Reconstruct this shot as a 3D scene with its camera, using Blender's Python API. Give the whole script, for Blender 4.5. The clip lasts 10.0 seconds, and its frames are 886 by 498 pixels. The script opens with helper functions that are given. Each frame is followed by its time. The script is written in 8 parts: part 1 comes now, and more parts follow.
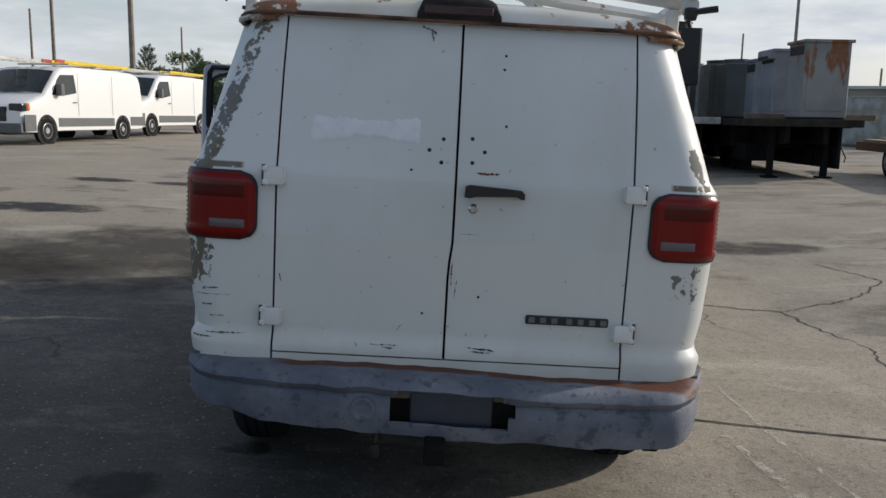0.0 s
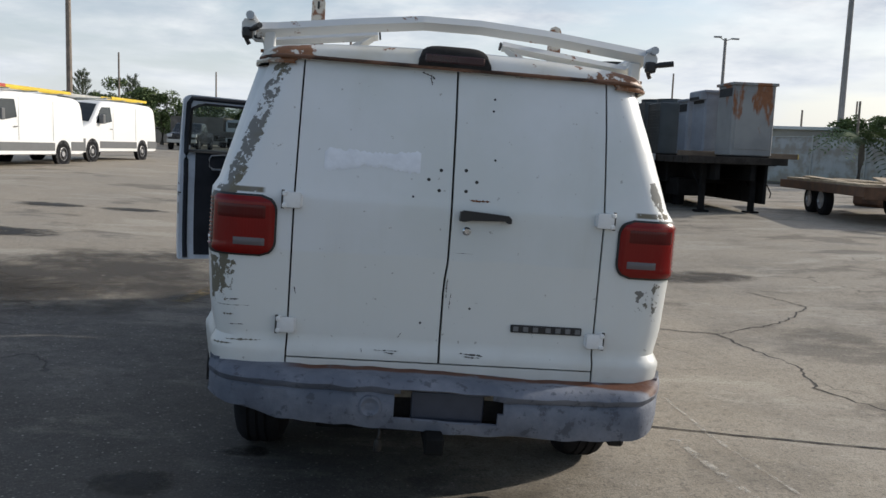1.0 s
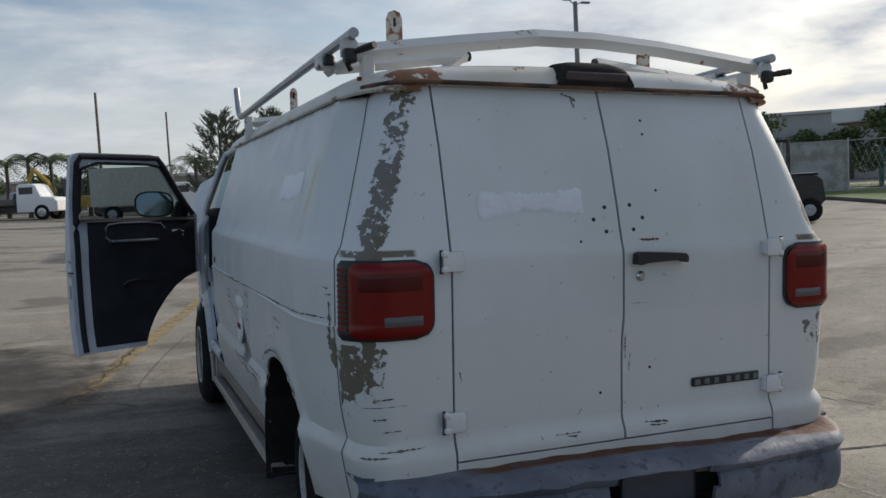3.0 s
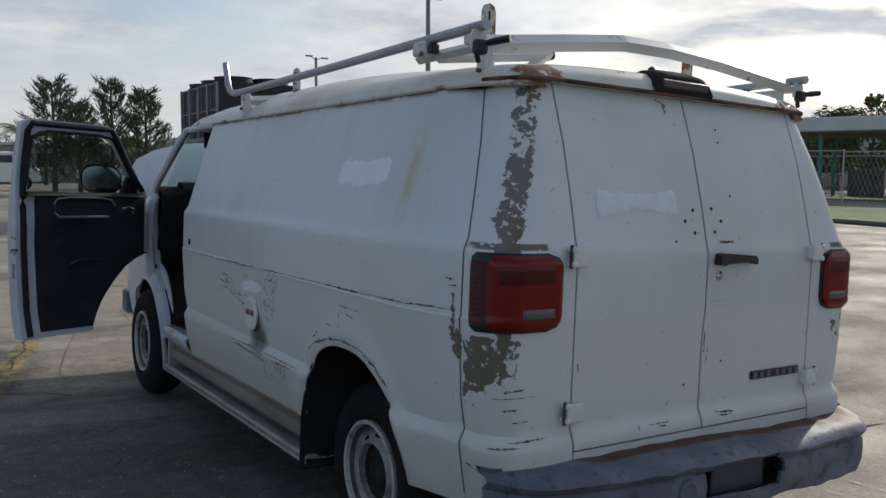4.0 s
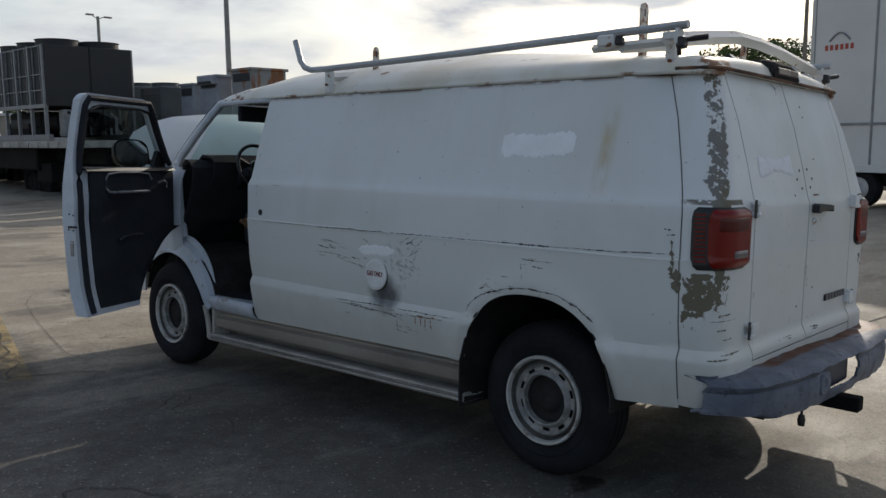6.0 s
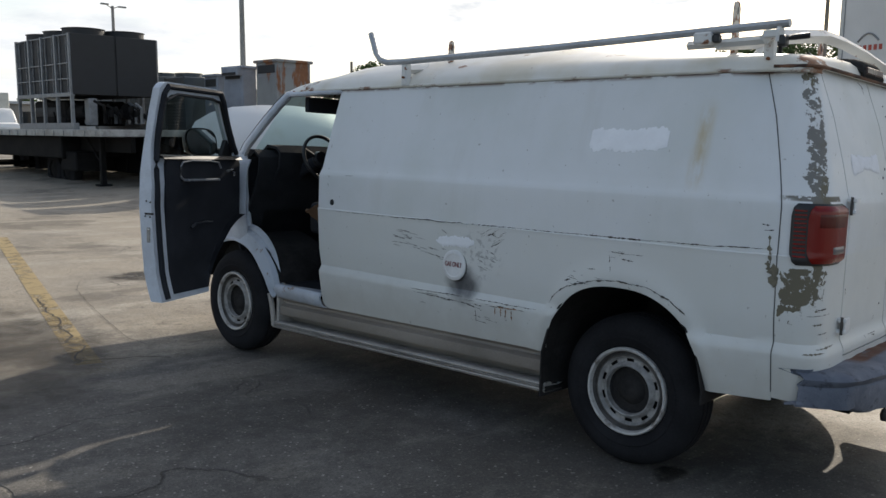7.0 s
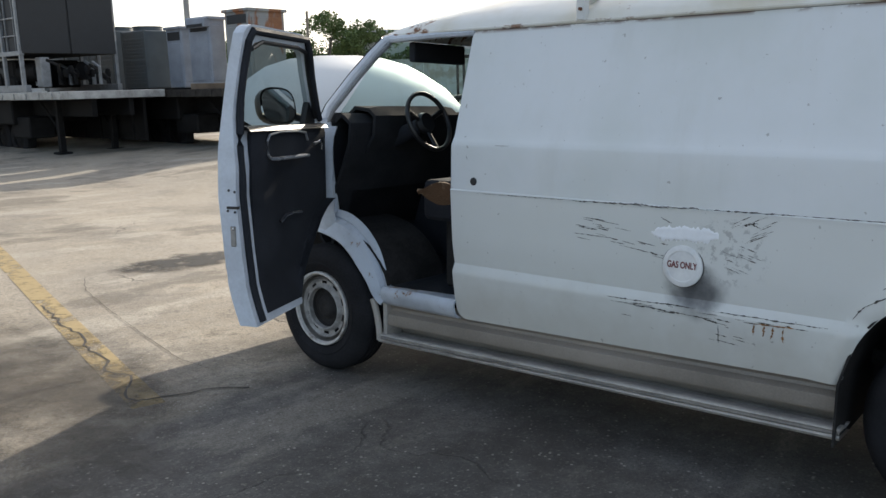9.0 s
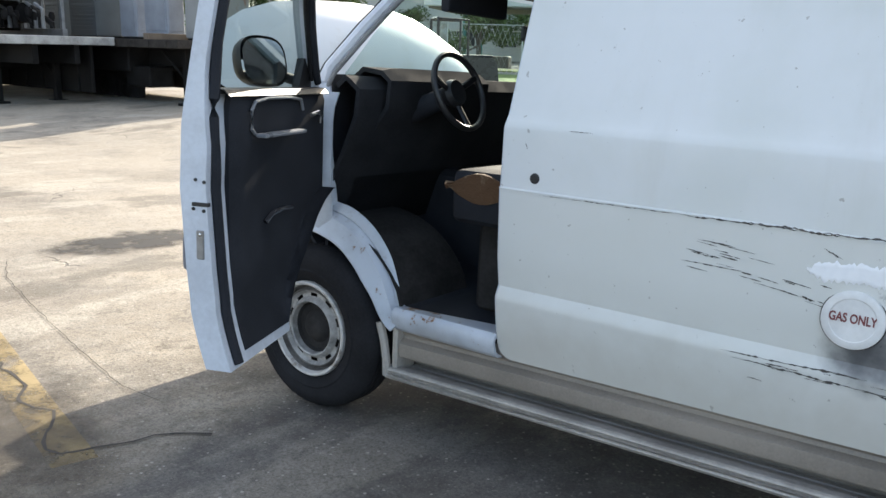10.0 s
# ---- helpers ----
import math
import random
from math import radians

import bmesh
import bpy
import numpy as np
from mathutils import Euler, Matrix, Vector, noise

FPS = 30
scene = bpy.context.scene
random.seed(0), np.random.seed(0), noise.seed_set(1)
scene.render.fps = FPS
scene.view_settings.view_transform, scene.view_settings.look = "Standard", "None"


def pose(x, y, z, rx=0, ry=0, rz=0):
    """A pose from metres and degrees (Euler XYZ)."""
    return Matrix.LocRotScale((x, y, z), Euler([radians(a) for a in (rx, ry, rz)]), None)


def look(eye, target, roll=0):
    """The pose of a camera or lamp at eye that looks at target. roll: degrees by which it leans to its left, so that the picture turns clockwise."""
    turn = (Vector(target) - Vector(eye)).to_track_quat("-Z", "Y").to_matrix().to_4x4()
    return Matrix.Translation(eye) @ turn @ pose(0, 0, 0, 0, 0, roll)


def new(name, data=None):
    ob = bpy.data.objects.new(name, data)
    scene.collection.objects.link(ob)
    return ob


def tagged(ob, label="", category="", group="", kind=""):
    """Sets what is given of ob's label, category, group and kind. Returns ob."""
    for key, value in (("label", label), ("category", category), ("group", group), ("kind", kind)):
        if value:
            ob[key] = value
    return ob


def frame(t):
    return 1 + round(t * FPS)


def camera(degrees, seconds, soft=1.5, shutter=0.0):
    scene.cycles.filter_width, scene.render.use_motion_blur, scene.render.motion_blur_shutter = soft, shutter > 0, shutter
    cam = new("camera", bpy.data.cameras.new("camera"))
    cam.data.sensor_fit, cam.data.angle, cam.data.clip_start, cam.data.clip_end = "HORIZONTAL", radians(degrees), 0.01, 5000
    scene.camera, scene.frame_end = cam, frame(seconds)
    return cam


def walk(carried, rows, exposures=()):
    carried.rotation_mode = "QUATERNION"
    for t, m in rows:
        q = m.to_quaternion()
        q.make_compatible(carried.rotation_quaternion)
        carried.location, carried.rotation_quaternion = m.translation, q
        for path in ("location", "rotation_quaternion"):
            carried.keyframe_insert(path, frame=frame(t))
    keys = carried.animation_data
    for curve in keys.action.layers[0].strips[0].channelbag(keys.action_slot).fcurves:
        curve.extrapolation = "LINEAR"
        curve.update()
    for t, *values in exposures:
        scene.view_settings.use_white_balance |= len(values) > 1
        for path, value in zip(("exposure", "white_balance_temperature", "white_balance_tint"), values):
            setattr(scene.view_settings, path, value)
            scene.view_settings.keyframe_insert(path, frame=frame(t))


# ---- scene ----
cam = camera(56.5, 10.0)
TILT = pose(0, 0, 0, 0, 2.2, 0)      # the near yard falls towards +x
PATH = [
    (0, (0.103, -0.163, 1.475), (0.125, 1.812, 1.157), 1.0),
    (0.3, (0.051, -0.333, 1.473), (0.092, 1.644, 1.176), 0.9),
    (0.5, (-0.001, -0.418, 1.467), (0.137, 1.555, 1.174), 0.6),
    (0.8, (-0.093, -0.539, 1.474), (0.109, 1.438, 1.249), 2.5),
    (1, (-0.137, -0.559, 1.48), (0.037, 1.419, 1.24), 2.1),
    (1.5, (-0.286, -0.411, 1.457), (-0.086, 1.565, 1.22), 0.5),
    (2, (-0.58, -0.154, 1.466), (-0.303, 1.821, 1.319), 1.7),
    (2.2, (-0.736, -0.063, 1.462), (-0.268, 1.878, 1.359), 0.9),
    (2.5, (-0.976, 0.062, 1.477), (-0.369, 1.957, 1.271), 0.2),
    (2.8, (-1.195, 0.233, 1.459), (-0.499, 2.102, 1.31), -2.1),
    (3, (-1.37, 0.356, 1.491), (-0.637, 2.211, 1.342), -3.0),
    (3.2, (-1.543, 0.403, 1.523), (-0.806, 2.255, 1.369), -1.1),
    (4.5, (-2.557, 1.003, 1.52), (-1.305, 2.548, 1.301), -0.1),
    (5, (-2.955, 1.156, 1.514), (-1.677, 2.671, 1.246), 0.6),
    (6.3, (-3.845, 1.399, 1.564), (-2.364, 2.716, 1.298), -0.7),
    (6.5, (-3.923, 1.428, 1.56), (-2.469, 2.771, 1.277), -0.6),
    (7, (-3.987, 1.584, 1.548), (-2.54, 2.936, 1.269), 0.4),
    (7.2, (-3.997, 1.708, 1.54), (-2.55, 3.067, 1.297), -1.6),
    (7.5, (-4.03, 1.905, 1.556), (-2.595, 3.272, 1.288), -1.2),
    (8, (-4.085, 2.286, 1.553), (-2.601, 3.594, 1.258), -0.6),
    (8.5, (-3.977, 2.683, 1.557), (-2.46, 3.948, 1.245), -2.9),
    (8.6, (-3.932, 2.82, 1.568), (-2.386, 4.043, 1.232), -2.3),
    (9, (-3.78, 3.192, 1.574), (-2.27, 4.443, 1.177), -1.4),
    (9.2, (-3.712, 3.352, 1.563), (-2.14, 4.519, 1.157), -2.0),
    (9.5, (-3.52, 3.614, 1.523), (-1.942, 4.756, 1.071), -2.1),
    (10, (-3.182, 4.087, 1.544), (-1.617, 5.237, 1.069), 1.5),
]
walk(cam, [(t, look(eye, target, roll)) for t, eye, target, roll in PATH],
     [(0.0, -0.45, 6400, 10), (0.5, -0.05, 6400, 10), (1.2, -0.33, 6350, 10), (2.0, -0.48, 6350, 10), (2.5, -0.9, 6350, 10), (3.2, -0.52, 6350, 10), (4.5, -0.55, 6400, 10), (5.0, -0.36, 6450, 10), (6.5, -0.5, 6650, 10), (7.0, 0.03, 6700, 10), (7.5, -0.45, 6700, 10), (8.0, -0.22, 6700, 10), (8.5, 0.52, 6750, 10), (9.0, 0.58, 6800, 10), (9.5, 0.87, 6800, 10), (10.0, 1.26, 6800, 10)])

# ---------------------------------------------------------------- sky and sun
SUN_AZ, SUN_EL = 69.5, 24.0
world = bpy.data.worlds.new("sky")
scene.world = world
world.use_nodes = True
wt = world.node_tree
wt.nodes.clear()


def wnode(kind, **settings):
    n = wt.nodes.new(kind)
    for k, v in settings.items():
        n.inputs[k].default_value = v
    return n


sky = wt.nodes.new("ShaderNodeTexSky")
sky.sky_type = "NISHITA"
sky.sun_disc = False
sky.sun_elevation, sky.sun_rotation = radians(SUN_EL), radians(SUN_AZ)
sky.dust_density = 2.0
tc = wt.nodes.new("ShaderNodeTexCoord")
sep = wt.nodes.new("ShaderNodeSeparateXYZ")
wt.links.new(tc.outputs["Generated"], sep.inputs[0])
zc = wt.nodes.new("ShaderNodeMath"); zc.operation = "MAXIMUM"; zc.inputs[1].default_value = -0.04
wt.links.new(sep.outputs[2], zc.inputs[0])
zd = wt.nodes.new("ShaderNodeMath"); zd.operation = "ADD"; zd.inputs[1].default_value = 0.16
wt.links.new(zc.outputs[0], zd.inputs[0])
comb = wt.nodes.new("ShaderNodeCombineXYZ")
for i in (0, 1):
    dv = wt.nodes.new("ShaderNodeMath"); dv.operation = "DIVIDE"
    wt.links.new(sep.outputs[i], dv.inputs[0]); wt.links.new(zd.outputs[0], dv.inputs[1])
    wt.links.new(dv.outputs[0], comb.inputs[i])
cl = wnode("ShaderNodeTexNoise", Scale=0.9, Detail=8.0, Roughness=0.55, Distortion=0.35)
wt.links.new(comb.outputs[0], cl.inputs["Vector"])
cr = wt.nodes.new("ShaderNodeValToRGB")
cr.color_ramp.elements[0].position, cr.color_ramp.elements[1].position = 0.41, 0.62
# the sky is clearer away from the sun and behind the start of the walk
thin = None
for axis, start, gain in ((0, 0.05, 0.16), (1, 0.15, 0.15)):
    ad = wt.nodes.new("ShaderNodeMath"); ad.operation = "ADD"; ad.inputs[1].default_value = start
    wt.links.new(sep.outputs[axis], ad.inputs[0])
    mi = wt.nodes.new("ShaderNodeMath"); mi.operation = "MINIMUM"; mi.inputs[1].default_value = 0.0
    wt.links.new(ad.outputs[0], mi.inputs[0])
    mu = wt.nodes.new("ShaderNodeMath"); mu.operation = "MULTIPLY_ADD"; mu.inputs[1].default_value = gain
    wt.links.new(mi.outputs[0], mu.inputs[0])
    wt.links.new(thin or cl.outputs[0], mu.inputs[2])
    thin = mu.outputs[0]
wt.links.new(thin, cr.inputs[0])
sh = wnode("ShaderNodeTexNoise", Scale=2.6, Detail=6.0, Roughness=0.6)
wt.links.new(comb.outputs[0], sh.inputs["Vector"])
shr = wt.nodes.new("ShaderNodeValToRGB")
shr.color_ramp.elements[0].position, shr.color_ramp.elements[1].position = 0.34, 0.66
shr.color_ramp.elements[0].color, shr.color_ramp.elements[1].color = (0.52, 0.57, 0.65, 1), (1.02, 1.02, 1.0, 1)
wt.links.new(sh.outputs[0], shr.inputs[0])
# clouds are brighter towards the sun
sund = wt.nodes.new("ShaderNodeVectorMath"); sund.operation = "DOT_PRODUCT"
sund.inputs[1].default_value = (math.sin(radians(SUN_AZ)) * math.cos(radians(SUN_EL)), math.cos(radians(SUN_AZ)) * math.cos(radians(SUN_EL)), math.sin(radians(SUN_EL)))
wt.links.new(tc.outputs["Generated"], sund.inputs[0])
sunr = wt.nodes.new("ShaderNodeMapRange")
sunr.inputs[1].default_value, sunr.inputs[2].default_value, sunr.inputs[3].default_value, sunr.inputs[4].default_value = -0.2, 1.0, 7.3, 7.2
wt.links.new(sund.outputs["Value"], sunr.inputs[0])
cb = wt.nodes.new("ShaderNodeVectorMath"); cb.operation = "SCALE"
wt.links.new(shr.outputs[0], cb.inputs[0]); wt.links.new(sunr.outputs[0], cb.inputs["Scale"])
mixc = wt.nodes.new("ShaderNodeMix"); mixc.data_type = "RGBA"
wt.links.new(cr.outputs[0], mixc.inputs[0])
wt.links.new(sky.outputs[0], mixc.inputs[6]); wt.links.new(cb.outputs[0], mixc.inputs[7])
bg = wnode("ShaderNodeBackground", Strength=0.165)
hz = wt.nodes.new("ShaderNodeMapRange"); hz.interpolation_type = "SMOOTHSTEP"
for i, v in enumerate((0.0, 0.24, 0.75, 0.0)):
    hz.inputs[i + 1].default_value = v
wt.links.new(sep.outputs[2], hz.inputs[0])
mixh = wt.nodes.new("ShaderNodeMix"); mixh.data_type = "RGBA"
wt.links.new(hz.outputs[0], mixh.inputs[0]); wt.links.new(mixc.outputs[2], mixh.inputs[6])
mixh.inputs[7].default_value = (6.0, 6.3, 6.6, 1)
wt.links.new(mixh.outputs[2], bg.inputs[0])
wo = wt.nodes.new("ShaderNodeOutputWorld")
wt.links.new(bg.outputs[0], wo.inputs[0])

sun_data = bpy.data.lights.new("sun", "SUN")
sun_data.energy, sun_data.angle, sun_data.color = 4.1, radians(0.6), (1.0, 0.93, 0.82)
sun = new("sun", sun_data)
sun.matrix_world = look((0, 0, 0), (-math.sin(radians(SUN_AZ)) * math.cos(radians(SUN_EL)), -math.cos(radians(SUN_AZ)) * math.cos(radians(SUN_EL)), -math.sin(radians(SUN_EL))))


# ---------------------------------------------------------------- materials
class Shader:
    """A node material with short helpers."""

    def __init__(self, name, color=(0.5, 0.5, 0.5), rough=0.6, metal=0.0, spec=0.5):
        self.m = bpy.data.materials.new(name)
        self.m.use_nodes = True
        self.t = self.m.node_tree
        self.b = self.t.nodes["Principled BSDF"]
        self.b.inputs["Base Color"].default_value = (*color, 1)
        self.b.inputs["Roughness"].default_value = rough
        self.b.inputs["Metallic"].default_value = metal
        self.b.inputs["Specular IOR Level"].default_value = spec
        self.pos = self.n("ShaderNodeTexCoord").outputs["Object"]

    def n(self, kind):
        return self.t.nodes.new(kind)

    def put(self, value, socket):
        if isinstance(value, bpy.types.NodeSocket):
            self.t.links.new(value, socket)
        elif isinstance(value, (int, float)):
            socket.default_value = value
        else:
            socket.default_value = (*value, 1) if len(socket.default_value) == 4 and len(value) == 3 else value

    def math(self, op, a, b=0.0, c=None):
        n = self.n("ShaderNodeMath")
        n.operation = op
        self.put(a, n.inputs[0]); self.put(b, n.inputs[1])
        if c is not None:
            self.put(c, n.inputs[2])
        return n.outputs[0]

    def noise(self, scale, detail=4.0, rough=0.55, vec=None, stretch=None):
        n = self.n("ShaderNodeTexNoise")
        n.inputs["Scale"].default_value, n.inputs["Detail"].default_value, n.inputs["Roughness"].default_value = scale, detail, rough
        v = vec or self.pos
        if stretch:
            mp = self.n("ShaderNodeMapping")
            mp.inputs["Scale"].default_value = stretch
            self.t.links.new(v, mp.inputs[0])
            v = mp.outputs[0]
        self.t.links.new(v, n.inputs["Vector"])
        return n.outputs[0]

    def ramp(self, fac, lo, hi, a=0.0, b=1.0):
        n = self.n("ShaderNodeMapRange")
        n.interpolation_type = "SMOOTHSTEP"
        for i, v in enumerate((fac, lo, hi, a, b)):
            self.put(v, n.inputs[i])
        return n.outputs[0]

    def mix(self, fac, a, b):
        n = self.n("ShaderNodeMix")
        n.data_type = "RGBA"
        self.put(fac, n.inputs[0]); self.put(a, n.inputs[6]); self.put(b, n.inputs[7])
        return n.outputs[2]

    def xyz(self):
        n = self.n("ShaderNodeSeparateXYZ")
        self.t.links.new(self.pos, n.inputs[0])
        return n.outputs

    def band(self, v, lo, hi, soft):
        """1 between lo and hi, fading over soft."""
        return self.math("MULTIPLY", self.ramp(v, lo - soft, lo + soft), self.ramp(v, hi - soft, hi + soft, 1.0, 0.0))

    def color(self, c):
        self.put(c, self.b.inputs["Base Color"]); return self

    def rough(self, r):
        self.put(r, self.b.inputs["Roughness"]); return self

    def bump(self, height, strength=0.3, dist=0.01):
        n = self.n("ShaderNodeBump")
        n.inputs["Strength"].default_value, n.inputs["Distance"].default_value = strength, dist
        self.t.links.new(height, n.inputs["Height"])
        self.t.links.new(n.outputs[0], self.b.inputs["Normal"]); return self


def plain(name, color, rough=0.6, metal=0.0, vary=0.25, scale=6.0, grain=60.0, bumpy=0.15):
    """A surface with soft large-scale variation and fine grain."""
    s = Shader(name, color, rough, metal)
    big, fine = s.noise(scale, 4), s.noise(grain, 3)
    dark = tuple(c * (1 - vary) for c in color)
    lite = tuple(min(1.0, c * (1 + vary * 0.6)) for c in color)
    s.color(s.mix(s.ramp(s.math("ADD", s.math("MULTIPLY", big, 0.7), s.math("MULTIPLY", fine, 0.3)), 0.3, 0.7), dark, lite))
    s.rough(s.ramp(big, 0.3, 0.7, max(0.05, rough - 0.1), min(1.0, rough + 0.1)))
    if bumpy:
        s.bump(fine, bumpy, 0.004)
    return s.m


def matt(name, color, rough=0.9, **more):
    """Like plain, with hardly any gloss."""
    m = plain(name, color, rough, **more)
    m.node_tree.nodes["Principled BSDF"].inputs["Specular IOR Level"].default_value = 0.08
    return m


def glass(name, tint=(0.9, 0.95, 0.93), rough=0.02, clear=0.8):
    s = Shader(name, tint, rough)
    tr = s.n("ShaderNodeBsdfTransparent")
    tr.inputs[0].default_value = (*tint, 1)
    gl = s.n("ShaderNodeBsdfGlossy")
    gl.inputs["Roughness"].default_value = rough
    lw = s.n("ShaderNodeLayerWeight")
    fr = s.math("MULTIPLY_ADD", s.math("POWER", lw.outputs["Facing"], 5.0), 0.8, 0.06)
    mx = s.n("ShaderNodeMixShader")
    s.t.links.new(fr, mx.inputs[0]); s.t.links.new(tr.outputs[0], mx.inputs[1]); s.t.links.new(gl.outputs[0], mx.inputs[2])
    s.t.links.new(mx.outputs[0], s.t.nodes["Material Output"].inputs[0])
    return s.m


def van_paint(name, base, peel=True, gutter=True):
    """Old white paint: chalky, stained, peeled at the corners, rust along the roof seam."""
    s = Shader(name, base, 0.42)
    x, y, z = s.xyz()
    big, mid, fine = s.noise(1.7, 5), s.noise(9, 5), s.noise(140, 2)
    col = s.mix(s.ramp(big, 0.35, 0.7), base, tuple(c * k for c, k in zip(base, (0.90, 0.91, 0.88))))
    col = s.mix(s.math("MULTIPLY", s.ramp(s.noise(5, 6, 0.6, stretch=(1, 1, 0.12)), 0.5, 0.75), 0.16), col, (0.46, 0.44, 0.38))
    # creamier below the belt line
    cream = s.math("MULTIPLY", s.ramp(s.math("ADD", z, s.math("MULTIPLY", s.noise(3, 4), 0.03)), 1.078, 1.060), 0.6)
    col = s.mix(cream, col, (0.68, 0.68, 0.64))
    # road film towards the bottom
    grime = s.math("MULTIPLY", s.ramp(s.math("ADD", z, s.math("MULTIPLY", mid, 0.25)), 0.9, 0.55), 0.5)
    col = s.mix(grime, col, (0.40, 0.37, 0.31))
    col = s.mix(s.math("MULTIPLY", s.ramp(s.noise(38, 3), 0.70, 0.74), 0.5), col, (0.18, 0.16, 0.13))
    rough = s.ramp(mid, 0.3, 0.7, 0.33, 0.52)
    if peel:
        a = s.math("ADD", s.math("MULTIPLY", s.noise(40, 8, 0.66), 0.62), s.math("MULTIPLY", s.noise(9, 3), 0.38))
        # left corner, right corner; upper strip and the part under the lamp
        over = s.math("MAXIMUM", s.math("SUBTRACT", z, 1.28), 0.0)
        xl = s.math("MULTIPLY_ADD", over, -0.336, x)
        xr = s.math("MULTIPLY_ADD", over, 0.336, x)
        yc = s.math("MULTIPLY_ADD", over, -0.32, y)
        left = s.math("MAXIMUM", s.band(xl, -0.785, -0.68, 0.033), s.math("MULTIPLY", s.band(x, -0.86, -0.69, 0.03), s.ramp(z, 1.03, 1.0)))
        right = s.math("MAXIMUM", s.math("MULTIPLY", s.band(xr, 0.945, 1.02, 0.03), s.ramp(z, 1.52, 1.38, 0.0, 0.97)), s.math("MULTIPLY", s.band(x, 0.885, 0.965, 0.02), s.band(z, 0.68, 1.0, 0.04)))
        up = s.math("MULTIPLY", s.ramp(z, 1.84, 1.30, 0.98, 1.10), s.ramp(z, 1.25, 1.255))
        low = s.math("MULTIPLY", s.band(z, 0.62, 1.03, 0.05), s.ramp(z, 0.70, 0.98, 0.60, 1.05))
        core = s.math("MULTIPLY", s.ramp(s.math("ADD", z, s.math("MULTIPLY", s.noise(12, 4), 0.34)), 0.97, 1.03, 0.0, 1.12), s.band(x, -0.83, -0.71, 0.035))
        low = s.math("MAXIMUM", low, s.math("MULTIPLY", core, s.ramp(z, 1.04, 1.02)))
        area = s.math("MULTIPLY", s.math("MAXIMUM", left, right), s.math("MAXIMUM", up, low))
        area = s.math("MULTIPLY", area, s.ramp(yc, 2.83, 2.78))
        m = s.ramp(s.math("SUBTRACT", a, s.math("MULTIPLY_ADD", area, -0.50, 0.985)), -0.008, 0.012)
        # one hard-edged band over the lamp
        bandm = s.math("MULTIPLY", s.band(z, 1.268, 1.288, 0.003), s.math("MULTIPLY", s.math("MAXIMUM", s.band(x, -0.80, -0.60, 0.01), s.band(x, 0.87, 1.02, 0.01)), s.ramp(y, 2.83, 2.78)))
        m = s.math("MAXIMUM", m, s.math("MULTIPLY", bandm, s.ramp(a, 0.40, 0.44)))
        under = s.mix(s.ramp(s.math("ADD", s.noise(6, 4), s.ramp(z, 1.2, 1.5, 0.12, 0.0)), 0.46, 0.62), (0.19, 0.187, 0.175), (0.160, 0.142, 0.100))
        col = s.mix(m, col, under)
        rough = s.math("MAXIMUM", rough, s.math("MULTIPLY", m, 0.8))
        s.bump(s.math("SUBTRACT", s.math("MULTIPLY", fine, 0.1), m), 0.5, 0.002)
    else:
        s.bump(fine, 0.04, 0.002)
    if peel:
        lside = s.ramp(x, -0.60, -0.62)
        dy, dz = s.math("SUBTRACT", y, 4.395), s.math("SUBTRACT", z, 0.735)
        d2 = s.math("ADD", s.math("POWER", s.math("DIVIDE", dy, 0.10), 2.0), s.math("POWER", s.math("DIVIDE", dz, 0.09), 2.0))
        soot = s.math("MULTIPLY", s.ramp(s.math("ADD", d2, s.math("MULTIPLY", s.noise(16, 5), 1.4)), 2.6, 0.5), s.math("MULTIPLY", lside, 0.92))
        col = s.mix(soot, col, (0.045, 0.047, 0.055))
        e2 = s.math("ADD", s.math("POWER", s.math("DIVIDE", s.math("SUBTRACT", y, 4.27), 0.16), 2.0), s.math("POWER", s.math("DIVIDE", s.math("SUBTRACT", z, 0.90), 0.14), 2.0))
        scuff = s.math("MULTIPLY", s.ramp(e2, 1.2, 0.3), s.math("MULTIPLY", s.ramp(s.noise(34, 7, 0.7), 0.52, 0.60), lside))
        col = s.mix(s.math("MULTIPLY", scuff, 0.38), col, (0.13, 0.13, 0.13))
        run = s.math("MULTIPLY", s.band(y, 3.13, 3.185, 0.03), s.math("MULTIPLY", s.band(z, 1.30, 1.63, 0.06), lside))
        col = s.mix(s.math("MULTIPLY", s.math("MULTIPLY", run, s.ramp(s.noise(20, 5, 0.6, stretch=(1, 1, 0.1)), 0.3, 0.62)), 0.7), col, (0.50, 0.38, 0.17))
    if gutter:
        r = s.math("MULTIPLY", s.math("MULTIPLY", s.ramp(y, 2.87, 2.95), s.band(z, 1.768, 1.80, 0.012)), s.ramp(s.noise(11, 6, 0.65, stretch=(1, 0.5, 1)), 0.43, 0.53))
        col = s.mix(r, col, s.mix(mid, (0.16, 0.055, 0.02), (0.10, 0.06, 0.04)))
    s.color(col)
    s.rough(rough)
    return s.m


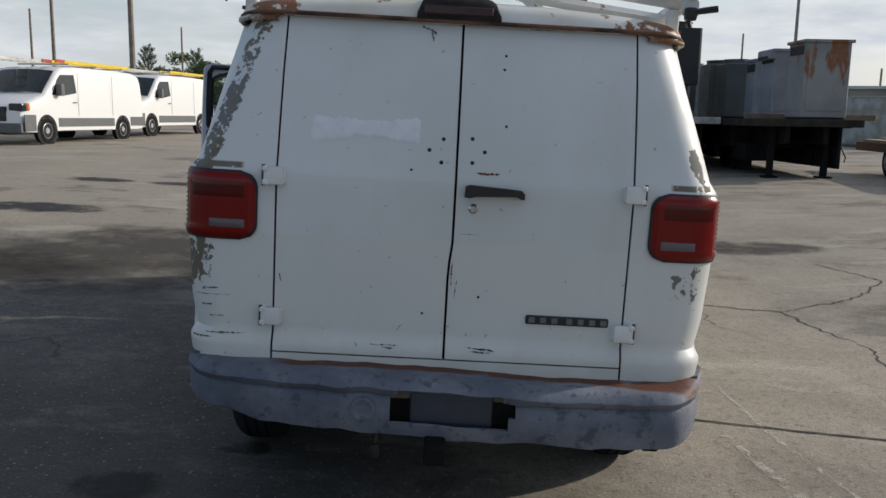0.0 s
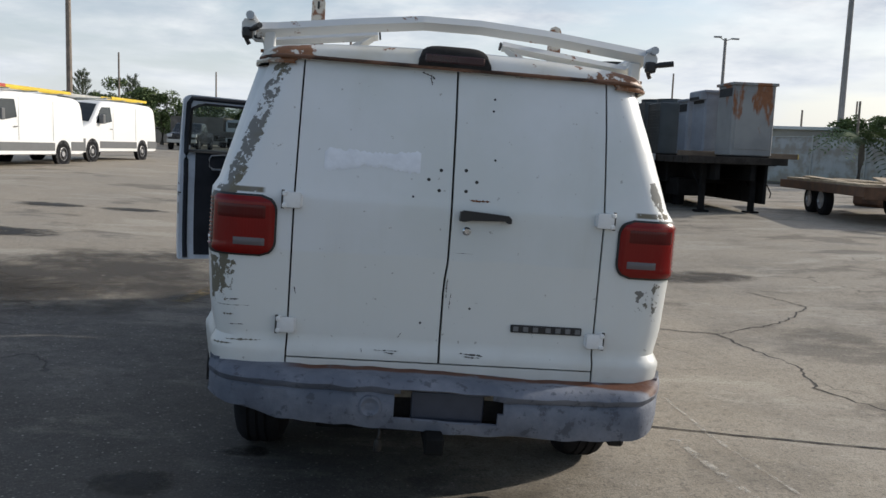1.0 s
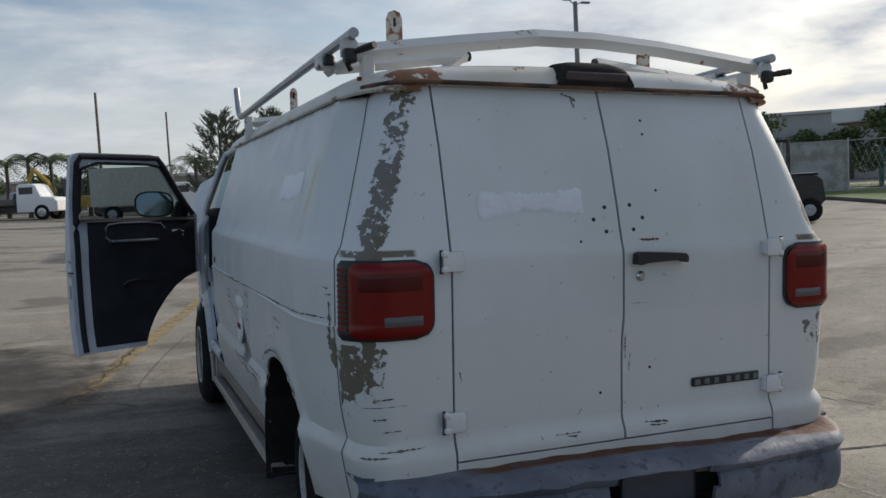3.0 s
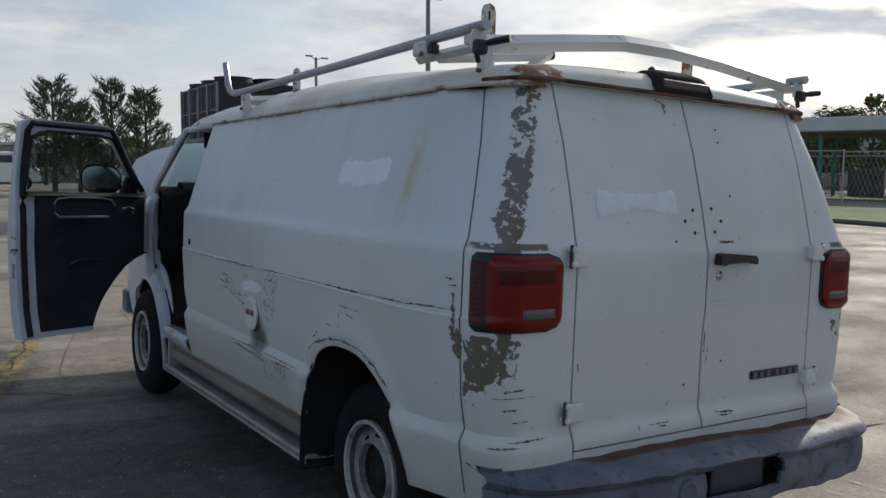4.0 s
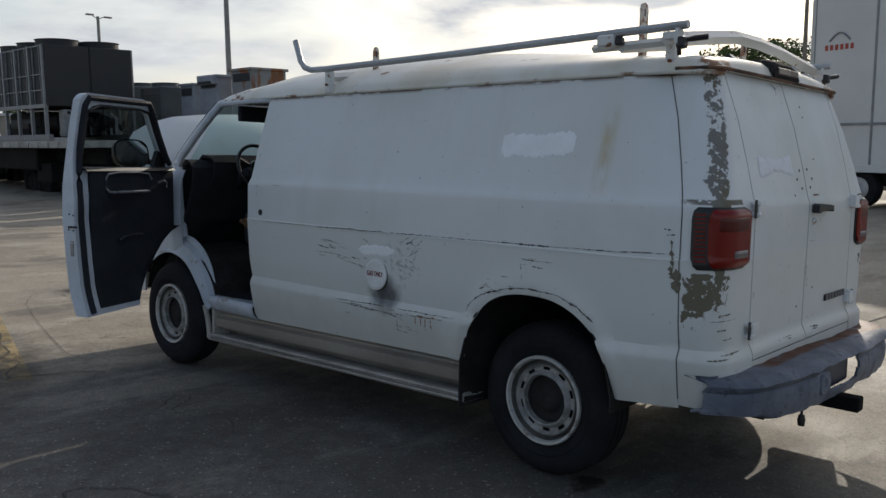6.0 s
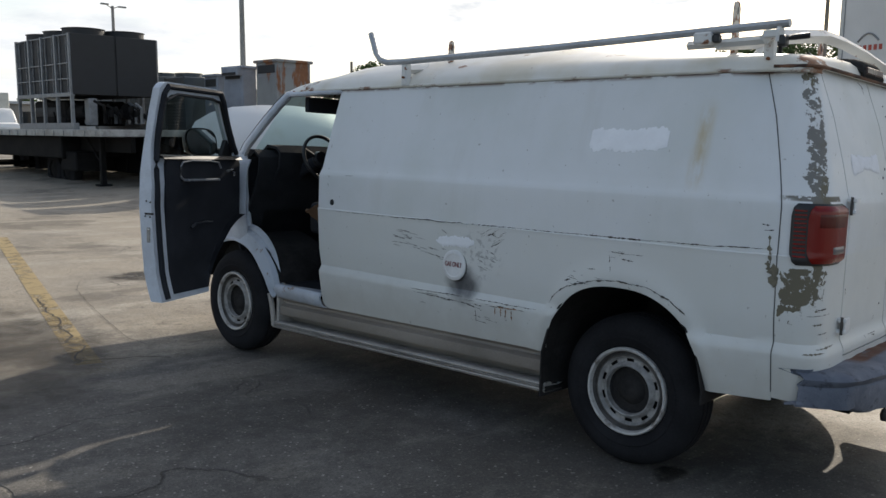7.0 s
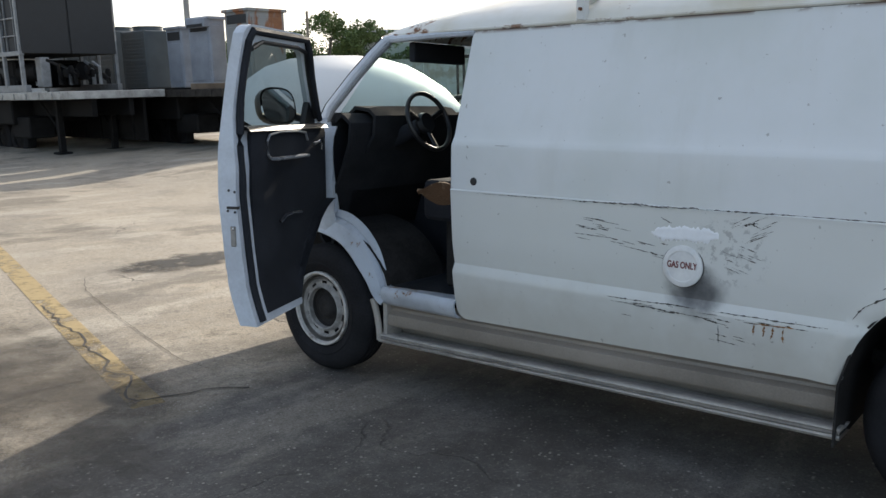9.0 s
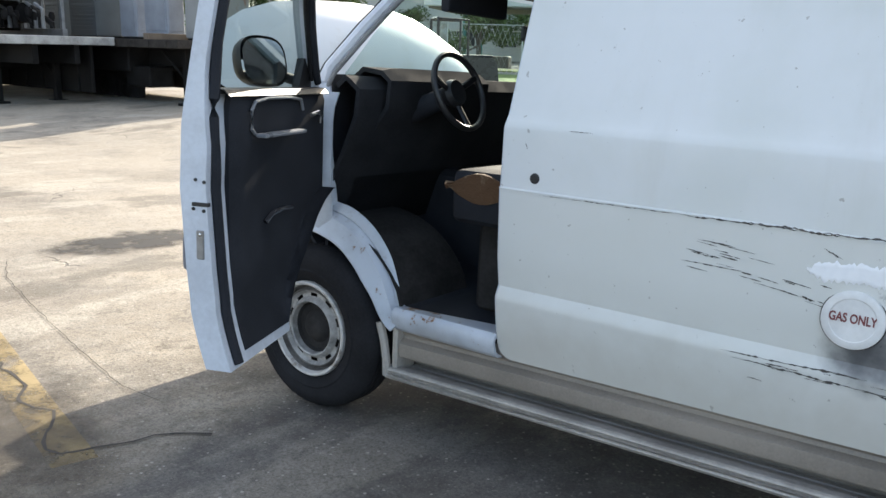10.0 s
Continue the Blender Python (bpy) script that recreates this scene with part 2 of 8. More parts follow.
M = {}
M["paint"] = van_paint("old_white_van_paint", (0.70, 0.715, 0.72))
M["jamb"] = plain("pale_blue_white_jamb_paint", (0.56, 0.60, 0.66), 0.4, vary=0.15)
M["trim"] = matt("black_vinyl_trim", (0.030, 0.032, 0.038), 0.7, vary=0.3, grain=200)
M["black"] = plain("black_plastic", (0.015, 0.015, 0.016), 0.45, vary=0.3)
M["dark"] = matt("dark_underbody", (0.035, 0.033, 0.032), 0.9, vary=0.4)
M["rubber"] = matt("tyre_rubber", (0.022, 0.022, 0.024), 0.9, vary=0.35, grain=90, bumpy=0.3)
M["steel"] = plain("grey_steel", (0.30, 0.30, 0.30), 0.45, 0.6, vary=0.3)
M["seal"] = plain("grey_worn_rubber", (0.20, 0.205, 0.21), 0.6, vary=0.35)
M["chrome"] = plain("dull_chrome", (0.6, 0.6, 0.6), 0.25, 0.9, vary=0.2)
M["tan"] = plain("grey_tan_rocker_paint", (0.27, 0.235, 0.20), 0.45, vary=0.25, scale=3, grain=120)
M["board"] = plain("weathered_running_board", (0.40, 0.37, 0.335), 0.5, 0.2, vary=0.3)
M["rust"] = plain("rust", (0.20, 0.075, 0.03), 0.85, vary=0.5, scale=14, bumpy=0.4)
M["glass"] = glass("tinted_window_glass", (0.55, 0.62, 0.60))
M["wglass"] = glass("greenish_windshield_glass", (0.74, 0.90, 0.86))
M["mirror"] = plain("dusty_mirror_silver", (0.80, 0.83, 0.85), 0.04, 1.0, vary=0.02, bumpy=0)
M["scratch"] = plain("bare_scratch", (0.075, 0.066, 0.058), 0.8, vary=0.5, scale=40)
M["white"] = plain("white_paint", (0.74, 0.74, 0.73), 0.4, vary=0.08)


def sill_paint():
    """Pale jamb paint with scuffs, rusted through at the foot of the door opening."""
    s = Shader("rusty_pale_sill_paint", (0.56, 0.60, 0.66), 0.4)
    x, y, z = s.xyz()
    col = s.mix(s.ramp(s.noise(5, 5), 0.4, 0.7), (0.55, 0.59, 0.65), (0.42, 0.45, 0.49))
    col = s.mix(s.math("MULTIPLY", s.ramp(s.noise(26, 5, 0.65), 0.60, 0.70), 0.30), col, (0.24, 0.23, 0.22))
    spot = s.math("MULTIPLY", s.band(y, 5.84, 6.02, 0.03), s.ramp(z, 0.455, 0.52))
    m = s.ramp(s.math("ADD", s.noise(20, 6, 0.66), s.math("MULTIPLY", spot, 0.13)), 0.63, 0.70)
    s.color(s.mix(m, col, s.mix(s.noise(30, 3), (0.10, 0.045, 0.02), (0.33, 0.16, 0.06))))
    s.bump(s.noise(40, 4), 0.12, 0.004)
    return s.m


M["sill"] = sill_paint()


C_VAN = 0.127      # the van stands a little to the right


def roof_paint():
    s = Shader("chalky_roof_paint", (0.74, 0.72, 0.66), 0.5)
    x, y, z = s.xyz()
    a = s.noise(9, 6, 0.62, stretch=(1, 0.6, 1))
    col = s.mix(s.ramp(s.noise(2.5, 5), 0.4, 0.7), (0.74, 0.73, 0.69), (0.62, 0.58, 0.48))
    front = s.math("MULTIPLY", s.ramp(y, 5.7, 6.1), 0.16)
    ends = s.math("MULTIPLY", s.ramp(s.math("ABSOLUTE", s.math("SUBTRACT", x, C_VAN)), 0.48, 0.66), 0.14)
    rear = s.math("MULTIPLY", s.ramp(y, 2.95, 2.82), s.math("ADD", ends, 0.045))
    edge = s.math("MULTIPLY", s.ramp(z, 1.797, 1.788), s.math("MULTIPLY", s.ramp(s.math("ADD", a, rear), 0.56, 0.64), 0.85))
    m = s.ramp(s.math("ADD", a, s.math("ADD", front, rear)), 0.66, 0.70)
    rustc = s.mix(s.noise(30, 4), (0.09, 0.04, 0.02), (0.34, 0.14, 0.05))
    col = s.mix(s.math("MAXIMUM", m, edge), col, rustc)
    s.color(col)
    s.bump(a, 0.2, 0.004)
    return s.m


M["roof"] = roof_paint()


def bumper_paint():
    s = Shader("dented_blue_grey_bumper", (0.17, 0.195, 0.25), 0.62, spec=0.3)
    a, b = s.noise(4, 6, 0.6), s.noise(22, 5, 0.65)
    col = s.mix(s.ramp(a, 0.35, 0.7), (0.105, 0.12, 0.155), (0.20, 0.215, 0.255))
    col = s.mix(s.math("MULTIPLY", s.ramp(b, 0.56, 0.64), 0.6), col, (0.045, 0.05, 0.062))
    x, y, z = s.xyz()
    reach = s.math("ADD", y, s.math("MULTIPLY", s.ramp(x, 0.55, 0.9), 0.05))
    top = s.math("MULTIPLY", s.ramp(reach, 2.550, 2.575), s.math("MULTIPLY", s.ramp(z, 0.570, 0.582), s.band(x, -0.45, 1.02, 0.06)))
    top = s.math("MULTIPLY", top, s.ramp(s.noise(9, 5, 0.6), 0.30, 0.46))
    col = s.mix(top, col, s.mix(b, (0.06, 0.024, 0.014), (0.15, 0.055, 0.026)))
    s.color(col)
    s.bump(s.math("ADD", s.math("MULTIPLY", a, 1.0), s.math("MULTIPLY", b, 0.15)), 0.5, 0.03)
    return s.m


M["bumper"] = bumper_paint()


def ground_mat():
    s = Shader("worn_concrete_yard", (0.25, 0.23, 0.2), 0.8, spec=0.25)
    x, y, z = s.xyz()
    big, mid, fine, grit = s.noise(0.16, 5, 0.6), s.noise(0.9, 6, 0.6), s.noise(9, 6, 0.65), s.noise(90, 4, 0.75)
    col = s.mix(s.ramp(s.math("ADD", s.math("MULTIPLY", big, 0.45), s.math("MULTIPLY", mid, 0.55)), 0.38, 0.60), (0.175, 0.152, 0.122), (0.33, 0.287, 0.228))
    col = s.mix(s.math("MULTIPLY", s.ramp(s.noise(0.55, 7, 0.66, stretch=(1, 0.45, 1)), 0.51, 0.58), 0.62), col, (0.085, 0.075, 0.064))
    col = s.mix(s.math("MULTIPLY", s.ramp(s.noise(1.8, 7, 0.68, stretch=(0.7, 1, 1)), 0.54, 0.64), 0.55), col, (0.42, 0.365, 0.285))
    col = s.mix(s.math("MULTIPLY", s.ramp(s.noise(2.6, 7, 0.7), 0.56, 0.66), 0.6), col, (0.085, 0.074, 0.062))
    col = s.mix(s.ramp(fine, 0.40, 0.70, 0.0, 0.4), col, (0.38, 0.35, 0.30))
    # dark tar south of the painted line; its extent also darkens the van's shade
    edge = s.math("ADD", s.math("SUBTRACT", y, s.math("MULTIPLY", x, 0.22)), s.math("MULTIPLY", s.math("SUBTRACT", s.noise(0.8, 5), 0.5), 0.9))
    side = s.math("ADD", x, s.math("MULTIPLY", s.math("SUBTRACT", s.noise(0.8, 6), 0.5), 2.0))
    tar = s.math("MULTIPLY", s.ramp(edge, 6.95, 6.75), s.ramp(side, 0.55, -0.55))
    # paler beside and beyond the van: sunlit ground brightened in the colour
    pale = s.math("MULTIPLY", s.ramp(side, 0.2, 1.2), s.ramp(s.noise(0.7, 5, 0.6), 0.66, 0.40, 0.32, 0.88))
    far = s.math("MULTIPLY", s.ramp(y, 6.5, 11.0, 0.0, 0.8), s.ramp(x, 3.0, -2.5))
    pale = s.math("MAXIMUM", pale, far)
    col = s.mix(pale, col, s.mix(fine, (0.33, 0.287, 0.228), (0.45, 0.396, 0.32)))
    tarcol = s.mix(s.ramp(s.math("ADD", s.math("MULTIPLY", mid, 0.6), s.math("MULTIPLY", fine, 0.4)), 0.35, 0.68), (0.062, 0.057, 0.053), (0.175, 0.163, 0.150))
    # the van's shade deepened in the tar colour towards the near end
    shadetar = s.ramp(s.math("ADD", y, s.math("MULTIPLY", mid, 1.5)), 5.3, 4.5, 0.0, 0.93)
    tarcol = s.mix(shadetar, tarcol, s.mix(fine, (0.058, 0.053, 0.048), (0.138, 0.127, 0.113)))
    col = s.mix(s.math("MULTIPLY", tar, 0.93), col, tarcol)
    # damp and oily patches, pale worn ones
    damp = s.ramp(s.noise(0.42, 7, 0.62, stretch=(0.8, 1.25, 1)), 0.545, 0.60)
    col = s.mix(s.math("MULTIPLY", damp, 0.55), col, (0.095, 0.080, 0.062))
    worn = s.ramp(s.noise(0.75, 8, 0.68, stretch=(0.6, 1.5, 1)), 0.53, 0.62)
    col = s.mix(s.math("MULTIPLY", worn, s.math("MULTIPLY_ADD", tar, -0.42, 0.66)), col, (0.47, 0.425, 0.35))
    speck = s.ramp(s.noise(24, 6, 0.75), 0.52, 0.64)
    col = s.mix(s.math("MULTIPLY", speck, 0.45), col, (0.085, 0.076, 0.066))
    col = s.mix(s.math("MULTIPLY", s.ramp(grit, 0.45, 0.62), 0.45), col, (0.045, 0.042, 0.039))
    col = s.mix(s.math("MULTIPLY", s.ramp(s.noise(55, 4, 0.7), 0.55, 0.68), 0.30), col, (0.40, 0.37, 0.32))
    chips = s.n("ShaderNodeTexVoronoi")
    chips.inputs["Scale"].default_value = 26
    s.t.links.new(s.pos, chips.inputs["Vector"])
    fleck = s.math("MULTIPLY", s.ramp(chips.outputs["Distance"], 0.20, 0.12), s.ramp(s.noise(13, 3), 0.46, 0.56))
    col = s.mix(s.math("MULTIPLY", fleck, 0.6), col, (0.46, 0.43, 0.38))
    # cracks
    wob = s.n("ShaderNodeVectorMath"); wob.operation = "ADD"
    wn = s.n("ShaderNodeTexNoise"); wn.inputs["Scale"].default_value = 1.6; wn.inputs["Detail"].default_value = 6
    s.t.links.new(s.pos, wn.inputs["Vector"]); s.t.links.new(s.pos, wob.inputs[0]); s.t.links.new(wn.outputs[1], wob.inputs[1])
    vor = s.n("ShaderNodeTexVoronoi"); vor.feature = "DISTANCE_TO_EDGE"; vor.inputs["Scale"].default_value = 0.27
    s.t.links.new(wob.outputs[0], vor.inputs["Vector"])
    crack = s.math("MULTIPLY", s.ramp(vor.outputs[0], 0.0012, 0.0045, 1.0, 0.0), s.ramp(s.noise(0.5, 3), 0.50, 0.60))
    col = s.mix(s.math("MULTIPLY", crack, 0.5), col, (0.03, 0.028, 0.025))
    s.color(col)
    s.rough(s.ramp(mid, 0.3, 0.7, 0.62, 0.9))
    s.bump(s.math("SUBTRACT", s.math("ADD", s.math("MULTIPLY", fine, 0.5), s.math("MULTIPLY", grit, 0.35)), crack), 0.8, 0.012)
    return s.m


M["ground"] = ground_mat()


# ---------------------------------------------------------------- mesh helpers
def part(name, bm, material, parent=None, label="", smooth=False, matrix=None):
    """Links a bmesh as one mesh object, under a thing or a part when given."""
    bmesh.ops.recalc_face_normals(bm, faces=bm.faces)
    me = bpy.data.meshes.new(name)
    bm.to_mesh(me)
    bm.free()
    for m in material if isinstance(material, (list, tuple)) else [material]:
        me.materials.append(m)
    if smooth:
        me.polygons.foreach_set("use_smooth", [True] * len(me.polygons))
        me.set_sharp_from_angle(angle=radians(35))
    ob = new(name, me)
    if parent:
        ob.parent = parent
    if matrix:
        ob.matrix_basis = matrix
    if label:
        ob["label"] = label
    return ob


def thing(name, label, category, group="", kind="", matrix=None):
    ob = new(name)
    if matrix:
        ob.matrix_basis = matrix
    ob.empty_display_size = 0.1
    return tagged(ob, label, category, group, kind)


def B():
    return bmesh.new()


def box(bm, lo, hi, bevel=0.0, m=None, seg=1):
    """A box between two corners with bevelled edges."""
    c = [(a + b) / 2 for a, b in zip(lo, hi)]
    d = [abs(b - a) for a, b in zip(lo, hi)]
    mm = Matrix.Translation(c) @ Matrix.Diagonal((*d, 1))
    if m:
        mm = m @ mm
    r = bmesh.ops.create_cube(bm, size=1.0, matrix=mm)
    if bevel:
        es = list({e for v in r["verts"] for e in v.link_edges})
        bmesh.ops.bevel(bm, geom=es, offset=bevel, segments=seg, affect="EDGES", profile=0.6)
    return bm


def grid(bm, rows, close_u=False, close_v=False):
    """Quads over rows of points; degenerate ones are left out."""
    vs = [[bm.verts.new(p) for p in r] for r in rows]
    nu, nv = len(rows), len(rows[0])
    for i in range(nu if close_u else nu - 1):
        for j in range(nv if close_v else nv - 1):
            q = [vs[i][j], vs[(i + 1) % nu][j], vs[(i + 1) % nu][(j + 1) % nv], vs[i][(j + 1) % nv]]
            u = []
            for v in q:
                if not any((v.co - w.co).length < 1e-6 for w in u):
                    u.append(v)
            if len(u) >= 3:
                bm.faces.new(u)
    return bm


def weld(bm, d=2e-5):
    bmesh.ops.remove_doubles(bm, verts=bm.verts, dist=d)
    loose = [v for v in bm.verts if not v.link_faces]
    bmesh.ops.delete(bm, geom=loose, context="VERTS")
    return bm


def thicken(bm, t, way=None, centre=(0.127, 4.6, 1.1)):
    """Gives a sheet thickness, towards the centre or by the offset way(co)."""
    bmesh.ops.recalc_face_normals(bm, faces=bm.faces)
    bm.normal_update()
    faces, verts = bm.faces[:], bm.verts[:]
    edges = [e for e in bm.edges if e.is_boundary]
    c = Vector(centre)
    sign = 1 if sum(v.normal.dot(c - v.co) for v in verts) > 0 else -1
    twin = {v: bm.verts.new(v.co + (Vector(way(v.co)) if way else v.normal * sign * t)) for v in verts}
    for e in edges:
        a, b = e.verts
        bm.faces.new((a, b, twin[b], twin[a]))
    for f in faces:
        bm.faces.new([twin[v] for v in reversed(f.verts)])
    return bm


def tube(bm, pts, r, seg=10, caps=True, squash=1.0):
    """A round bar along a line of points."""
    pts = [Vector(p) for p in pts]
    rows = []
    for i, p in enumerate(pts):
        d = (pts[min(i + 1, len(pts) - 1)] - pts[max(i - 1, 0)]).normalized()
        side = d.cross(Vector((0, 0, 1)))
        if side.length < 0.05:
            side = d.cross(Vector((1, 0, 0)))
        side.normalize()
        up = side.cross(d).normalized()
        rr = r[i] if isinstance(r, (list, tuple)) else r
        rows.append([p + side * math.cos(a) * rr + up * math.sin(a) * rr * squash for a in [2 * math.pi * k / seg for k in range(seg)]])
    vs = [[bm.verts.new(q) for q in row] for row in rows]
    for i in range(len(vs) - 1):
        for k in range(seg):
            bm.faces.new((vs[i][k], vs[i][(k + 1) % seg], vs[i + 1][(k + 1) % seg], vs[i + 1][k]))
    if caps:
        bm.faces.new(vs[0]); bm.faces.new(vs[-1][::-1])
    return bm


def lathe(bm, prof, seg=40, axis="x", at=(0, 0, 0), skip=None):
    """Turns (radius, along) points round an axis. skip(i, k) leaves quads out."""
    def pt(r, a, t):
        c, s = r * math.cos(t), r * math.sin(t)
        q = {"x": (a, c, s), "y": (c, a, s), "z": (c, s, a)}[axis]
        return Vector(q) + Vector(at)
    vs = [[bm.verts.new(pt(r, a, 2 * math.pi * k / seg)) for k in range(seg)] for r, a in prof]
    for i in range(len(prof) - 1):
        for k in range(seg):
            if skip and skip(i, k):
                continue
            bm.faces.new((vs[i][k], vs[i][(k + 1) % seg], vs[i + 1][(k + 1) % seg], vs[i + 1][k]))
    return weld(bm)


def curve(pts, x):
    """Straight interpolation in a table of (x, value)."""
    for (a, u), (b, v) in zip(pts, pts[1:]):
        if x <= b:
            return u if x <= a else u + (v - u) * (x - a) / (b - a)
    return pts[-1][1]


def steps(a, b, n):
    return [a + (b - a) * i / n for i in range(n + 1)]


def slab(bm, poly, depth, frame_m=None):
    """A flat outline (x, z) with depth along y, the front at y = 0."""
    f = [bm.verts.new((p[0], 0, p[1])) for p in poly]
    k = [bm.verts.new((p[0], depth, p[1])) for p in poly]
    bm.faces.new(f); bm.faces.new(k[::-1])
    for i in range(len(poly)):
        j = (i + 1) % len(poly)
        bm.faces.new((f[i], k[i], k[j], f[j]))
    if frame_m:
        bmesh.ops.transform(bm, matrix=frame_m, verts=f + k)
    return bm


# ---------------------------------------------------------------- ground
def smooth01(t):
    t = min(1.0, max(0.0, t))
    return t * t * (3 - 2 * t)


def gz(x, y):
    """Height of the yard: it falls gently to a valley beside the van and rises slowly to the north."""
    near = -0.0384 * max(-7.5, min(3.2, x))
    rise = 0.016 * max(0.0, min(20.0, y - 6.5)) + 0.007 * max(0.0, min(60.0, y - 26.5))
    return near + 0.123 * smooth01((x - 3.0) / 6.0) + rise


XS = [-3000, -900, -300, -120, -60, -40, -30, -24, -20, -16, -13] + [-11 + 0.5 * i for i in range(49)] + [15, 18, 22, 28, 36, 50, 80, 140, 300, 900, 3000]
YS = [-3000, -900, -300, -100, -40, -15, -8, -4, -2] + [0.5 * i for i in range(25)] + [14, 17, 20, 25, 30, 40, 60, 90, 140, 300, 900, 3000]
bm = grid(B(), [[(x, y, gz(x, y)) for y in YS] for x in XS])
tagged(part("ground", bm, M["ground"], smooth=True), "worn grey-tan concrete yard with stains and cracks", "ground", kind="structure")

# ---------------------------------------------------------------- the cargo van
C = C_VAN
HW = [(0.30, 0.93), (0.46, 0.955), (0.58, 0.978), (0.655, 0.990), (0.668, 0.990), (0.705, 0.972), (0.80, 0.990), (1.045, 1.006), (1.053, 1.008), (1.058, 1.002), (1.24, 1.000), (1.262, 0.998), (1.30, 0.974), (1.45, 0.930), (1.60, 0.886), (1.78, 0.832)]
RY = [(0.50, 2.622), (0.655, 2.630), (0.668, 2.632), (0.705, 2.650), (1.24, 2.650), (1.262, 2.652), (1.29, 2.662), (1.42, 2.693), (1.60, 2.742), (1.81, 2.818)]


def hw(z):
    return curve(HW, z)


def ry(z):
    return curve(RY, z)


ZR = [0.40, 0.44, 0.50, 0.56, 0.61, 0.645, 0.655, 0.668, 0.685, 0.705, 0.73, 0.77, 0.81, 0.86, 0.92, 0.98, 1.03, 1.045, 1.053, 1.058, 1.07, 1.12, 1.18, 1.24, 1.252, 1.262, 1.28, 1.30, 1.34, 1.40, 1.42, 1.45, 1.53, 1.60, 1.67, 1.73, 1.775]

van = thing("cargo_van", "old white cargo van with peeling paint, open door and raised hood", "van", matrix=TILT)


def arch_rear(y):
    """Lower edge of the side panel."""
    d = abs(y - 3.462) / 0.405
    floor_z = 0.462 if y < 3.462 else 0.475 - 0.024 * (y - 3.87)
    if y > 5.515:
        floor_z += 0.06 - math.sqrt(max(0.0, 0.06 ** 2 - (y - 5.515) ** 2))
    if d < 1:
        return max(floor_z, 0.40 + 0.442 * (1 - d ** 2.5) ** (1 / 2.1))
    return floor_z


def side_x(y, z, sgn):
    """The body's side, with a lip round the rear wheel opening."""
    d = math.hypot((y - 3.462) / 1.0, (z - 0.43) / 1.02)
    lip = 0.018 * math.exp(-((d - 0.445) / 0.035) ** 2) if z > 0.46 else 0.0
    taper = 0.065 * max(0.0, (3.15 - y) / 0.35) ** 2
    return C + sgn * (hw(z) + lip - taper)


def side_panel(sgn):
    ys = sorted(set([round(v, 4) for v in steps(5.575, 5.515, 10) + steps(5.515, 3.90, 20) + steps(3.90, 3.84, 6) + steps(3.84, 3.08, 34) + steps(3.08, 3.03, 6) + steps(3.03, 2.803, 4)]), reverse=True)
    rows = []
    for y in ys:
        lean = min(1.0, max(0.0, (3.10 - y) / 0.29))
        rows.append([(side_x(y, z, sgn), y + lean * (ry(z) - 2.65 if z > 1.24 else 0.0), z) for z in [max(q, arch_rear(y)) for q in ZR]])
    bm = weld(grid(B(), rows))
    thicken(bm, 0.012)
    return bm


part("side_panel", side_panel(-1), M["paint"], van, "white side panel with scratches, stains and repainted patches", smooth=True)
part("side_panel", side_panel(1), M["paint"], van, smooth=True)


def corner(s, z, sgn, off=0.0):
    """A point of the rear corner: s runs from the door seam round to the side seam (metres)."""
    r = 0.135
    x_out, y_in = hw(z) - 0.065, ry(z)
    flat = x_out - r - 0.612
    arc = r * math.pi / 2
    if s < flat:
        p, n = (0.612 + s, y_in), (0, -1)
    elif s < flat + arc:
        a = (s - flat) / r
        p, n = (x_out - r + r * math.sin(a), y_in + r - r * math.cos(a)), (math.sin(a), -math.cos(a))
    else:
        p, n = (x_out, y_in + r + (s - flat - arc)), (1, 0)
    return (C + sgn * (p[0] + n[0] * off), p[1] + n[1] * off, z)


def corner_panel(sgn):
    rows = []
    for z in [0.475] + [z for z in ZR if z > 0.49] + [1.80]:
        flat = hw(z) - 0.065 - 0.135 - 0.612
        arc = 0.135 * math.pi / 2
        end = flat + arc + 0.05
        ss = steps(0.004, max(0.01, flat), 6) + [flat + arc * k / 10 for k in range(1, 11)] + steps(flat + arc, end, 2)[1:]
        rows.append([corner(s, z, sgn) for s in ss])
    bm = weld(grid(B(), rows))
    thicken(bm, 0.012)
    return bm


part("rear_corner_panel", corner_panel(-1), M["paint"], van, "white corner panel with paint peeled to primer", smooth=True)
part("rear_corner_panel", corner_panel(1), M["paint"], van, "white corner panel with paint peeled to primer", smooth=True)


# rear doors
def rear_door(x0, x1):
    zz = [0.640] + [z for z in ZR if 0.65 < z < 1.78] + [1.80]
    rows = []
    for x in steps(x0, x1, 10):
        near = max(0.0, 1 - abs(x - C) / 0.3)      # the meeting edges are bent sideways low down
        rows.append([(x - 0.010 * near * smooth01((1.06 - z) / 0.12), ry(z), z) for z in zz])
    bm = grid(B(), rows)
    thicken(bm, 0.03)
    return bm


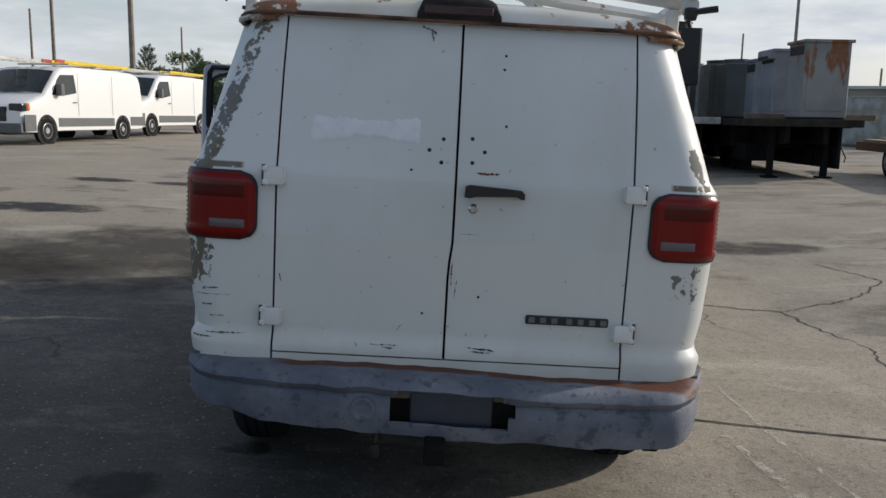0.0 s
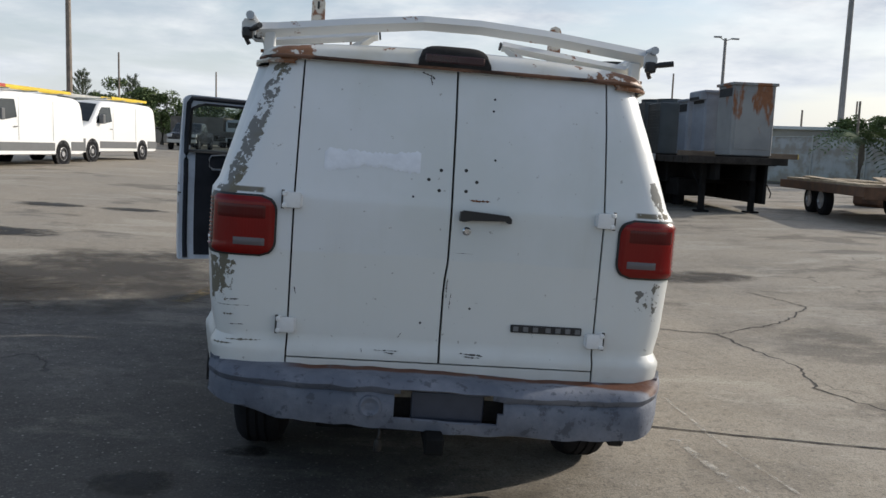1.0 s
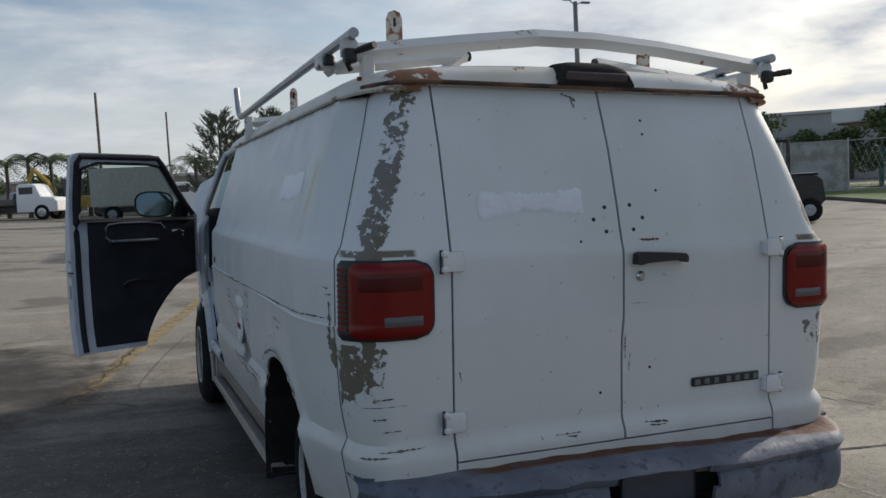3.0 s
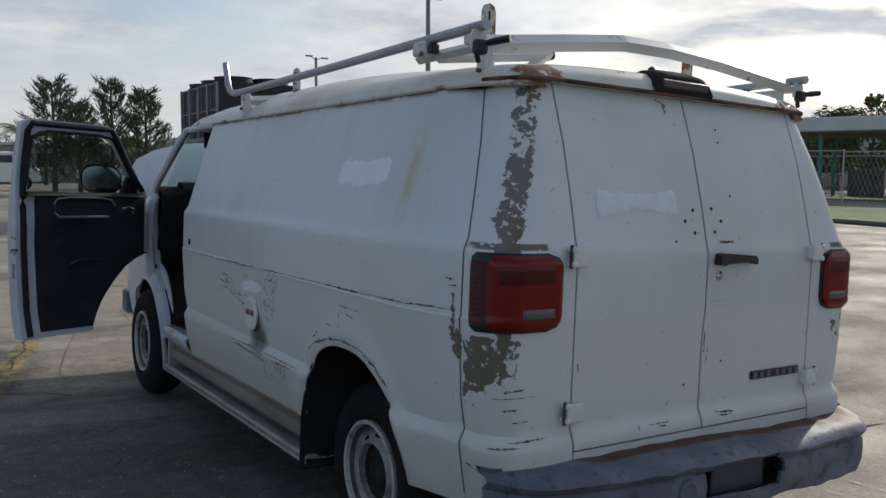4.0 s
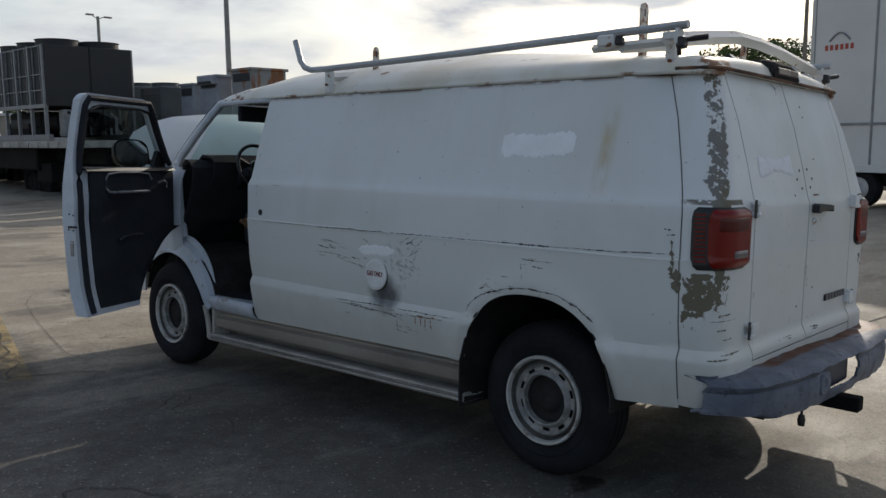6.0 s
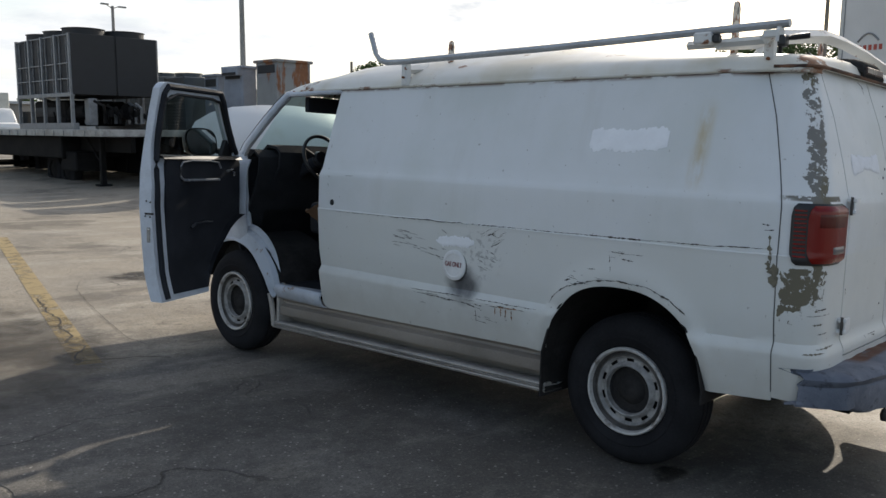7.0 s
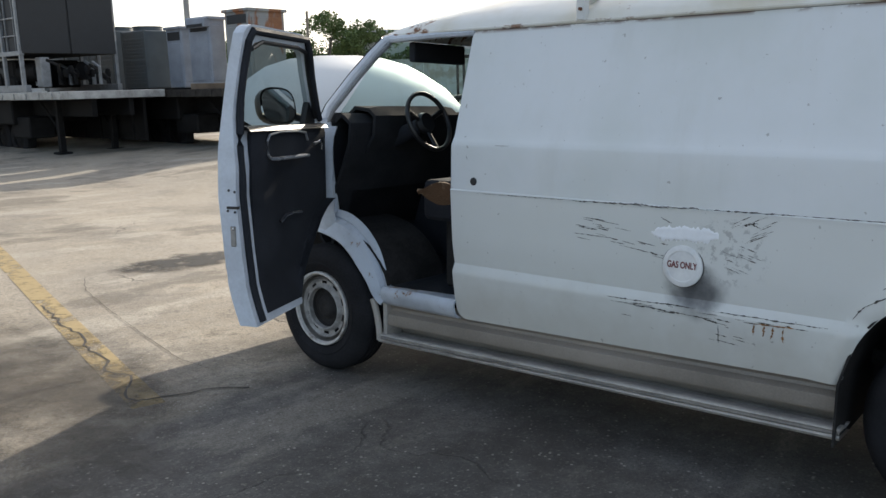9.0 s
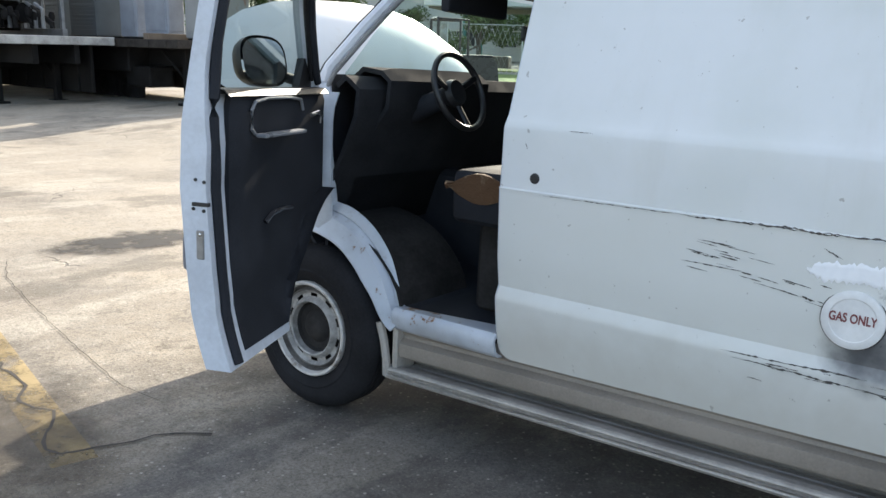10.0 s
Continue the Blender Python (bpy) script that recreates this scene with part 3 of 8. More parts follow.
door_l = part("rear_door", rear_door(C - 0.6085, C - 0.005), M["paint"], van, "white windowless rear door with a scraped patch", smooth=True)
door_r = part("rear_door", rear_door(C + 0.004, C + 0.6085), M["paint"], van, "white windowless rear door with black handle", smooth=True)
# dark backing sheet added so the gaps round the rear doors read black
bm = B()
zz = [0.50] + [z for z in ZR if 0.52 < z < 1.78] + [1.79]
grid(bm, [[(x, ry(z) + 0.045, z) for z in zz] for x in (C - 0.70, C + 0.70)])
thicken(bm, 0.02)
part("gap_backing", bm, M["dark"], van)
bm = B()
for z0, z1 in ((0.50, 0.634),):
    grid(bm, [[(x, ry(z) + 0.002, z) for z in (z0, 0.56, 0.60, z1)] for x in steps(C - 0.609, C + 0.609, 8)])
thicken(bm, 0.02)
part("rear_sill", bm, M["paint"], van)


def hinge(x, z, leaf):
    """A strap hinge standing proud of the seam: cover plate, two lugs with a pin, and a foot."""
    y = ry(z)
    h = part("hinge", box(B(), (x - 0.034, y - 0.030, z - 0.031), (x + 0.034, y - 0.020, z + 0.031), 0.007, seg=2), M["white"], van, "white-painted door hinge", smooth=True)
    part("hinge_foot", box(B(), (x - leaf * 0.026 - 0.012, y - 0.024, z - 0.027), (x - leaf * 0.026 + 0.012, y + 0.004, z + 0.024), 0.005), M["white"], h)
    for dz in (-0.023, 0.023):
        part("lug", box(B(), (x + leaf * 0.028 - 0.010, y - 0.034, z + dz - 0.009), (x + leaf * 0.028 + 0.010, y + 0.004, z + dz + 0.009), 0.004), M["white"], h)
    part("hinge_pin", tube(B(), [(x + leaf * 0.036, y - 0.018, z - 0.036), (x + leaf * 0.036, y - 0.018, z + 0.036)], 0.006, 8), M["scratch"], h)


for hx, leaf in ((C - 0.617, -1), (C + 0.612, 1)):
    for hz in (1.250, 0.763):
        hinge(hx, hz, leaf)

# door handle with lock
bm = B()
ys = ry(1.23)
prof = [(0.158, 1.213), (0.160, 1.248), (0.175, 1.254), (0.30, 1.247), (0.352, 1.243), (0.362, 1.232), (0.362, 1.214), (0.35, 1.213), (0.335, 1.222), (0.20, 1.216), (0.175, 1.210)]
slab(bm, prof, 0.03, Matrix.Translation((0, ys - 0.034, 0)))
part("door_handle", bm, M["black"], door_r, "black plastic pull handle")
bm = B()
lathe(bm, [(0.0, -0.010), (0.010, -0.010), (0.014, -0.006), (0.017, -0.004), (0.017, 0.0)], 16, "y", (0.191, ys, 1.172))
part("lock_cylinder", bm, M["chrome"], door_r, "steel key lock")


# tail lamps
def lamp_rows(sgn, s0, s1, z0, z1, r, off, nz=18, ns=22):
    rows = []
    for z in steps(z0, z1, nz):
        e = min(z - z0, z1 - z)
        inset = r - math.sqrt(max(0.0, r * r - (r - e) ** 2)) if e < r else 0.0
        row = []
        for k, s in enumerate(steps(s0 + inset, s1 - inset * 0.4, ns)):
            edge = min(1.0, min(e, (s - s0) * 1.0, (s1 - s) * 1.0) / 0.02)
            row.append(corner(s, z, sgn, off * (0.55 + 0.45 * math.sqrt(max(0.0, edge)))))
        rows.append(row)
    return rows


def lens_mat(name, color, rough=0.22):
    s = Shader(name, color, rough, spec=0.35)
    rib = s.n("ShaderNodeTexWave")
    rib.inputs["Scale"].default_value = 26
    s.t.links.new(s.pos, rib.inputs[0])
    s.color(s.mix(s.noise(8, 5), tuple(c * 0.7 for c in color), color))
    s.bump(rib.outputs[1], 0.09, 0.002)
    s.b.inputs["Coat Weight"].default_value = 0.0
    return s.m


M["red"] = lens_mat("red_lamp_lens", (0.21, 0.006, 0.004))
M["darkred"] = lens_mat("dark_red_lamp_lens", (0.095, 0.004, 0.003))
M["clear"] = lens_mat("reverse_lamp_lens", (0.16, 0.145, 0.15))


def tail_lamp(sgn):
    s0, s1 = 0.068, 0.372
    gas = B()
    grid(gas, lamp_rows(sgn, s0 - 0.008, s1 + 0.006, 1.022, 1.261, 0.060, 0.011))
    thicken(gas, 0.02)
    lamp = part("tail_lamp", gas, M["black"], van, "red tail lamp with grey reverse lens", smooth=True)
    le = B()
    grid(le, lamp_rows(sgn, s0, s1 - 0.052, 1.030, 1.253, 0.055, 0.021))
    thicken(le, 0.02)
    part("lens", le, M["red"], lamp, smooth=True)
    md = B()
    grid(md, lamp_rows(sgn, s0 + 0.012, s1 - 0.06, 1.126, 1.136, 0.003, 0.0225, 4, 16))
    part("inner_reflector", md, M["darkred"], lamp, smooth=True)
    up = B()
    grid(up, lamp_rows(sgn, s0 + 0.014, s1 - 0.066, 1.150, 1.240, 0.030, 0.0218, 8, 16))
    part("upper_lens", up, M["darkred"], lamp, smooth=True)
    rv = B()
    grid(rv, lamp_rows(sgn, s0 + 0.024, s0 + 0.160, 1.056, 1.104, 0.014, 0.0245, 8, 12))
    thicken(rv, 0.008)
    part("reverse_lens", rv, M["clear"], lamp, smooth=True)
    for k in range(12):
        z = 1.052 + 0.016 * k
        vb = B()
        grid(vb, [[corner(s, zz_, sgn, o) for s in steps(s1 - 0.046, s1 - 0.006, 4)] for zz_, o in ((z, 0.008), (z + 0.002, 0.014), (z + 0.0075, 0.014), (z + 0.009, 0.008))])
        part("vent_slat", vb, M["red"], lamp, smooth=True)


tail_lamp(-1)
tail_lamp(1)

# roof
ROOF = [(1.0, 1.776), (1.012, 1.782), (1.012, 1.790), (0.998, 1.792), (0.992, 1.812), (0.975, 1.832), (0.94, 1.848), (0.90, 1.856), (0.85, 1.862), (0.75, 1.871), (0.65, 1.878), (0.50, 1.885), (0.35, 1.890), (0.0, 1.895)]
DOME = [(2.97, 0.0), (3.10, 0.015), (3.4, 0.055), (3.8, 0.10), (4.3, 0.14), (4.9, 0.157), (5.4, 0.15), (5.7, 0.12), (5.95, 0.06), (6.08, 0.02), (6.19, 0.0)]
ENDS = [(2.790, 0.0, 0.77), (2.796, 0.25, 0.815), (2.812, 0.55, 0.868), (2.845, 0.82, 0.912), (2.90, 0.95, 0.949), (2.97, 1.0, 0.972), (3.10, 1.0, 0.995), (3.2, 1.0, 1.0), (3.4, 1.0, 1.0), (3.6, 1.0, 1.0), (4.0, 1.0, 1.0), (4.4, 1.0, 1.0), (4.8, 1.0, 1.0), (5.2, 1.0, 1.0), (5.45, 1.0, 1.0), (5.7, 0.99, 0.995), (5.95, 0.88, 0.985), (6.08, 0.66, 0.97), (6.16, 0.36, 0.955), (6.19, 0.0, 0.945)]
bm = B()
rows = []
for y, f, wd in ENDS:
    half = [(0.838 * u * wd, z) for u, z in ROOF]
    line = [(-a, z) for a, z in half] + [(a, z) for a, z in half[-2::-1]]
    base = 1.782 if y > 5 else 1.800
    rows.append([(C + a, y, min(z, base) if f == 0 else (z if z < 1.793 else max(1.79, base + (z - base) * f) + curve(DOME, y) * max(0.0, 1 - (a / (0.80 * wd)) ** 2))) for a, z in line])
grid(bm, rows)
thicken(bm, 0.012)
part("roof", bm, M["roof"], van, "chalky white roof with rust along its edges", smooth=True)
# rear rain lip
bm = tube(B(), [(C - 0.80, 2.93, 1.797), (C - 0.775, 2.872, 1.799), (C - 0.735, 2.820, 1.802), (C - 0.70, 2.797, 1.804)] + [(x, 2.788, 1.805) for x in steps(C - 0.66, C + 0.66, 8)] + [(C + 0.70, 2.797, 1.804), (C + 0.735, 2.820, 1.802), (C + 0.775, 2.872, 1.799), (C + 0.80, 2.93, 1.797)], 0.008, 8)
s = Shader("rusted_white_gutter", (0.3, 0.2, 0.15), 0.8)
s.color(s.mix(s.ramp(s.noise(16, 6, 0.65, stretch=(0.4, 1, 1)), 0.42, 0.58), (0.045, 0.024, 0.016), (0.17, 0.085, 0.05)))
part("rain_gutter", bm, s.m, van, "rusted rear roof gutter", smooth=True)
M["carbon"] = plain("smoked_red_lens", (0.035, 0.006, 0.006), 0.3, vary=0.2, bumpy=0)
# high brake light
bm = B()
rows = []
for u in steps(-1, 1, 18):
    e = max(0.0, 1 - abs(u) ** 5) ** 0.5
    rows.append([(C - 0.018 + 0.146 * u, y, 1.806 + (z - 1.806) * (0.35 + 0.65 * e)) for y, z in ((2.800, 1.806), (2.780, 1.810), (2.774, 1.835), (2.779, 1.862), (2.796, 1.882), (2.84, 1.898), (2.90, 1.903), (2.935, 1.893), (2.95, 1.850))])
grid(bm, rows)
thicken(bm, 0.01)
brake = part("high_brake_light", bm, M["dark"], van, "black high-mounted brake light housing", smooth=True)
bm = box(B(), (C - 0.14, 2.770, 1.824), (C + 0.10, 2.785, 1.856), 0.005)
part("brake_lens", bm, M["carbon"], brake, "dark red brake light lens")


# wheels
def wheel(xo, y, sgn, hub):
    """Steel wheel: xo is the outer face, sgn the way it faces."""
    R = 0.350
    tread = []
    for a_ in (0.058, 0.098, 0.138):
        tread += [(0.350, a_), (0.342, a_ + 0.002), (0.342, a_ + 0.012), (0.350, a_ + 0.014)]
    root = part("tyre", lathe(B(), [(0.196, 0.03), (0.206, 0.008), (0.222, -0.002), (0.250, -0.010), (0.256, -0.006), (0.285, -0.008), (0.312, 0.002), (0.334, 0.020), (0.346, 0.042)] + tread + [(0.346, 0.17), (0.33, 0.2), (0.27, 0.225), (0.20, 0.21)], 56, "x"), M["rubber"], van, "worn black tyre", smooth=True)
    root.matrix_basis = Matrix.Translation((xo, y, R)) @ (Matrix.Identity(4) if sgn < 0 else Matrix.Rotation(math.pi, 4, "Z"))
    # the profile runs inwards from the outer face at x = 0 to x = 0.2 on the left side
    rim = B()
    lathe(rim, [(0.204, 0.014), (0.203, -0.004), (0.198, -0.009), (0.190, -0.007), (0.186, 0.002), (0.1835, 0.010)], 64, "x")
    part("rim", weld(rim), M["rim"], root, "grey-white steel rim lip", smooth=True)
    part("rim_barrel", lathe(B(), [(0.1835, 0.010), (0.181, 0.034), (0.176, 0.040), (0.172, 0.034), (0.168, 0.020), (0.164, 0.016), (0.161, 0.020)], 64, "x"), M["barrel"], root, "dark stepped rim barrel", smooth=True)
    disc = lathe(B(), [(0.161, 0.020), (0.152, 0.030), (0.148, 0.034), (0.134, 0.034), (0.130, 0.030), (0.122, 0.014), (0.116, 0.010), (0.111, 0.014), (0.108, 0.040)], 120, "x", skip=lambda i, k: i == 2 and k % 12 in (3, 4, 5, 6, 7))
    part("rim_disc", weld(disc), M["disc"], root, "dirty steel wheel disc with oval slots", smooth=True)
    part("hub", lathe(B(), [(0.108, 0.040), (0.10, 0.055), (0.07, 0.06 - 0.03 * hub), (0.05, 0.03), (0.035, 0.022), (0.0, 0.022)], 32, "x"), M["dark"], root, "dark open wheel hub", smooth=True)
    bk = B()
    lathe(bk, [(0.20, 0.075), (0.0, 0.075)], 32, "x")
    part("brake_drum", bk, M["dark"], root)


s = Shader("dirty_white_rim", (0.45, 0.44, 0.42), 0.5, 0.2)
s.color(s.mix(s.ramp(s.noise(14, 6, 0.65), 0.48, 0.68), (0.52, 0.505, 0.48), (0.20, 0.165, 0.135)))
s.bump(s.noise(60, 3), 0.1, 0.003)
M["rim"] = s.m
# barrel darker than the rim lip and disc
M["barrel"] = matt("dark_rim_barrel", (0.15, 0.14, 0.13), 0.8, vary=0.4, scale=14)
M["disc"] = plain("brake_dusted_disc", (0.34, 0.33, 0.315), 0.55, 0.2, vary=0.45, scale=18)
wheel(-0.752, 3.466, -1, 0.2)
wheel(-0.885, 6.475, -1, 0.2)
wheel(1.02, 3.466, 1, 0.2)
wheel(1.12, 6.488, 1, 0.2)

# wheel housings, floor pan and chassis
for sgn in (-1, 1):
    bm = grid(B(), [[(C + sgn * (0.95 - d), y, z + 0.004) for d in (-0.038, 0.9)] for y, z in [(3.866, 0.25)] + [(y, max(0.40, arch_rear(y))) for y in steps(3.866, 3.058, 24)] + [(3.058, 0.40)]])
    thicken(bm, 0.008)
    part("wheel_housing", bm, M["dark"], van)
    fy = [6.03 + 0.9 * k / 24 for k in range(25)]
    bm = grid(B(), [[(C + sgn * (0.94 - d), y, 0.40 + 0.40 * math.sqrt(max(0.0, 1 - ((y - 6.48) / 0.455) ** 2)) + 0.01) for d in (0.0, 0.45)] for y in fy])
    thicken(bm, 0.008)
    part("wheel_housing", bm, M["dark"], van)
bm = box(B(), (C - 0.50, 2.75, 0.44), (C + 0.50, 7.2, 0.50), 0.01)
box(bm, (C - 0.89, 3.88, 0.44), (C + 0.89, 6.02, 0.50), 0.01)
box(bm, (C - 0.80, 2.80, 0.47), (C + 0.80, 3.03, 0.50), 0.01)
box(bm, (C - 0.45, 2.7, 0.36), (C - 0.37, 7.0, 0.46), 0.01)
box(bm, (C + 0.37, 2.7, 0.36), (C + 0.45, 7.0, 0.46), 0.01)
# three unseen blocks added against sunlight and see-through gaps under the van
box(bm, (0.88, 2.76, 0.28), (0.95, 3.06, 0.46), 0.01)
box(bm, (0.08, 3.10, 0.28), (0.16, 3.95, 0.90), 0.01)
box(bm, (C - 0.92, 3.02, 0.87), (C + 0.92, 3.90, 0.91), 0.01)
part("chassis", bm, M["dark"], van)
bm = tube(B(), [(C - 0.75, 3.466, 0.36), (C - 0.1, 3.466, 0.34), (C + 0.1, 3.466, 0.34), (C + 0.75, 3.466, 0.36)], [0.045, 0.05, 0.05, 0.045], 12)
lathe(bm, [(0.0, -0.15), (0.10, -0.12), (0.15, 0.0), (0.10, 0.12), (0.0, 0.15)], 16, "y", (C + 0.02, 3.466, 0.34))
part("rear_axle", bm, M["dark"], van, smooth=True)


# rear bumper, pushed in and bent
def bumper():
    prof = [(0.60, 0.665), (0.30, 0.672), (0.03, 0.668), (0.004, 0.655), (-0.012, 0.63), (0.0, 0.605), (0.012, 0.595), (0.004, 0.582), (0.0, 0.54), (0.004, 0.48), (0.016, 0.44), (0.05, 0.425)]
    xs = steps(-0.785, 1.072, 84)
    rows = []
    for x in xs:
        u = (x - 0.12) / 0.955
        wrap = 0.22 * max(0.0, (abs(u) - 0.80) / 0.18) ** 2.0
        y0 = 2.455 + 0.04 * u * u + wrap
        if x < -0.3:
            y0 += 0.05 * smooth01((-0.3 - x) / 0.4)
        drop = -0.010 * math.sin(x * 3.1) - 0.012 * smooth01((x - 0.05) / 0.5)
        row = []
        for k, (d, z) in enumerate(prof):
            nz = noise.noise(Vector((x * 3.4, z * 7.0, 3.0)))
            n2 = noise.noise(Vector((x * 11.0, z * 16.0, 9.0)))
            depth = 2.66 if k == 0 else y0 + (d if k > 1 else 0.09)
            if k == 0:
                depth = max(2.66, y0 + 0.02)
            amp = (0.022 if x < -0.25 else 0.010) * (0.3 if k < 2 else 1.0)
            low = 0.18 + 0.07 * smooth01((0.3 - x) / 0.9)
            zz_ = 0.425 + (z - 0.425) * (1 - low) - 0.008 + drop + 0.006 * n2
            if k >= len(prof) - 2:
                zz_ += 0.05 * smooth01((-0.45 - x) / 0.3) + 0.012 * nz + 0.02 * smooth01((x - 0.86) / 0.2) - 0.012
            row.append((x, depth + amp * nz + 0.004 * n2, zz_))
        rows.append(row)
    bm = B()
    vs = [[bm.verts.new(p) for p in r] for r in rows]
    for i in range(len(rows) - 1):
        for j in range(len(prof) - 1):
            xm = (xs[i] + xs[i + 1]) / 2
            if (-0.066 < xm < 0.366 and j in (4, 5, 6, 7) and not (j == 4 and (xm < -0.03 or xm > 0.33))) or (-0.045 < xm < 0.345 and j == 8):
                continue
            bm.faces.new((vs[i][j], vs[i + 1][j], vs[i + 1][j + 1], vs[i][j + 1]))
    thicken(bm, 0.012)
    return bm


bump_ob = part("rear_bumper", bumper(), M["bumper"], van, "dented blue-grey rear bumper", smooth=True)
bm = box(B(), (-0.11, 2.545, 0.44), (0.42, 2.57, 0.59), 0.004)
part("plate_recess", bm, M["dark"], bump_ob)
bm = grid(B(), [[(x, 2.515 + 0.02 * noise.noise(Vector((x * 9, z * 14, 2))), z) for z in steps(0.53, 0.58, 5)] for x in steps(-0.07, 0.40, 18) if not 0.16 < x < 0.20])
thicken(bm, 0.01)
part("torn_absorber", bm, plain("dirty_beige_plastic", (0.20, 0.175, 0.135), 0.7, vary=0.5, scale=12), bump_ob, "torn beige plastic behind the plate", smooth=True)
s = Shader("faded_plate", (0.16, 0.18, 0.24), 0.5)
s.color(s.mix(s.noise(20, 5), (0.030, 0.034, 0.050), (0.055, 0.062, 0.085)))
bm = box(B(), (0.010, 2.492, 0.448), (0.290, 2.503, 0.560), 0.012, seg=2)
part("plate", bm, s.m, bump_ob, "blank blue-grey plate")
bm = tube(B(), [(-0.05, 2.53, 0.56), (0.03, 2.52, 0.59), (0.08, 2.53, 0.585)], 0.008, 6)
part("plate_bracket", tube(B(), [(0.33, 2.53, 0.54), (0.30, 2.52, 0.60)], 0.010, 6), M["steel"], bump_ob)
part("plate_bracket", bm, M["steel"], bump_ob)
bm = lathe(B(), [(0.0, 0.006), (0.02, 0.004), (0.034, -0.004), (0.042, -0.002), (0.045, 0.008)], 20, "y", (-0.145, 2.452, 0.505))
part("sensor_dent", bm, M["bumper"], bump_ob, smooth=True)
# tow hitch
M["frameblack"] = matt("grimy_black_steel", (0.012, 0.012, 0.012), 0.9, vary=0.4)
part("tow_hitch", box(box(B(), (0.065, 2.37, 0.355), (0.135, 2.75, 0.42), 0.006), (-0.35, 2.62, 0.36), (0.58, 2.70, 0.42), 0.006), M["frameblack"], van, "black receiver tow hitch")
wire = part("hanging_connector", tube(B(), [(-0.10, 2.60, 0.44), (-0.102, 2.56, 0.40), (-0.10, 2.552, 0.365), (-0.105, 2.55, 0.345)], 0.006, 6), M["black"], van, "dangling trailer wire connector", smooth=True)
part("plug", lathe(B(), [(0.0, -0.03), (0.014, -0.026), (0.017, 0.0), (0.012, 0.022), (0.0, 0.026)], 10, "z", (-0.105, 2.55, 0.325)), M["black"], wire, smooth=True)

# rocker panel and running board
RK = [(-0.818, 0.548), (-0.812, 0.478), (-0.788, 0.462), (-0.780, 0.448), (-0.784, 0.436), (-0.800, 0.428), (-0.812, 0.420), (-0.812, 0.380), (-0.806, 0.364), (-0.780, 0.356), (-0.745, 0.352), (-0.735, 0.335), (-0.70, 0.326), (-0.69, 0.30)]


def fall(y):
    """The running board hangs lower towards the front."""
    return -0.0223 * (y - 3.85)


bm = grid(B(), [[(x, y, min(z + fall(y), 0.60 if y < 5.58 else 0.475)) for x, z in RK] for y in steps(3.872, 5.575, 10) + [5.59, 5.8, 6.06]])
thicken(bm, 0.006)
part("rocker_panel", bm, M["tan"], van, "tan painted rocker panel with scrapes", smooth=True)
BD = [(-0.69, 0.300), (-0.72, 0.302), (-0.725, 0.297), (-0.745, 0.297), (-0.75, 0.302), (-0.775, 0.302), (-0.780, 0.306), (-0.790, 0.318), (-0.828, 0.320), (-0.838, 0.316), (-0.842, 0.310), (-0.838, 0.304), (-0.842, 0.297), (-0.838, 0.291), (-0.842, 0.283), (-0.834, 0.272), (-0.69, 0.270)]
bm = grid(B(), [[(x, y, z + fall(y)) for x, z in BD] for y in steps(3.855, 6.09, 6)])
bmesh.ops.holes_fill(bm, edges=[e for e in bm.edges if e.is_boundary])
part("running_board", bm, M["board"], van, "ribbed weathered running board")
bm = tube(B(), [(-0.832, 6.085, 0.235), (-0.834, 6.088, 0.30), (-0.838, 6.10, 0.38), (-0.842, 6.12, 0.45)], 0.017, 8)
box(bm, (-0.825, 6.045, 0.225), (-0.70, 6.07, 0.44), 0.006)
part("board_bracket", bm, M["board"], van, "weathered strip turned up at the board's end")
bm = grid(B(), [[(xx, y, z) for xx, z in ((0.95, 0.48), (0.97, 0.31), (1.09, 0.31), (1.09, 0.27), (0.95, 0.27))] for y in (3.87, 6.0)])
thicken(bm, 0.006)
part("rocker_panel", bm, M["tan"], van)


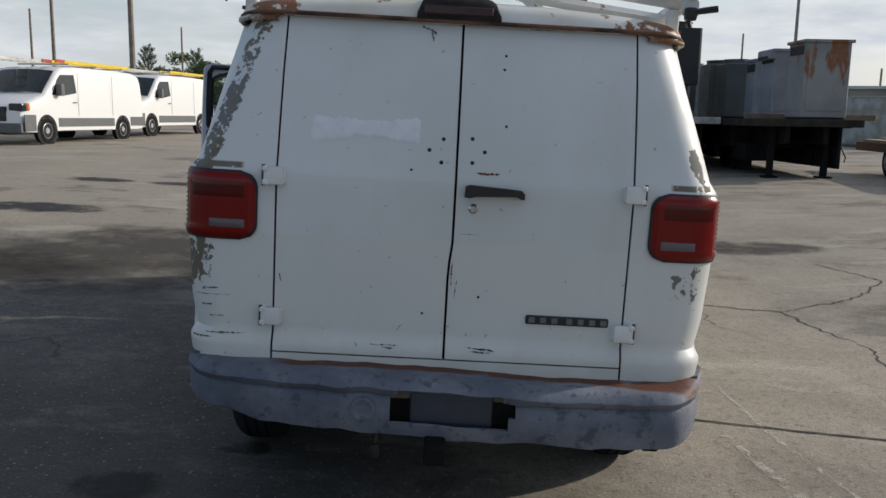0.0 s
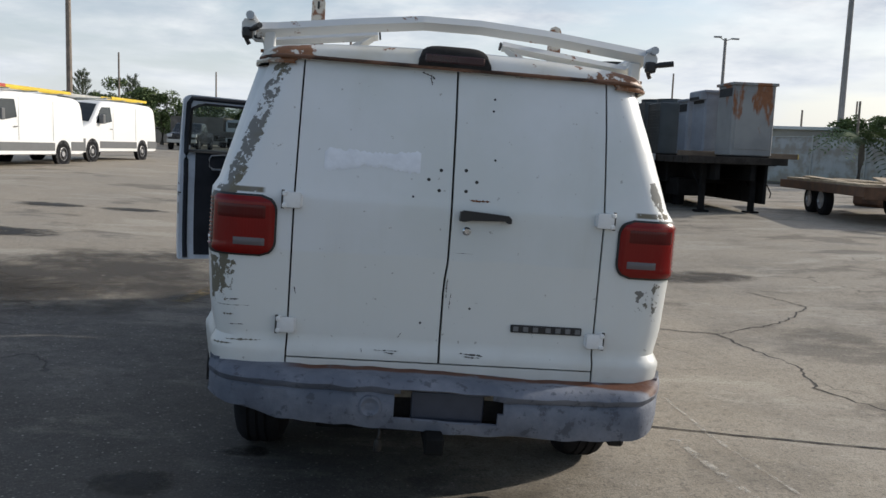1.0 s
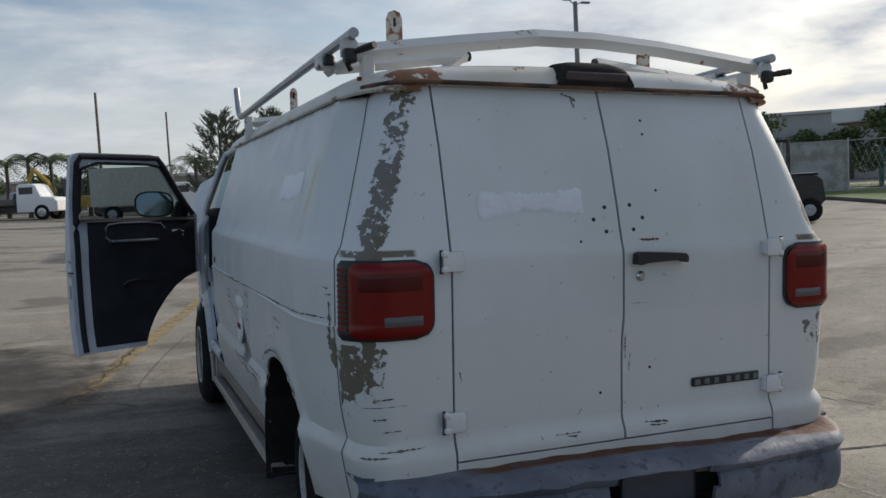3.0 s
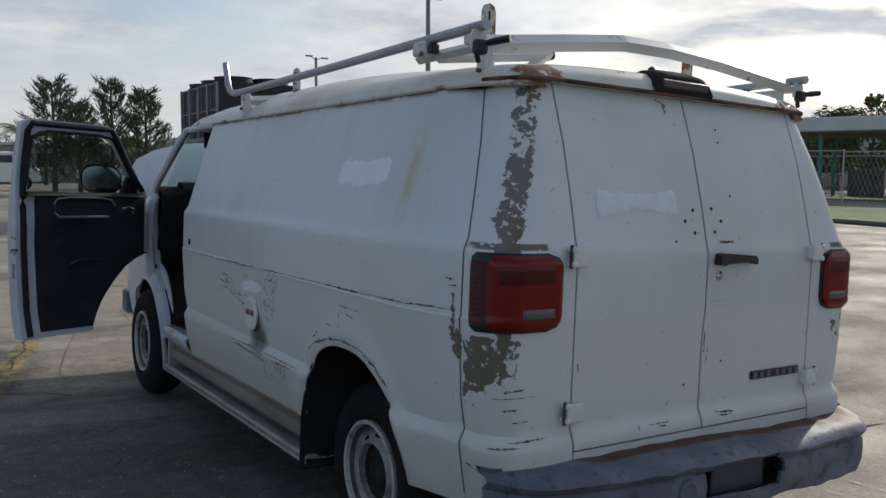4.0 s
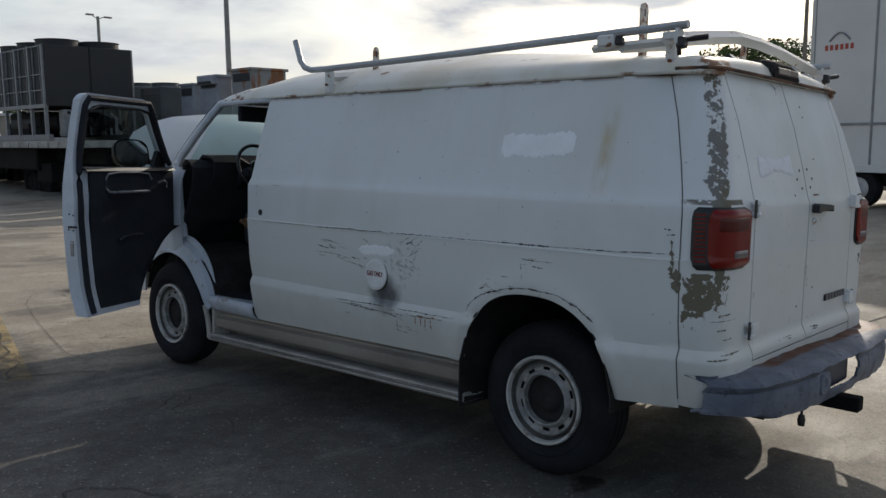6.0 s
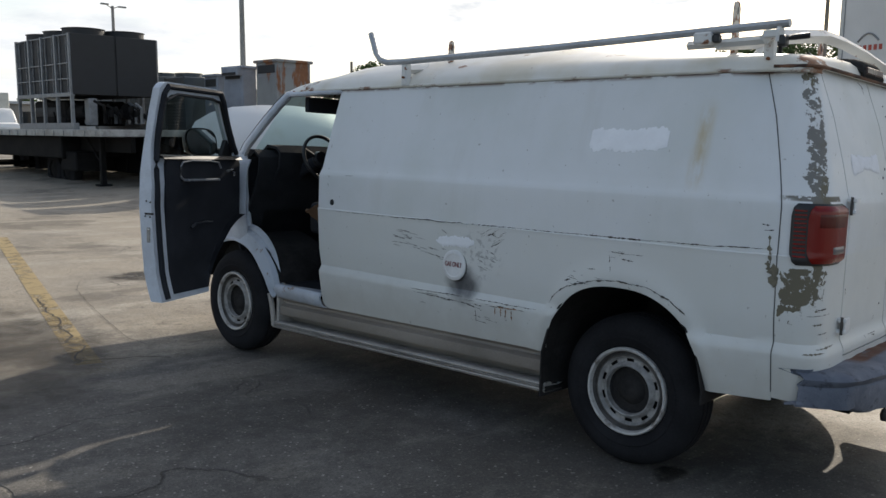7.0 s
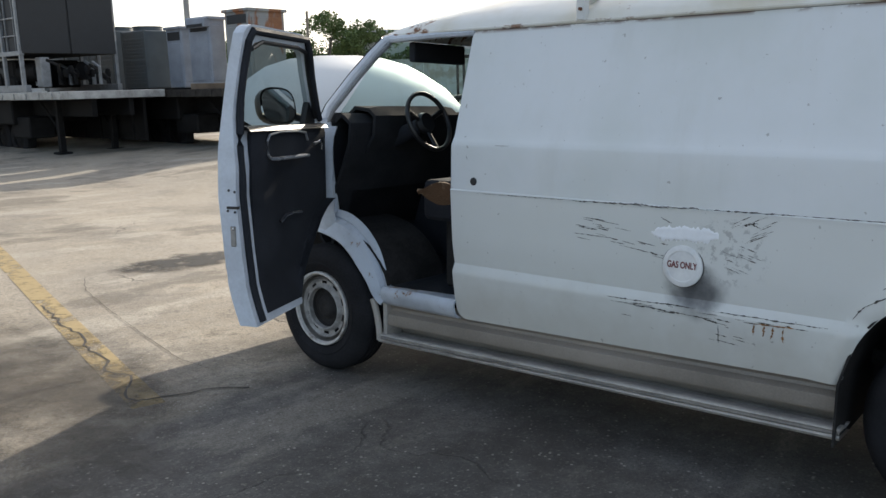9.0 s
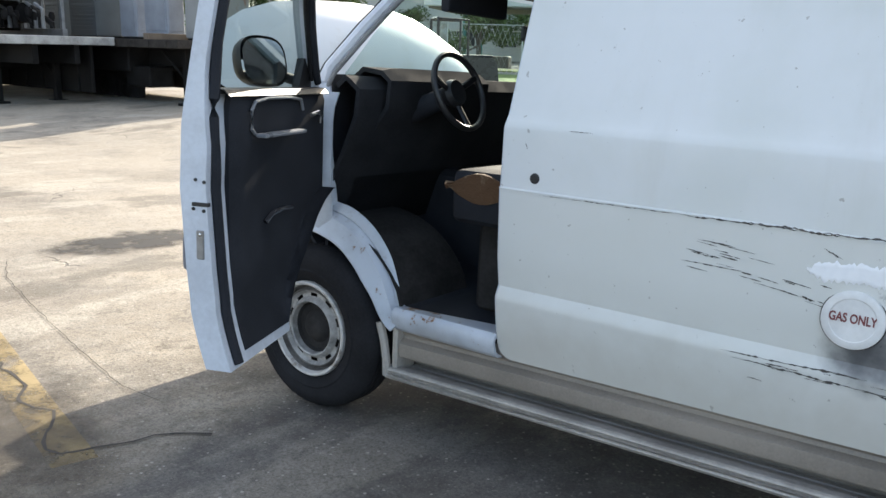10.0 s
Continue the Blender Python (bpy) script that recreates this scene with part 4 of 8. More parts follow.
# front: jambs, fenders, nose
def front_body(sgn):
    J = [(6.52, 0.905), (6.42, 0.890), (6.33, 0.875), (6.26, 0.845), (6.20, 0.805), (6.147, 0.752), (6.105, 0.69), (6.07, 0.60), (6.045, 0.53), (6.00, 0.505)]
    K = [(6.66, 0.755), (6.53, 0.764), (6.42, 0.745), (6.333, 0.712), (6.26, 0.655), (6.207, 0.597), (6.155, 0.54), (6.113, 0.478), (6.08, 0.445), (6.052, 0.428)]
    LIP = [(0.0, -0.052), (0.06, -0.044), (0.26, -0.038), (0.31, -0.044), (0.36, -0.034), (0.44, -0.010), (0.55, -0.004), (0.80, 0.012), (0.92, 0.020), (0.97, 0.018), (1.0, 0.004)]

    def smooth_line(pts, f):
        """Catmull-Rom through the arch's points."""
        u = f * (len(pts) - 1)
        i_ = min(int(u), len(pts) - 2)
        p0, p1, p2, p3 = (Vector(pts[max(0, min(len(pts) - 1, i_ + d))]) for d in (-1, 0, 1, 2))
        t = u - i_
        return 0.5 * (2 * p1 + (p2 - p0) * t + (2 * p0 - 5 * p1 + 4 * p2 - p3) * t * t + (3 * p1 - p0 - 3 * p2 + p3) * t ** 3)

    bm = B()
    rows = []
    for a_ in steps(0, 1, 36):
        j_, k_ = smooth_line(J, a_), smooth_line(K, a_)
        rows.append([(C + sgn * (0.972 + b_), j_.x + (k_.x - j_.x) * f, j_.y + (k_.y - j_.y) * f) for f, b_ in LIP])
    grid(bm, rows)
    # sill
    grid(bm, [[(C + sgn * a, y, z) for a, z in ((0.82, 0.500), (0.90, 0.503), (0.925, 0.510), (0.962, 0.512), (0.970, 0.506), (0.974, 0.496), (0.972, 0.482), (0.962, 0.455), (0.945, 0.440), (0.92, 0.436))] for y in steps(6.05, 5.576, 8)])
    thicken(bm, 0.012)
    part("front_wheel_arch", bm, M["sill"], van, "pale worn wheel arch and rusty door sill", smooth=True)
    # hinge post and fender ahead of the door
    bm = B()
    grid(bm, [[(C + sgn * (hw(z) - 0.03 - 0.06 * (y - 6.40) ** 2 + (0.03 if y > 6.45 else 0.0)), y, z) for z in steps(zb, 1.33 - 0.16 * max(0.0, y - 6.5), 10)]
               for y in steps(6.40, 7.25, 16) for zb in (0.44 + 0.325 * math.sqrt(max(0.0, 1 - ((y - 6.5) / 0.46) ** 2)),)])
    thicken(bm, 0.012)
    part("front_fender", bm, M["jamb"], van, smooth=True)
    bm = B()
    pts = [(C + sgn * 0.925, 6.44, 0.875), (C + sgn * 0.940, 6.445, 1.05), (C + sgn * 0.945, 6.455, 1.25), (C + sgn * 0.935, 6.475, 1.36)]
    tube(bm, pts, [0.026, 0.020, 0.020, 0.024], 10)
    kp = grid(B(), [[(C + sgn * (0.925 - 0.12 * q), y_, z_) for q, y_ in ((-0.1, 6.46), (0.3, 6.49), (1.2, 6.50), (2.0, 6.52))] for z_ in (0.52, 0.9, 1.2, 1.40)])
    thicken(kp, 0.012)
    part("kick_panel", kp, M["trim"], van)
    part("door_post", bm, M["jamb"], van, smooth=True)
    line = [(0.947, 6.475, 1.31), (0.938, 6.486, 1.37), (0.925, 6.458, 1.425), (0.880, 6.325, 1.58), (0.846, 6.205, 1.70), (0.826, 6.135, 1.762), (0.80, 6.08, 1.782)]
    bm = tube(B(), [(C + sgn * a_, y_, z_) for a_, y_, z_ in line], [0.026, 0.028, 0.028, 0.027, 0.026, 0.024, 0.016], 10)
    pl_ = part("windshield_pillar", bm, M["jamb"], van, "pale blue-white windshield pillar", smooth=True)
    bm = tube(B(), [(C + sgn * (a_ + 0.004), y_ - 0.026, z_ - 0.018) for a_, y_, z_ in line[1:-1]], 0.010, 8)
    part("pillar_seal", bm, M["seal"], pl_, "grey worn rubber seal", smooth=True)
    bm = tube(B(), [(C + sgn * (a_ + 0.010), y_ + 0.024, z_ + 0.014) for a_, y_, z_ in line[1:-1]], 0.005, 6)
    part("pillar_seam", bm, M["black"], pl_, smooth=True)
    # header rail over the door and rear door post
    bm = tube(B(), [(C + sgn * 0.818, 6.12, 1.765), (C + sgn * 0.825, 5.8, 1.772), (C + sgn * 0.825, 5.57, 1.772)], 0.018, 8)
    part("door_header", bm, M["jamb"], van, smooth=True)
    bm = grid(B(), [[(C + sgn * (hw(z) - d), 5.577 + e, z) for d, e in ((0.004, 0.0), (0.010, 0.008), (0.05, 0.010), (0.10, -0.01))] for z in [0.50] + [z for z in ZR if z > 0.52]])
    thicken(bm, 0.008)
    part("rear_door_post", bm, M["jamb"], van, smooth=True)


front_body(-1)
front_body(1)
bm = B()
grid(bm, [[(C + a, 7.27 - 0.12 * (a / 0.9) ** 4, z) for a in steps(-0.9, 0.9, 12)] for z in (0.45, 0.6, 0.9, 1.1, 1.16)])
thicken(bm, 0.03)
part("front_fascia", bm, M["paint"], van, smooth=True)
bm = box(B(), (C - 0.95, 7.25, 0.42), (C + 0.95, 7.42, 0.60), 0.03, seg=2)
part("front_bumper", bm, M["bumper"], van)
bm = box(B(), (C - 0.85, 6.6, 0.55), (C + 0.85, 7.2, 0.98), 0.03)
part("engine_bay", bm, M["dark"], van)
# raised hood
s = Shader("stained_hood_paint", (0.72, 0.71, 0.69), 0.45)
s.color(s.mix(s.math("MULTIPLY", s.ramp(s.noise(4, 6, 0.62), 0.48, 0.68), 0.45), (0.66, 0.68, 0.69), (0.48, 0.45, 0.38)))
M["hood"] = s.m
HD = [(-0.84, 1.36), (-0.81, 1.48), (-0.76, 1.575), (-0.64, 1.645), (-0.46, 1.698), (-0.20, 1.730), (0.10, 1.745), (0.35, 1.738), (0.60, 1.700), (0.78, 1.645), (0.96, 1.575), (1.07, 1.48), (1.09, 1.36)]
bm = B()
rows = []
for f in steps(0, 1, 10):
    bow = 0.07 * math.sin(f * math.pi)
    rows.append([(x if f > 0.2 else x * (0.97 + 0.15 * f) + 0.004, 6.93 + 0.235 * f - bow * 0.9 + (0.02 if f == 1 else 0), 1.20 + (z - 1.20) * (f ** 0.9)) for x, z in HD])
grid(bm, rows)
thicken(bm, 0.025)
part("hood", bm, M["hood"], van, "raised white hood with dull stained paint", smooth=True)
bm = tube(B(), [(0.95, 7.0, 1.0), (0.85, 7.08, 1.45)], 0.006, 6)
part("hood_prop", bm, M["steel"], van)

# ---------------------------------------------------------------- front doors
HX, HY = -0.875, 6.425
ZB = [(0.0, 0.955), (0.06, 0.950), (0.13, 0.920), (0.20, 0.870), (0.27, 0.790), (0.33, 0.690), (0.37, 0.590), (0.395, 0.500), (0.40, 0.490), (0.81, 0.485)]
ZT = [(0.0, 1.36), (0.045, 1.40), (0.14, 1.54), (0.265, 1.735), (0.295, 1.757), (0.34, 1.765), (0.76, 1.768), (0.79, 1.758), (0.81, 1.73)]
W0 = 1.335
W1 = [(0.060, 1.365), (0.085, 1.41), (0.17, 1.54), (0.262, 1.680), (0.29, 1.694), (0.34, 1.702), (0.70, 1.704), (0.73, 1.69), (0.745, 1.66)]


HWD = [(0.485, 0.932), (0.55, 0.953), (0.62, 0.972), (0.68, 0.984), (0.70, 0.983), (0.80, 0.994), (1.05, 1.012), (1.24, 1.004), (1.30, 0.995), (1.45, 0.968), (1.60, 0.940), (1.78, 0.895)]


def door_half(sgn, z):
    """Half width of the body at the front doors; the driver door is sprung outwards at its top."""
    return curve(HWD, z) if sgn < 0 else min(curve(HWD, z), hw(z) + 0.004)


def door_skin(sgn):
    """Outer sheet of a front door, shut, with its window hole."""
    us = sorted(set([round(u, 4) for u in steps(0, 0.81, 54)] + [0.06, 0.745, 0.395, 0.80]))
    zs = [0.485, 0.50, 0.53, 0.56, 0.60, 0.64, 0.668, 0.705, 0.75, 0.80, 0.86, 0.92, 0.98, 1.045, 1.058, 1.12, 1.18, 1.24, 1.262, 1.30, W0]
    bm = B()

    def pt(u, z):
        return (C + sgn * door_half(sgn, z), HY - u, z)

    rows = [[pt(u, min(max(z, curve(ZB, u)), W0)) for z in zs] for u in us]
    grid(bm, rows)
    for lo, hi in ((0.0, 0.06), (0.745, 0.81)):
        cols = [u for u in us if lo - 1e-6 <= u <= hi + 1e-6]
        grid(bm, [[pt(u, W0 + (curve(ZT, u) - W0) * k / 8) for k in range(9)] for u in cols])
    cols = [u for u in us if 0.06 - 1e-6 <= u <= 0.745 + 1e-6]
    grid(bm, [[pt(u, curve(W1, u) + (curve(ZT, u) - curve(W1, u)) * k / 3) for k in range(4)] for u in cols])
    # side strips beside the window
    weld(bm, 1e-4)
    thicken(bm, 0, way=lambda co: (-sgn * curve([(1.2, 0.085), (1.4, 0.05)], co.z), 0, 0))
    return bm


def front_door(sgn, m, detail):
    sh_ob = part("driver_door" if sgn < 0 else "passenger_door", door_skin(sgn), M["jamb"], van,
                 "open driver door with dark trim and pale edge" if sgn < 0 else "closed white passenger door", smooth=True, matrix=m)
    gl = B()
    cols = [u for u in steps(0.075, 0.755, 24)]
    grid(gl, [[(C + sgn * (door_half(sgn, z) - 0.024), HY - u, z) for z in steps(W0 - 0.01, curve(W1, u) + 0.01, 6)] for u in cols])
    gob = part("door_glass", gl, M["glass"], sh_ob, smooth=True)
    gob.visible_shadow = sgn > 0
    # inner trim
    tr = B()
    us = steps(0.035, 0.705, 28)
    zs = steps(0.52, 1.332, 24)

    def depth(u, z):
        return 0.088 + 0.020 * smooth01((z - 0.62) / 0.20) * smooth01((1.345 - z) / 0.06) * smooth01((0.71 - u) / 0.04)

    grid(tr, [[(C + sgn * (min(door_half(sgn, z), 1.0) - depth(u, max(z, curve(ZB, u) + 0.010))), HY - u, max(z, curve(ZB, u) + 0.010)) for z in zs] for u in us])
    weld(tr)
    thicken(tr, 0, way=lambda co: (sgn * 0.02, 0, 0))
    part("trim_panel", tr, M["trim"], sh_ob, "black vinyl door trim", smooth=True)
    if not detail:
        return sh_ob

    def P(u, z, d=0.0):
        z += 0.045
        return (C + sgn * (min(door_half(sgn, z), 1.0) - 0.112 - d), HY - u, z)

    # frame cover of black rubber round the window and along the free edge
    seal = [(C + sgn * (door_half(sgn, z) - curve([(1.12, 0.092), (1.48, 0.056)], z)), HY - curve([(1.12, 0.768), (1.48, 0.775)], z), z) for z in steps(0.50, 1.70, 22)]
    seal += [(C + sgn * (door_half(sgn, 1.745) - 0.056), HY - u, 1.742) for u in steps(0.755, 0.29, 6)] + [(C + sgn * (door_half(sgn, curve(ZT, u)) - 0.056), HY - u, curve(ZT, u) - 0.022) for u in steps(0.25, 0.03, 6)]
    part("door_seal", tube(B(), seal, 0.017, 8), M["trim"], sh_ob, smooth=True)
    ws = [(C + sgn * (door_half(sgn, W0) - 0.066), HY - u, W0 + 0.004) for u in steps(0.05, 0.75, 4)]
    ws += [(C + sgn * (door_half(sgn, z) - 0.05), HY - 0.75, z) for z in steps(1.32, 1.66, 4)]
    ws += [(C + sgn * (door_half(sgn, 1.70) - 0.05), HY - u, curve(W1, u)) for u in steps(0.74, 0.27, 6)] + [(C + sgn * (door_half(sgn, curve(W1, u)) - 0.05), HY - u, curve(W1, u)) for u in steps(0.235, 0.065, 4)]
    cap_b = grid(B(), [[(C + sgn * (door_half(sgn, W0) - d), HY - u, W0 + h) for d, h in ((0.022, 0.006), (0.070, 0.009), (0.096, 0.006), (0.113, -0.012))] for u in steps(0.03, 0.762, 8)])
    thicken(cap_b, 0.004)
    part("sill_cap", cap_b, M["capblack"], sh_ob, smooth=True)
    part("window_channel", tube(B(), ws, 0.010, 8), M["black"], sh_ob, smooth=True)
    # pull recess, ledge, inside handle, crank
    ring = [P(u, z, 0.004) for u, z in ((0.24, 1.225), (0.27, 1.262), (0.36, 1.272), (0.52, 1.272), (0.60, 1.262), (0.615, 1.235), (0.61, 1.175), (0.59, 1.158))]
    part("pull_rim", tube(B(), ring, 0.006, 8), M["pull"], sh_ob, smooth=True)
    lb = B()
    box(lb, (-0.01, 0, 0), (0.03, 0.30, 0.014), 0.006, Matrix.Translation(P(0.60, 1.148, 0.02)), 2)
    part("armrest_ledge", lb, M["pull"], sh_ob)
    hb = B()
    tube(hb, [P(0.20, 1.205, 0.02), P(0.16, 1.215, 0.03), P(0.13, 1.20, 0.03), P(0.13, 1.175, 0.02)], 0.008, 8)
    part("inside_handle", hb, M["chrome"], sh_ob, smooth=True)
    cb_ = B()
    tube(cb_, [P(0.52, 0.86, 0.004), P(0.49, 0.885, 0.012), P(0.42, 0.892, 0.014), P(0.34, 0.885, 0.012)], 0.009, 8)
    part("speaker_edge", cb_, M["gloss"], sh_ob, smooth=True)
    lb = B()
    tube(lb, [P(u, 1.288, -0.016) for u in steps(0.06, 0.72, 5)], 0.008, 8)
    part("belt_moulding", lb, M["gloss"], sh_ob, smooth=True)
    # latch on the free edge
    lt = B()
    box(lt, (C + sgn * 0.938 - 0.034, HY - 0.814, 0.998), (C + sgn * 0.938 + 0.022, HY - 0.800, 1.010), 0.002)
    part("latch_slot", lt, M["black"], sh_ob)
    lt = box(B(), (C + sgn * 0.945 - 0.014, HY - 0.8135, 0.835), (C + sgn * 0.945 + 0.012, HY - 0.805, 0.925), 0.003)
    pt_ = part("edge_plate", lt, M["steel"], sh_ob, "dark label plate")
    part("plate_rivet", lathe(B(), [(0.0, -0.003), (0.005, -0.002), (0.006, 0.0)], 8, "y", (C + sgn * 0.945, HY - 0.8135, 0.912)), M["chrome"], pt_)
    for dx, dz in ((-0.022, 0.990), (0.012, 0.985), (-0.014, 1.078), (0.014, 1.072)):
        part("edge_screw", lathe(B(), [(0.0, -0.004), (0.005, -0.003), (0.006, 0.0)], 8, "y", (C + sgn * 0.945 + dx, HY - 0.811, dz)), M["black"], sh_ob)
    # folded outside mirror with its sail
    sail = B()
    slab(sail, [(0, 1.325), (0.155, 1.325), (0.15, 1.36), (0.112, 1.45), (0.098, 1.455), (0.02, 1.36)], 0.03, Matrix(((0, sgn, 0, C + sgn * 0.935), (-1, 0, 0, HY - 0.01), (0, 0, 1, 0), (0, 0, 0, 1))))
    part("mirror_sail", sail, M["black"], sh_ob)
    mh = B()
    rows = []
    for k in steps(0, 1, 6):
        sc = math.sqrt(max(0.0, 1 - (k * 0.98) ** 2.2)) if k > 0 else 1.0
        ring_ = []
        for a in steps(0, 2 * math.pi, 28)[:-1]:
            ca, sa = math.cos(a), math.sin(a)
            q = (abs(ca) ** 3 + abs(sa) ** 3) ** (-1 / 3)
            ring_.append((C + sgn * (1.035 + 0.095 * k), HY - 0.235 - 0.122 * q * ca * sc, 1.432 + 0.092 * q * sa * sc))
        rows.append(ring_)
    grid(mh, rows, close_v=True)
    turn = Matrix.Translation((C + sgn * 1.05, HY - 0.235, 1.432)) @ Matrix.Rotation(radians(-13), 4, "Z") @ Matrix.Rotation(radians(-10), 4, "Y") @ Matrix.Translation((-C - sgn * 1.05, -HY + 0.235, -1.432))
    bmesh.ops.transform(mh, matrix=turn, verts=mh.verts)
    part("mirror_housing", mh, M["black"], sh_ob, "black folded side mirror", smooth=True)
    mg = B()
    ring_ = []
    for a in steps(0, 2 * math.pi, 28)[:-1]:
        ca, sa = math.cos(a), math.sin(a)
        q = (abs(ca) ** 3 + abs(sa) ** 3) ** (-1 / 3)
        ring_.append((C + sgn * 1.034, HY - 0.235 - 0.112 * q * ca, 1.432 + 0.082 * q * sa))
    rows = [ring_, [(C + sgn * 1.034, HY - 0.235 + (p[1] - HY + 0.235) * 0.02, 1.432 + (p[2] - 1.432) * 0.02) for p in ring_]]
    grid(mg, rows, close_v=True)
    bmesh.ops.transform(mg, matrix=turn, verts=mg.verts)
    part("mirror_glass", mg, M["mirror"], sh_ob)
    part("mirror_arm", tube(B(), [(C + sgn * 0.95, HY - 0.08, 1.36), (C + sgn * 1.02, HY - 0.10, 1.38), (C + sgn * 1.06, HY - 0.14, 1.40)], 0.02, 8), M["black"], sh_ob, smooth=True)
    return sh_ob


M["capblack"] = plain("black_sill_moulding", (0.007, 0.007, 0.008), 0.5, vary=0.2, bumpy=0)
# lighter than the trim: edge highlights of the pull rim and ledge in colour
M["pull"] = plain("highlight_grey_plastic", (0.20, 0.21, 0.23), 0.3, vary=0.3)
M["gloss"] = plain("glossy_worn_black_trim", (0.03, 0.03, 0.035), 0.18, vary=0.2, bumpy=0)
swing = Matrix.Translation((HX, HY, 0)) @ Matrix.Rotation(radians(-67), 4, "Z") @ Matrix.Diagonal((1, 1.09, 1, 1)) @ Matrix.Translation((-HX - 0.09, -HY, 0))
front_door(-1, swing, True)
front_door(1, None, False)

# ---------------------------------------------------------------- cab
M["dash"] = matt("dusty_black_dash_vinyl", (0.030, 0.031, 0.034), 0.9, vary=0.3, grain=150)
bm = B()
for x0, x1, top, bulge in ((-0.81, 1.03, 1.398, 0.0), (-0.68, 0.02, 1.435, 0.05)):
    rows = []
    for x in steps(x0, x1, 12):
        e = 1 - abs((x - (x0 + x1) / 2) / ((x1 - x0) / 2)) ** 8
        wb = 6.42 + 0.27 * (1 - ((x - C) / 0.93) ** 2)
        rows.append([(x, wb, min(top, 1.365)), (x, 6.36 + 0.4 * (wb - 6.40), top), (x, 6.34 - bulge, top - 0.012 * (1 - e)), (x, 6.29 - bulge, top - 0.05), (x, 6.30 - bulge, top - 0.16), (x, 6.36, top - 0.30), (x, 6.42, 0.98), (x, 6.5, 0.75)])
    grid(bm, rows)
thicken(bm, 0.02, centre=(0.1, 7.0, 1.1))
part("dashboard", bm, M["dash"], van, "dark dashboard", smooth=True)
bm = B()
grid(bm, [[(x, y, z) for y, z in ((6.66, 0.95), (6.55, 0.72), (6.40, 0.56), (6.0, 0.515), (5.2, 0.51), (4.1, 0.51))] for x in (C - 0.92, C, C + 0.92)])
thicken(bm, 0.015, centre=(0.1, 5, -3))
part("floor_mat", bm, M["trim"], van)
bm = box(B(), (-0.08, 5.55, 0.5), (0.40, 6.6, 0.98), 0.07, seg=3)
part("engine_cover", bm, M["trim"], van, smooth=True)
bm = B()
lathe(bm, [(0.158 + 0.012 * math.cos(a), 0.014 * math.sin(a)) for a in steps(0, 2 * math.pi, 10)], 40, "z")
for a in (0.4, math.pi - 0.4, -math.pi / 2):
    tube(bm, [(0.03 * math.cos(a), 0.03 * math.sin(a), -0.03), (0.150 * math.cos(a), 0.150 * math.sin(a), 0.0)], 0.014, 8, squash=0.6)
lathe(bm, [(0.0, 0.0), (0.05, -0.005), (0.06, -0.03), (0.045, -0.06)], 24, "z")
st = part("steering_wheel", bm, M["black"], van, "black steering wheel", smooth=True, matrix=pose(-0.45, 6.07, 1.355, 68, 0, 0))
part("steering_column", tube(B(), [(0, 0, -0.04), (0, 0, -0.34)], [0.04, 0.055], 12), M["trim"], st, smooth=True)
# driver seat with torn cushion
seat = part("driver_seat", box(B(), (-0.68, 5.36, 0.86), (-0.20, 5.93, 1.07), 0.05, seg=3), M["trim"], van, "dark driver seat with torn foam", smooth=True)
part("seat_base", box(B(), (-0.60, 5.42, 0.50), (-0.25, 5.85, 0.88), 0.03), M["dark"], seat)
part("backrest", box(B(), (-0.66, 5.20, 0.98), (-0.22, 5.36, 1.62), 0.05, seg=3), M["trim"], seat, smooth=True)
s = Shader("torn_foam", (0.42, 0.32, 0.20), 0.9)
s.color(s.mix(s.ramp(s.noise(11, 5), 0.50, 0.62), (0.10, 0.05, 0.022), (0.24, 0.18, 0.12)))
s.bump(s.noise(50, 4), 0.6, 0.01)
M["foam"] = s.m
bm = B()
rows = []
for a in steps(0, 1, 8):
    rows.append([(-0.688 + 0.01 * noise.noise(Vector((a * 6, b * 5, 0))), 5.68 + 0.27 * a, 1.005 + (0.115 * math.sin(math.pi * min(1, a * 0.9 + 0.15))) * (b - 0.5)) for b in steps(0, 1, 5)])
grid(bm, rows)
thicken(bm, 0.02)
part("torn_foam", bm, M["foam"], seat, "torn orange-brown foam", smooth=True)
# windshield and sun visor
bm = B()
rows = []
for f in steps(0, 1, 8):
    z = 1.335 + 0.43 * f
    rows.append([(C + (0.895 - 0.085 * f) * u, 6.475 + 0.27 * (1 - u * u) * (1 - 0.75 * f) - 0.33 * f, z) for u in steps(-1, 1, 16)])
grid(bm, rows)
ws_ob = part("windshield", bm, M["wglass"], van, "dusty windshield", smooth=True)
ws_ob.visible_shadow = False
bm = grid(B(), [[(C + 0.90 * u, 6.475 + 0.27 * (1 - u * u) + d, z) for d, z in ((0.0, 1.335), (0.05, 1.318), (0.25, 1.26), (0.30, 1.16))] for u in steps(-1, 1, 14)])
thicken(bm, 0.015)
part("cowl", bm, M["black"], van, "black cowl panel below the windshield", smooth=True)
bm = box(B(), (-0.62, 6.02, 1.655), (-0.20, 6.06, 1.755), 0.012, seg=2)
part("sun_visor", bm, M["trim"], van)
bm = box(B(), (0.02, 6.06, 1.58), (0.24, 6.09, 1.65), 0.015, seg=2)
part("inside_mirror", bm, M["black"], van)
bm = grid(B(), [[(C + 0.79 * u, y, 1.79 + 0.07 * (1 - u * u)) for u in steps(-1, 1, 8)] for y in (2.9, 4, 5, 6.0)])
thicken(bm, 0.01)
part("headliner", bm, M["trim"], van, smooth=True)

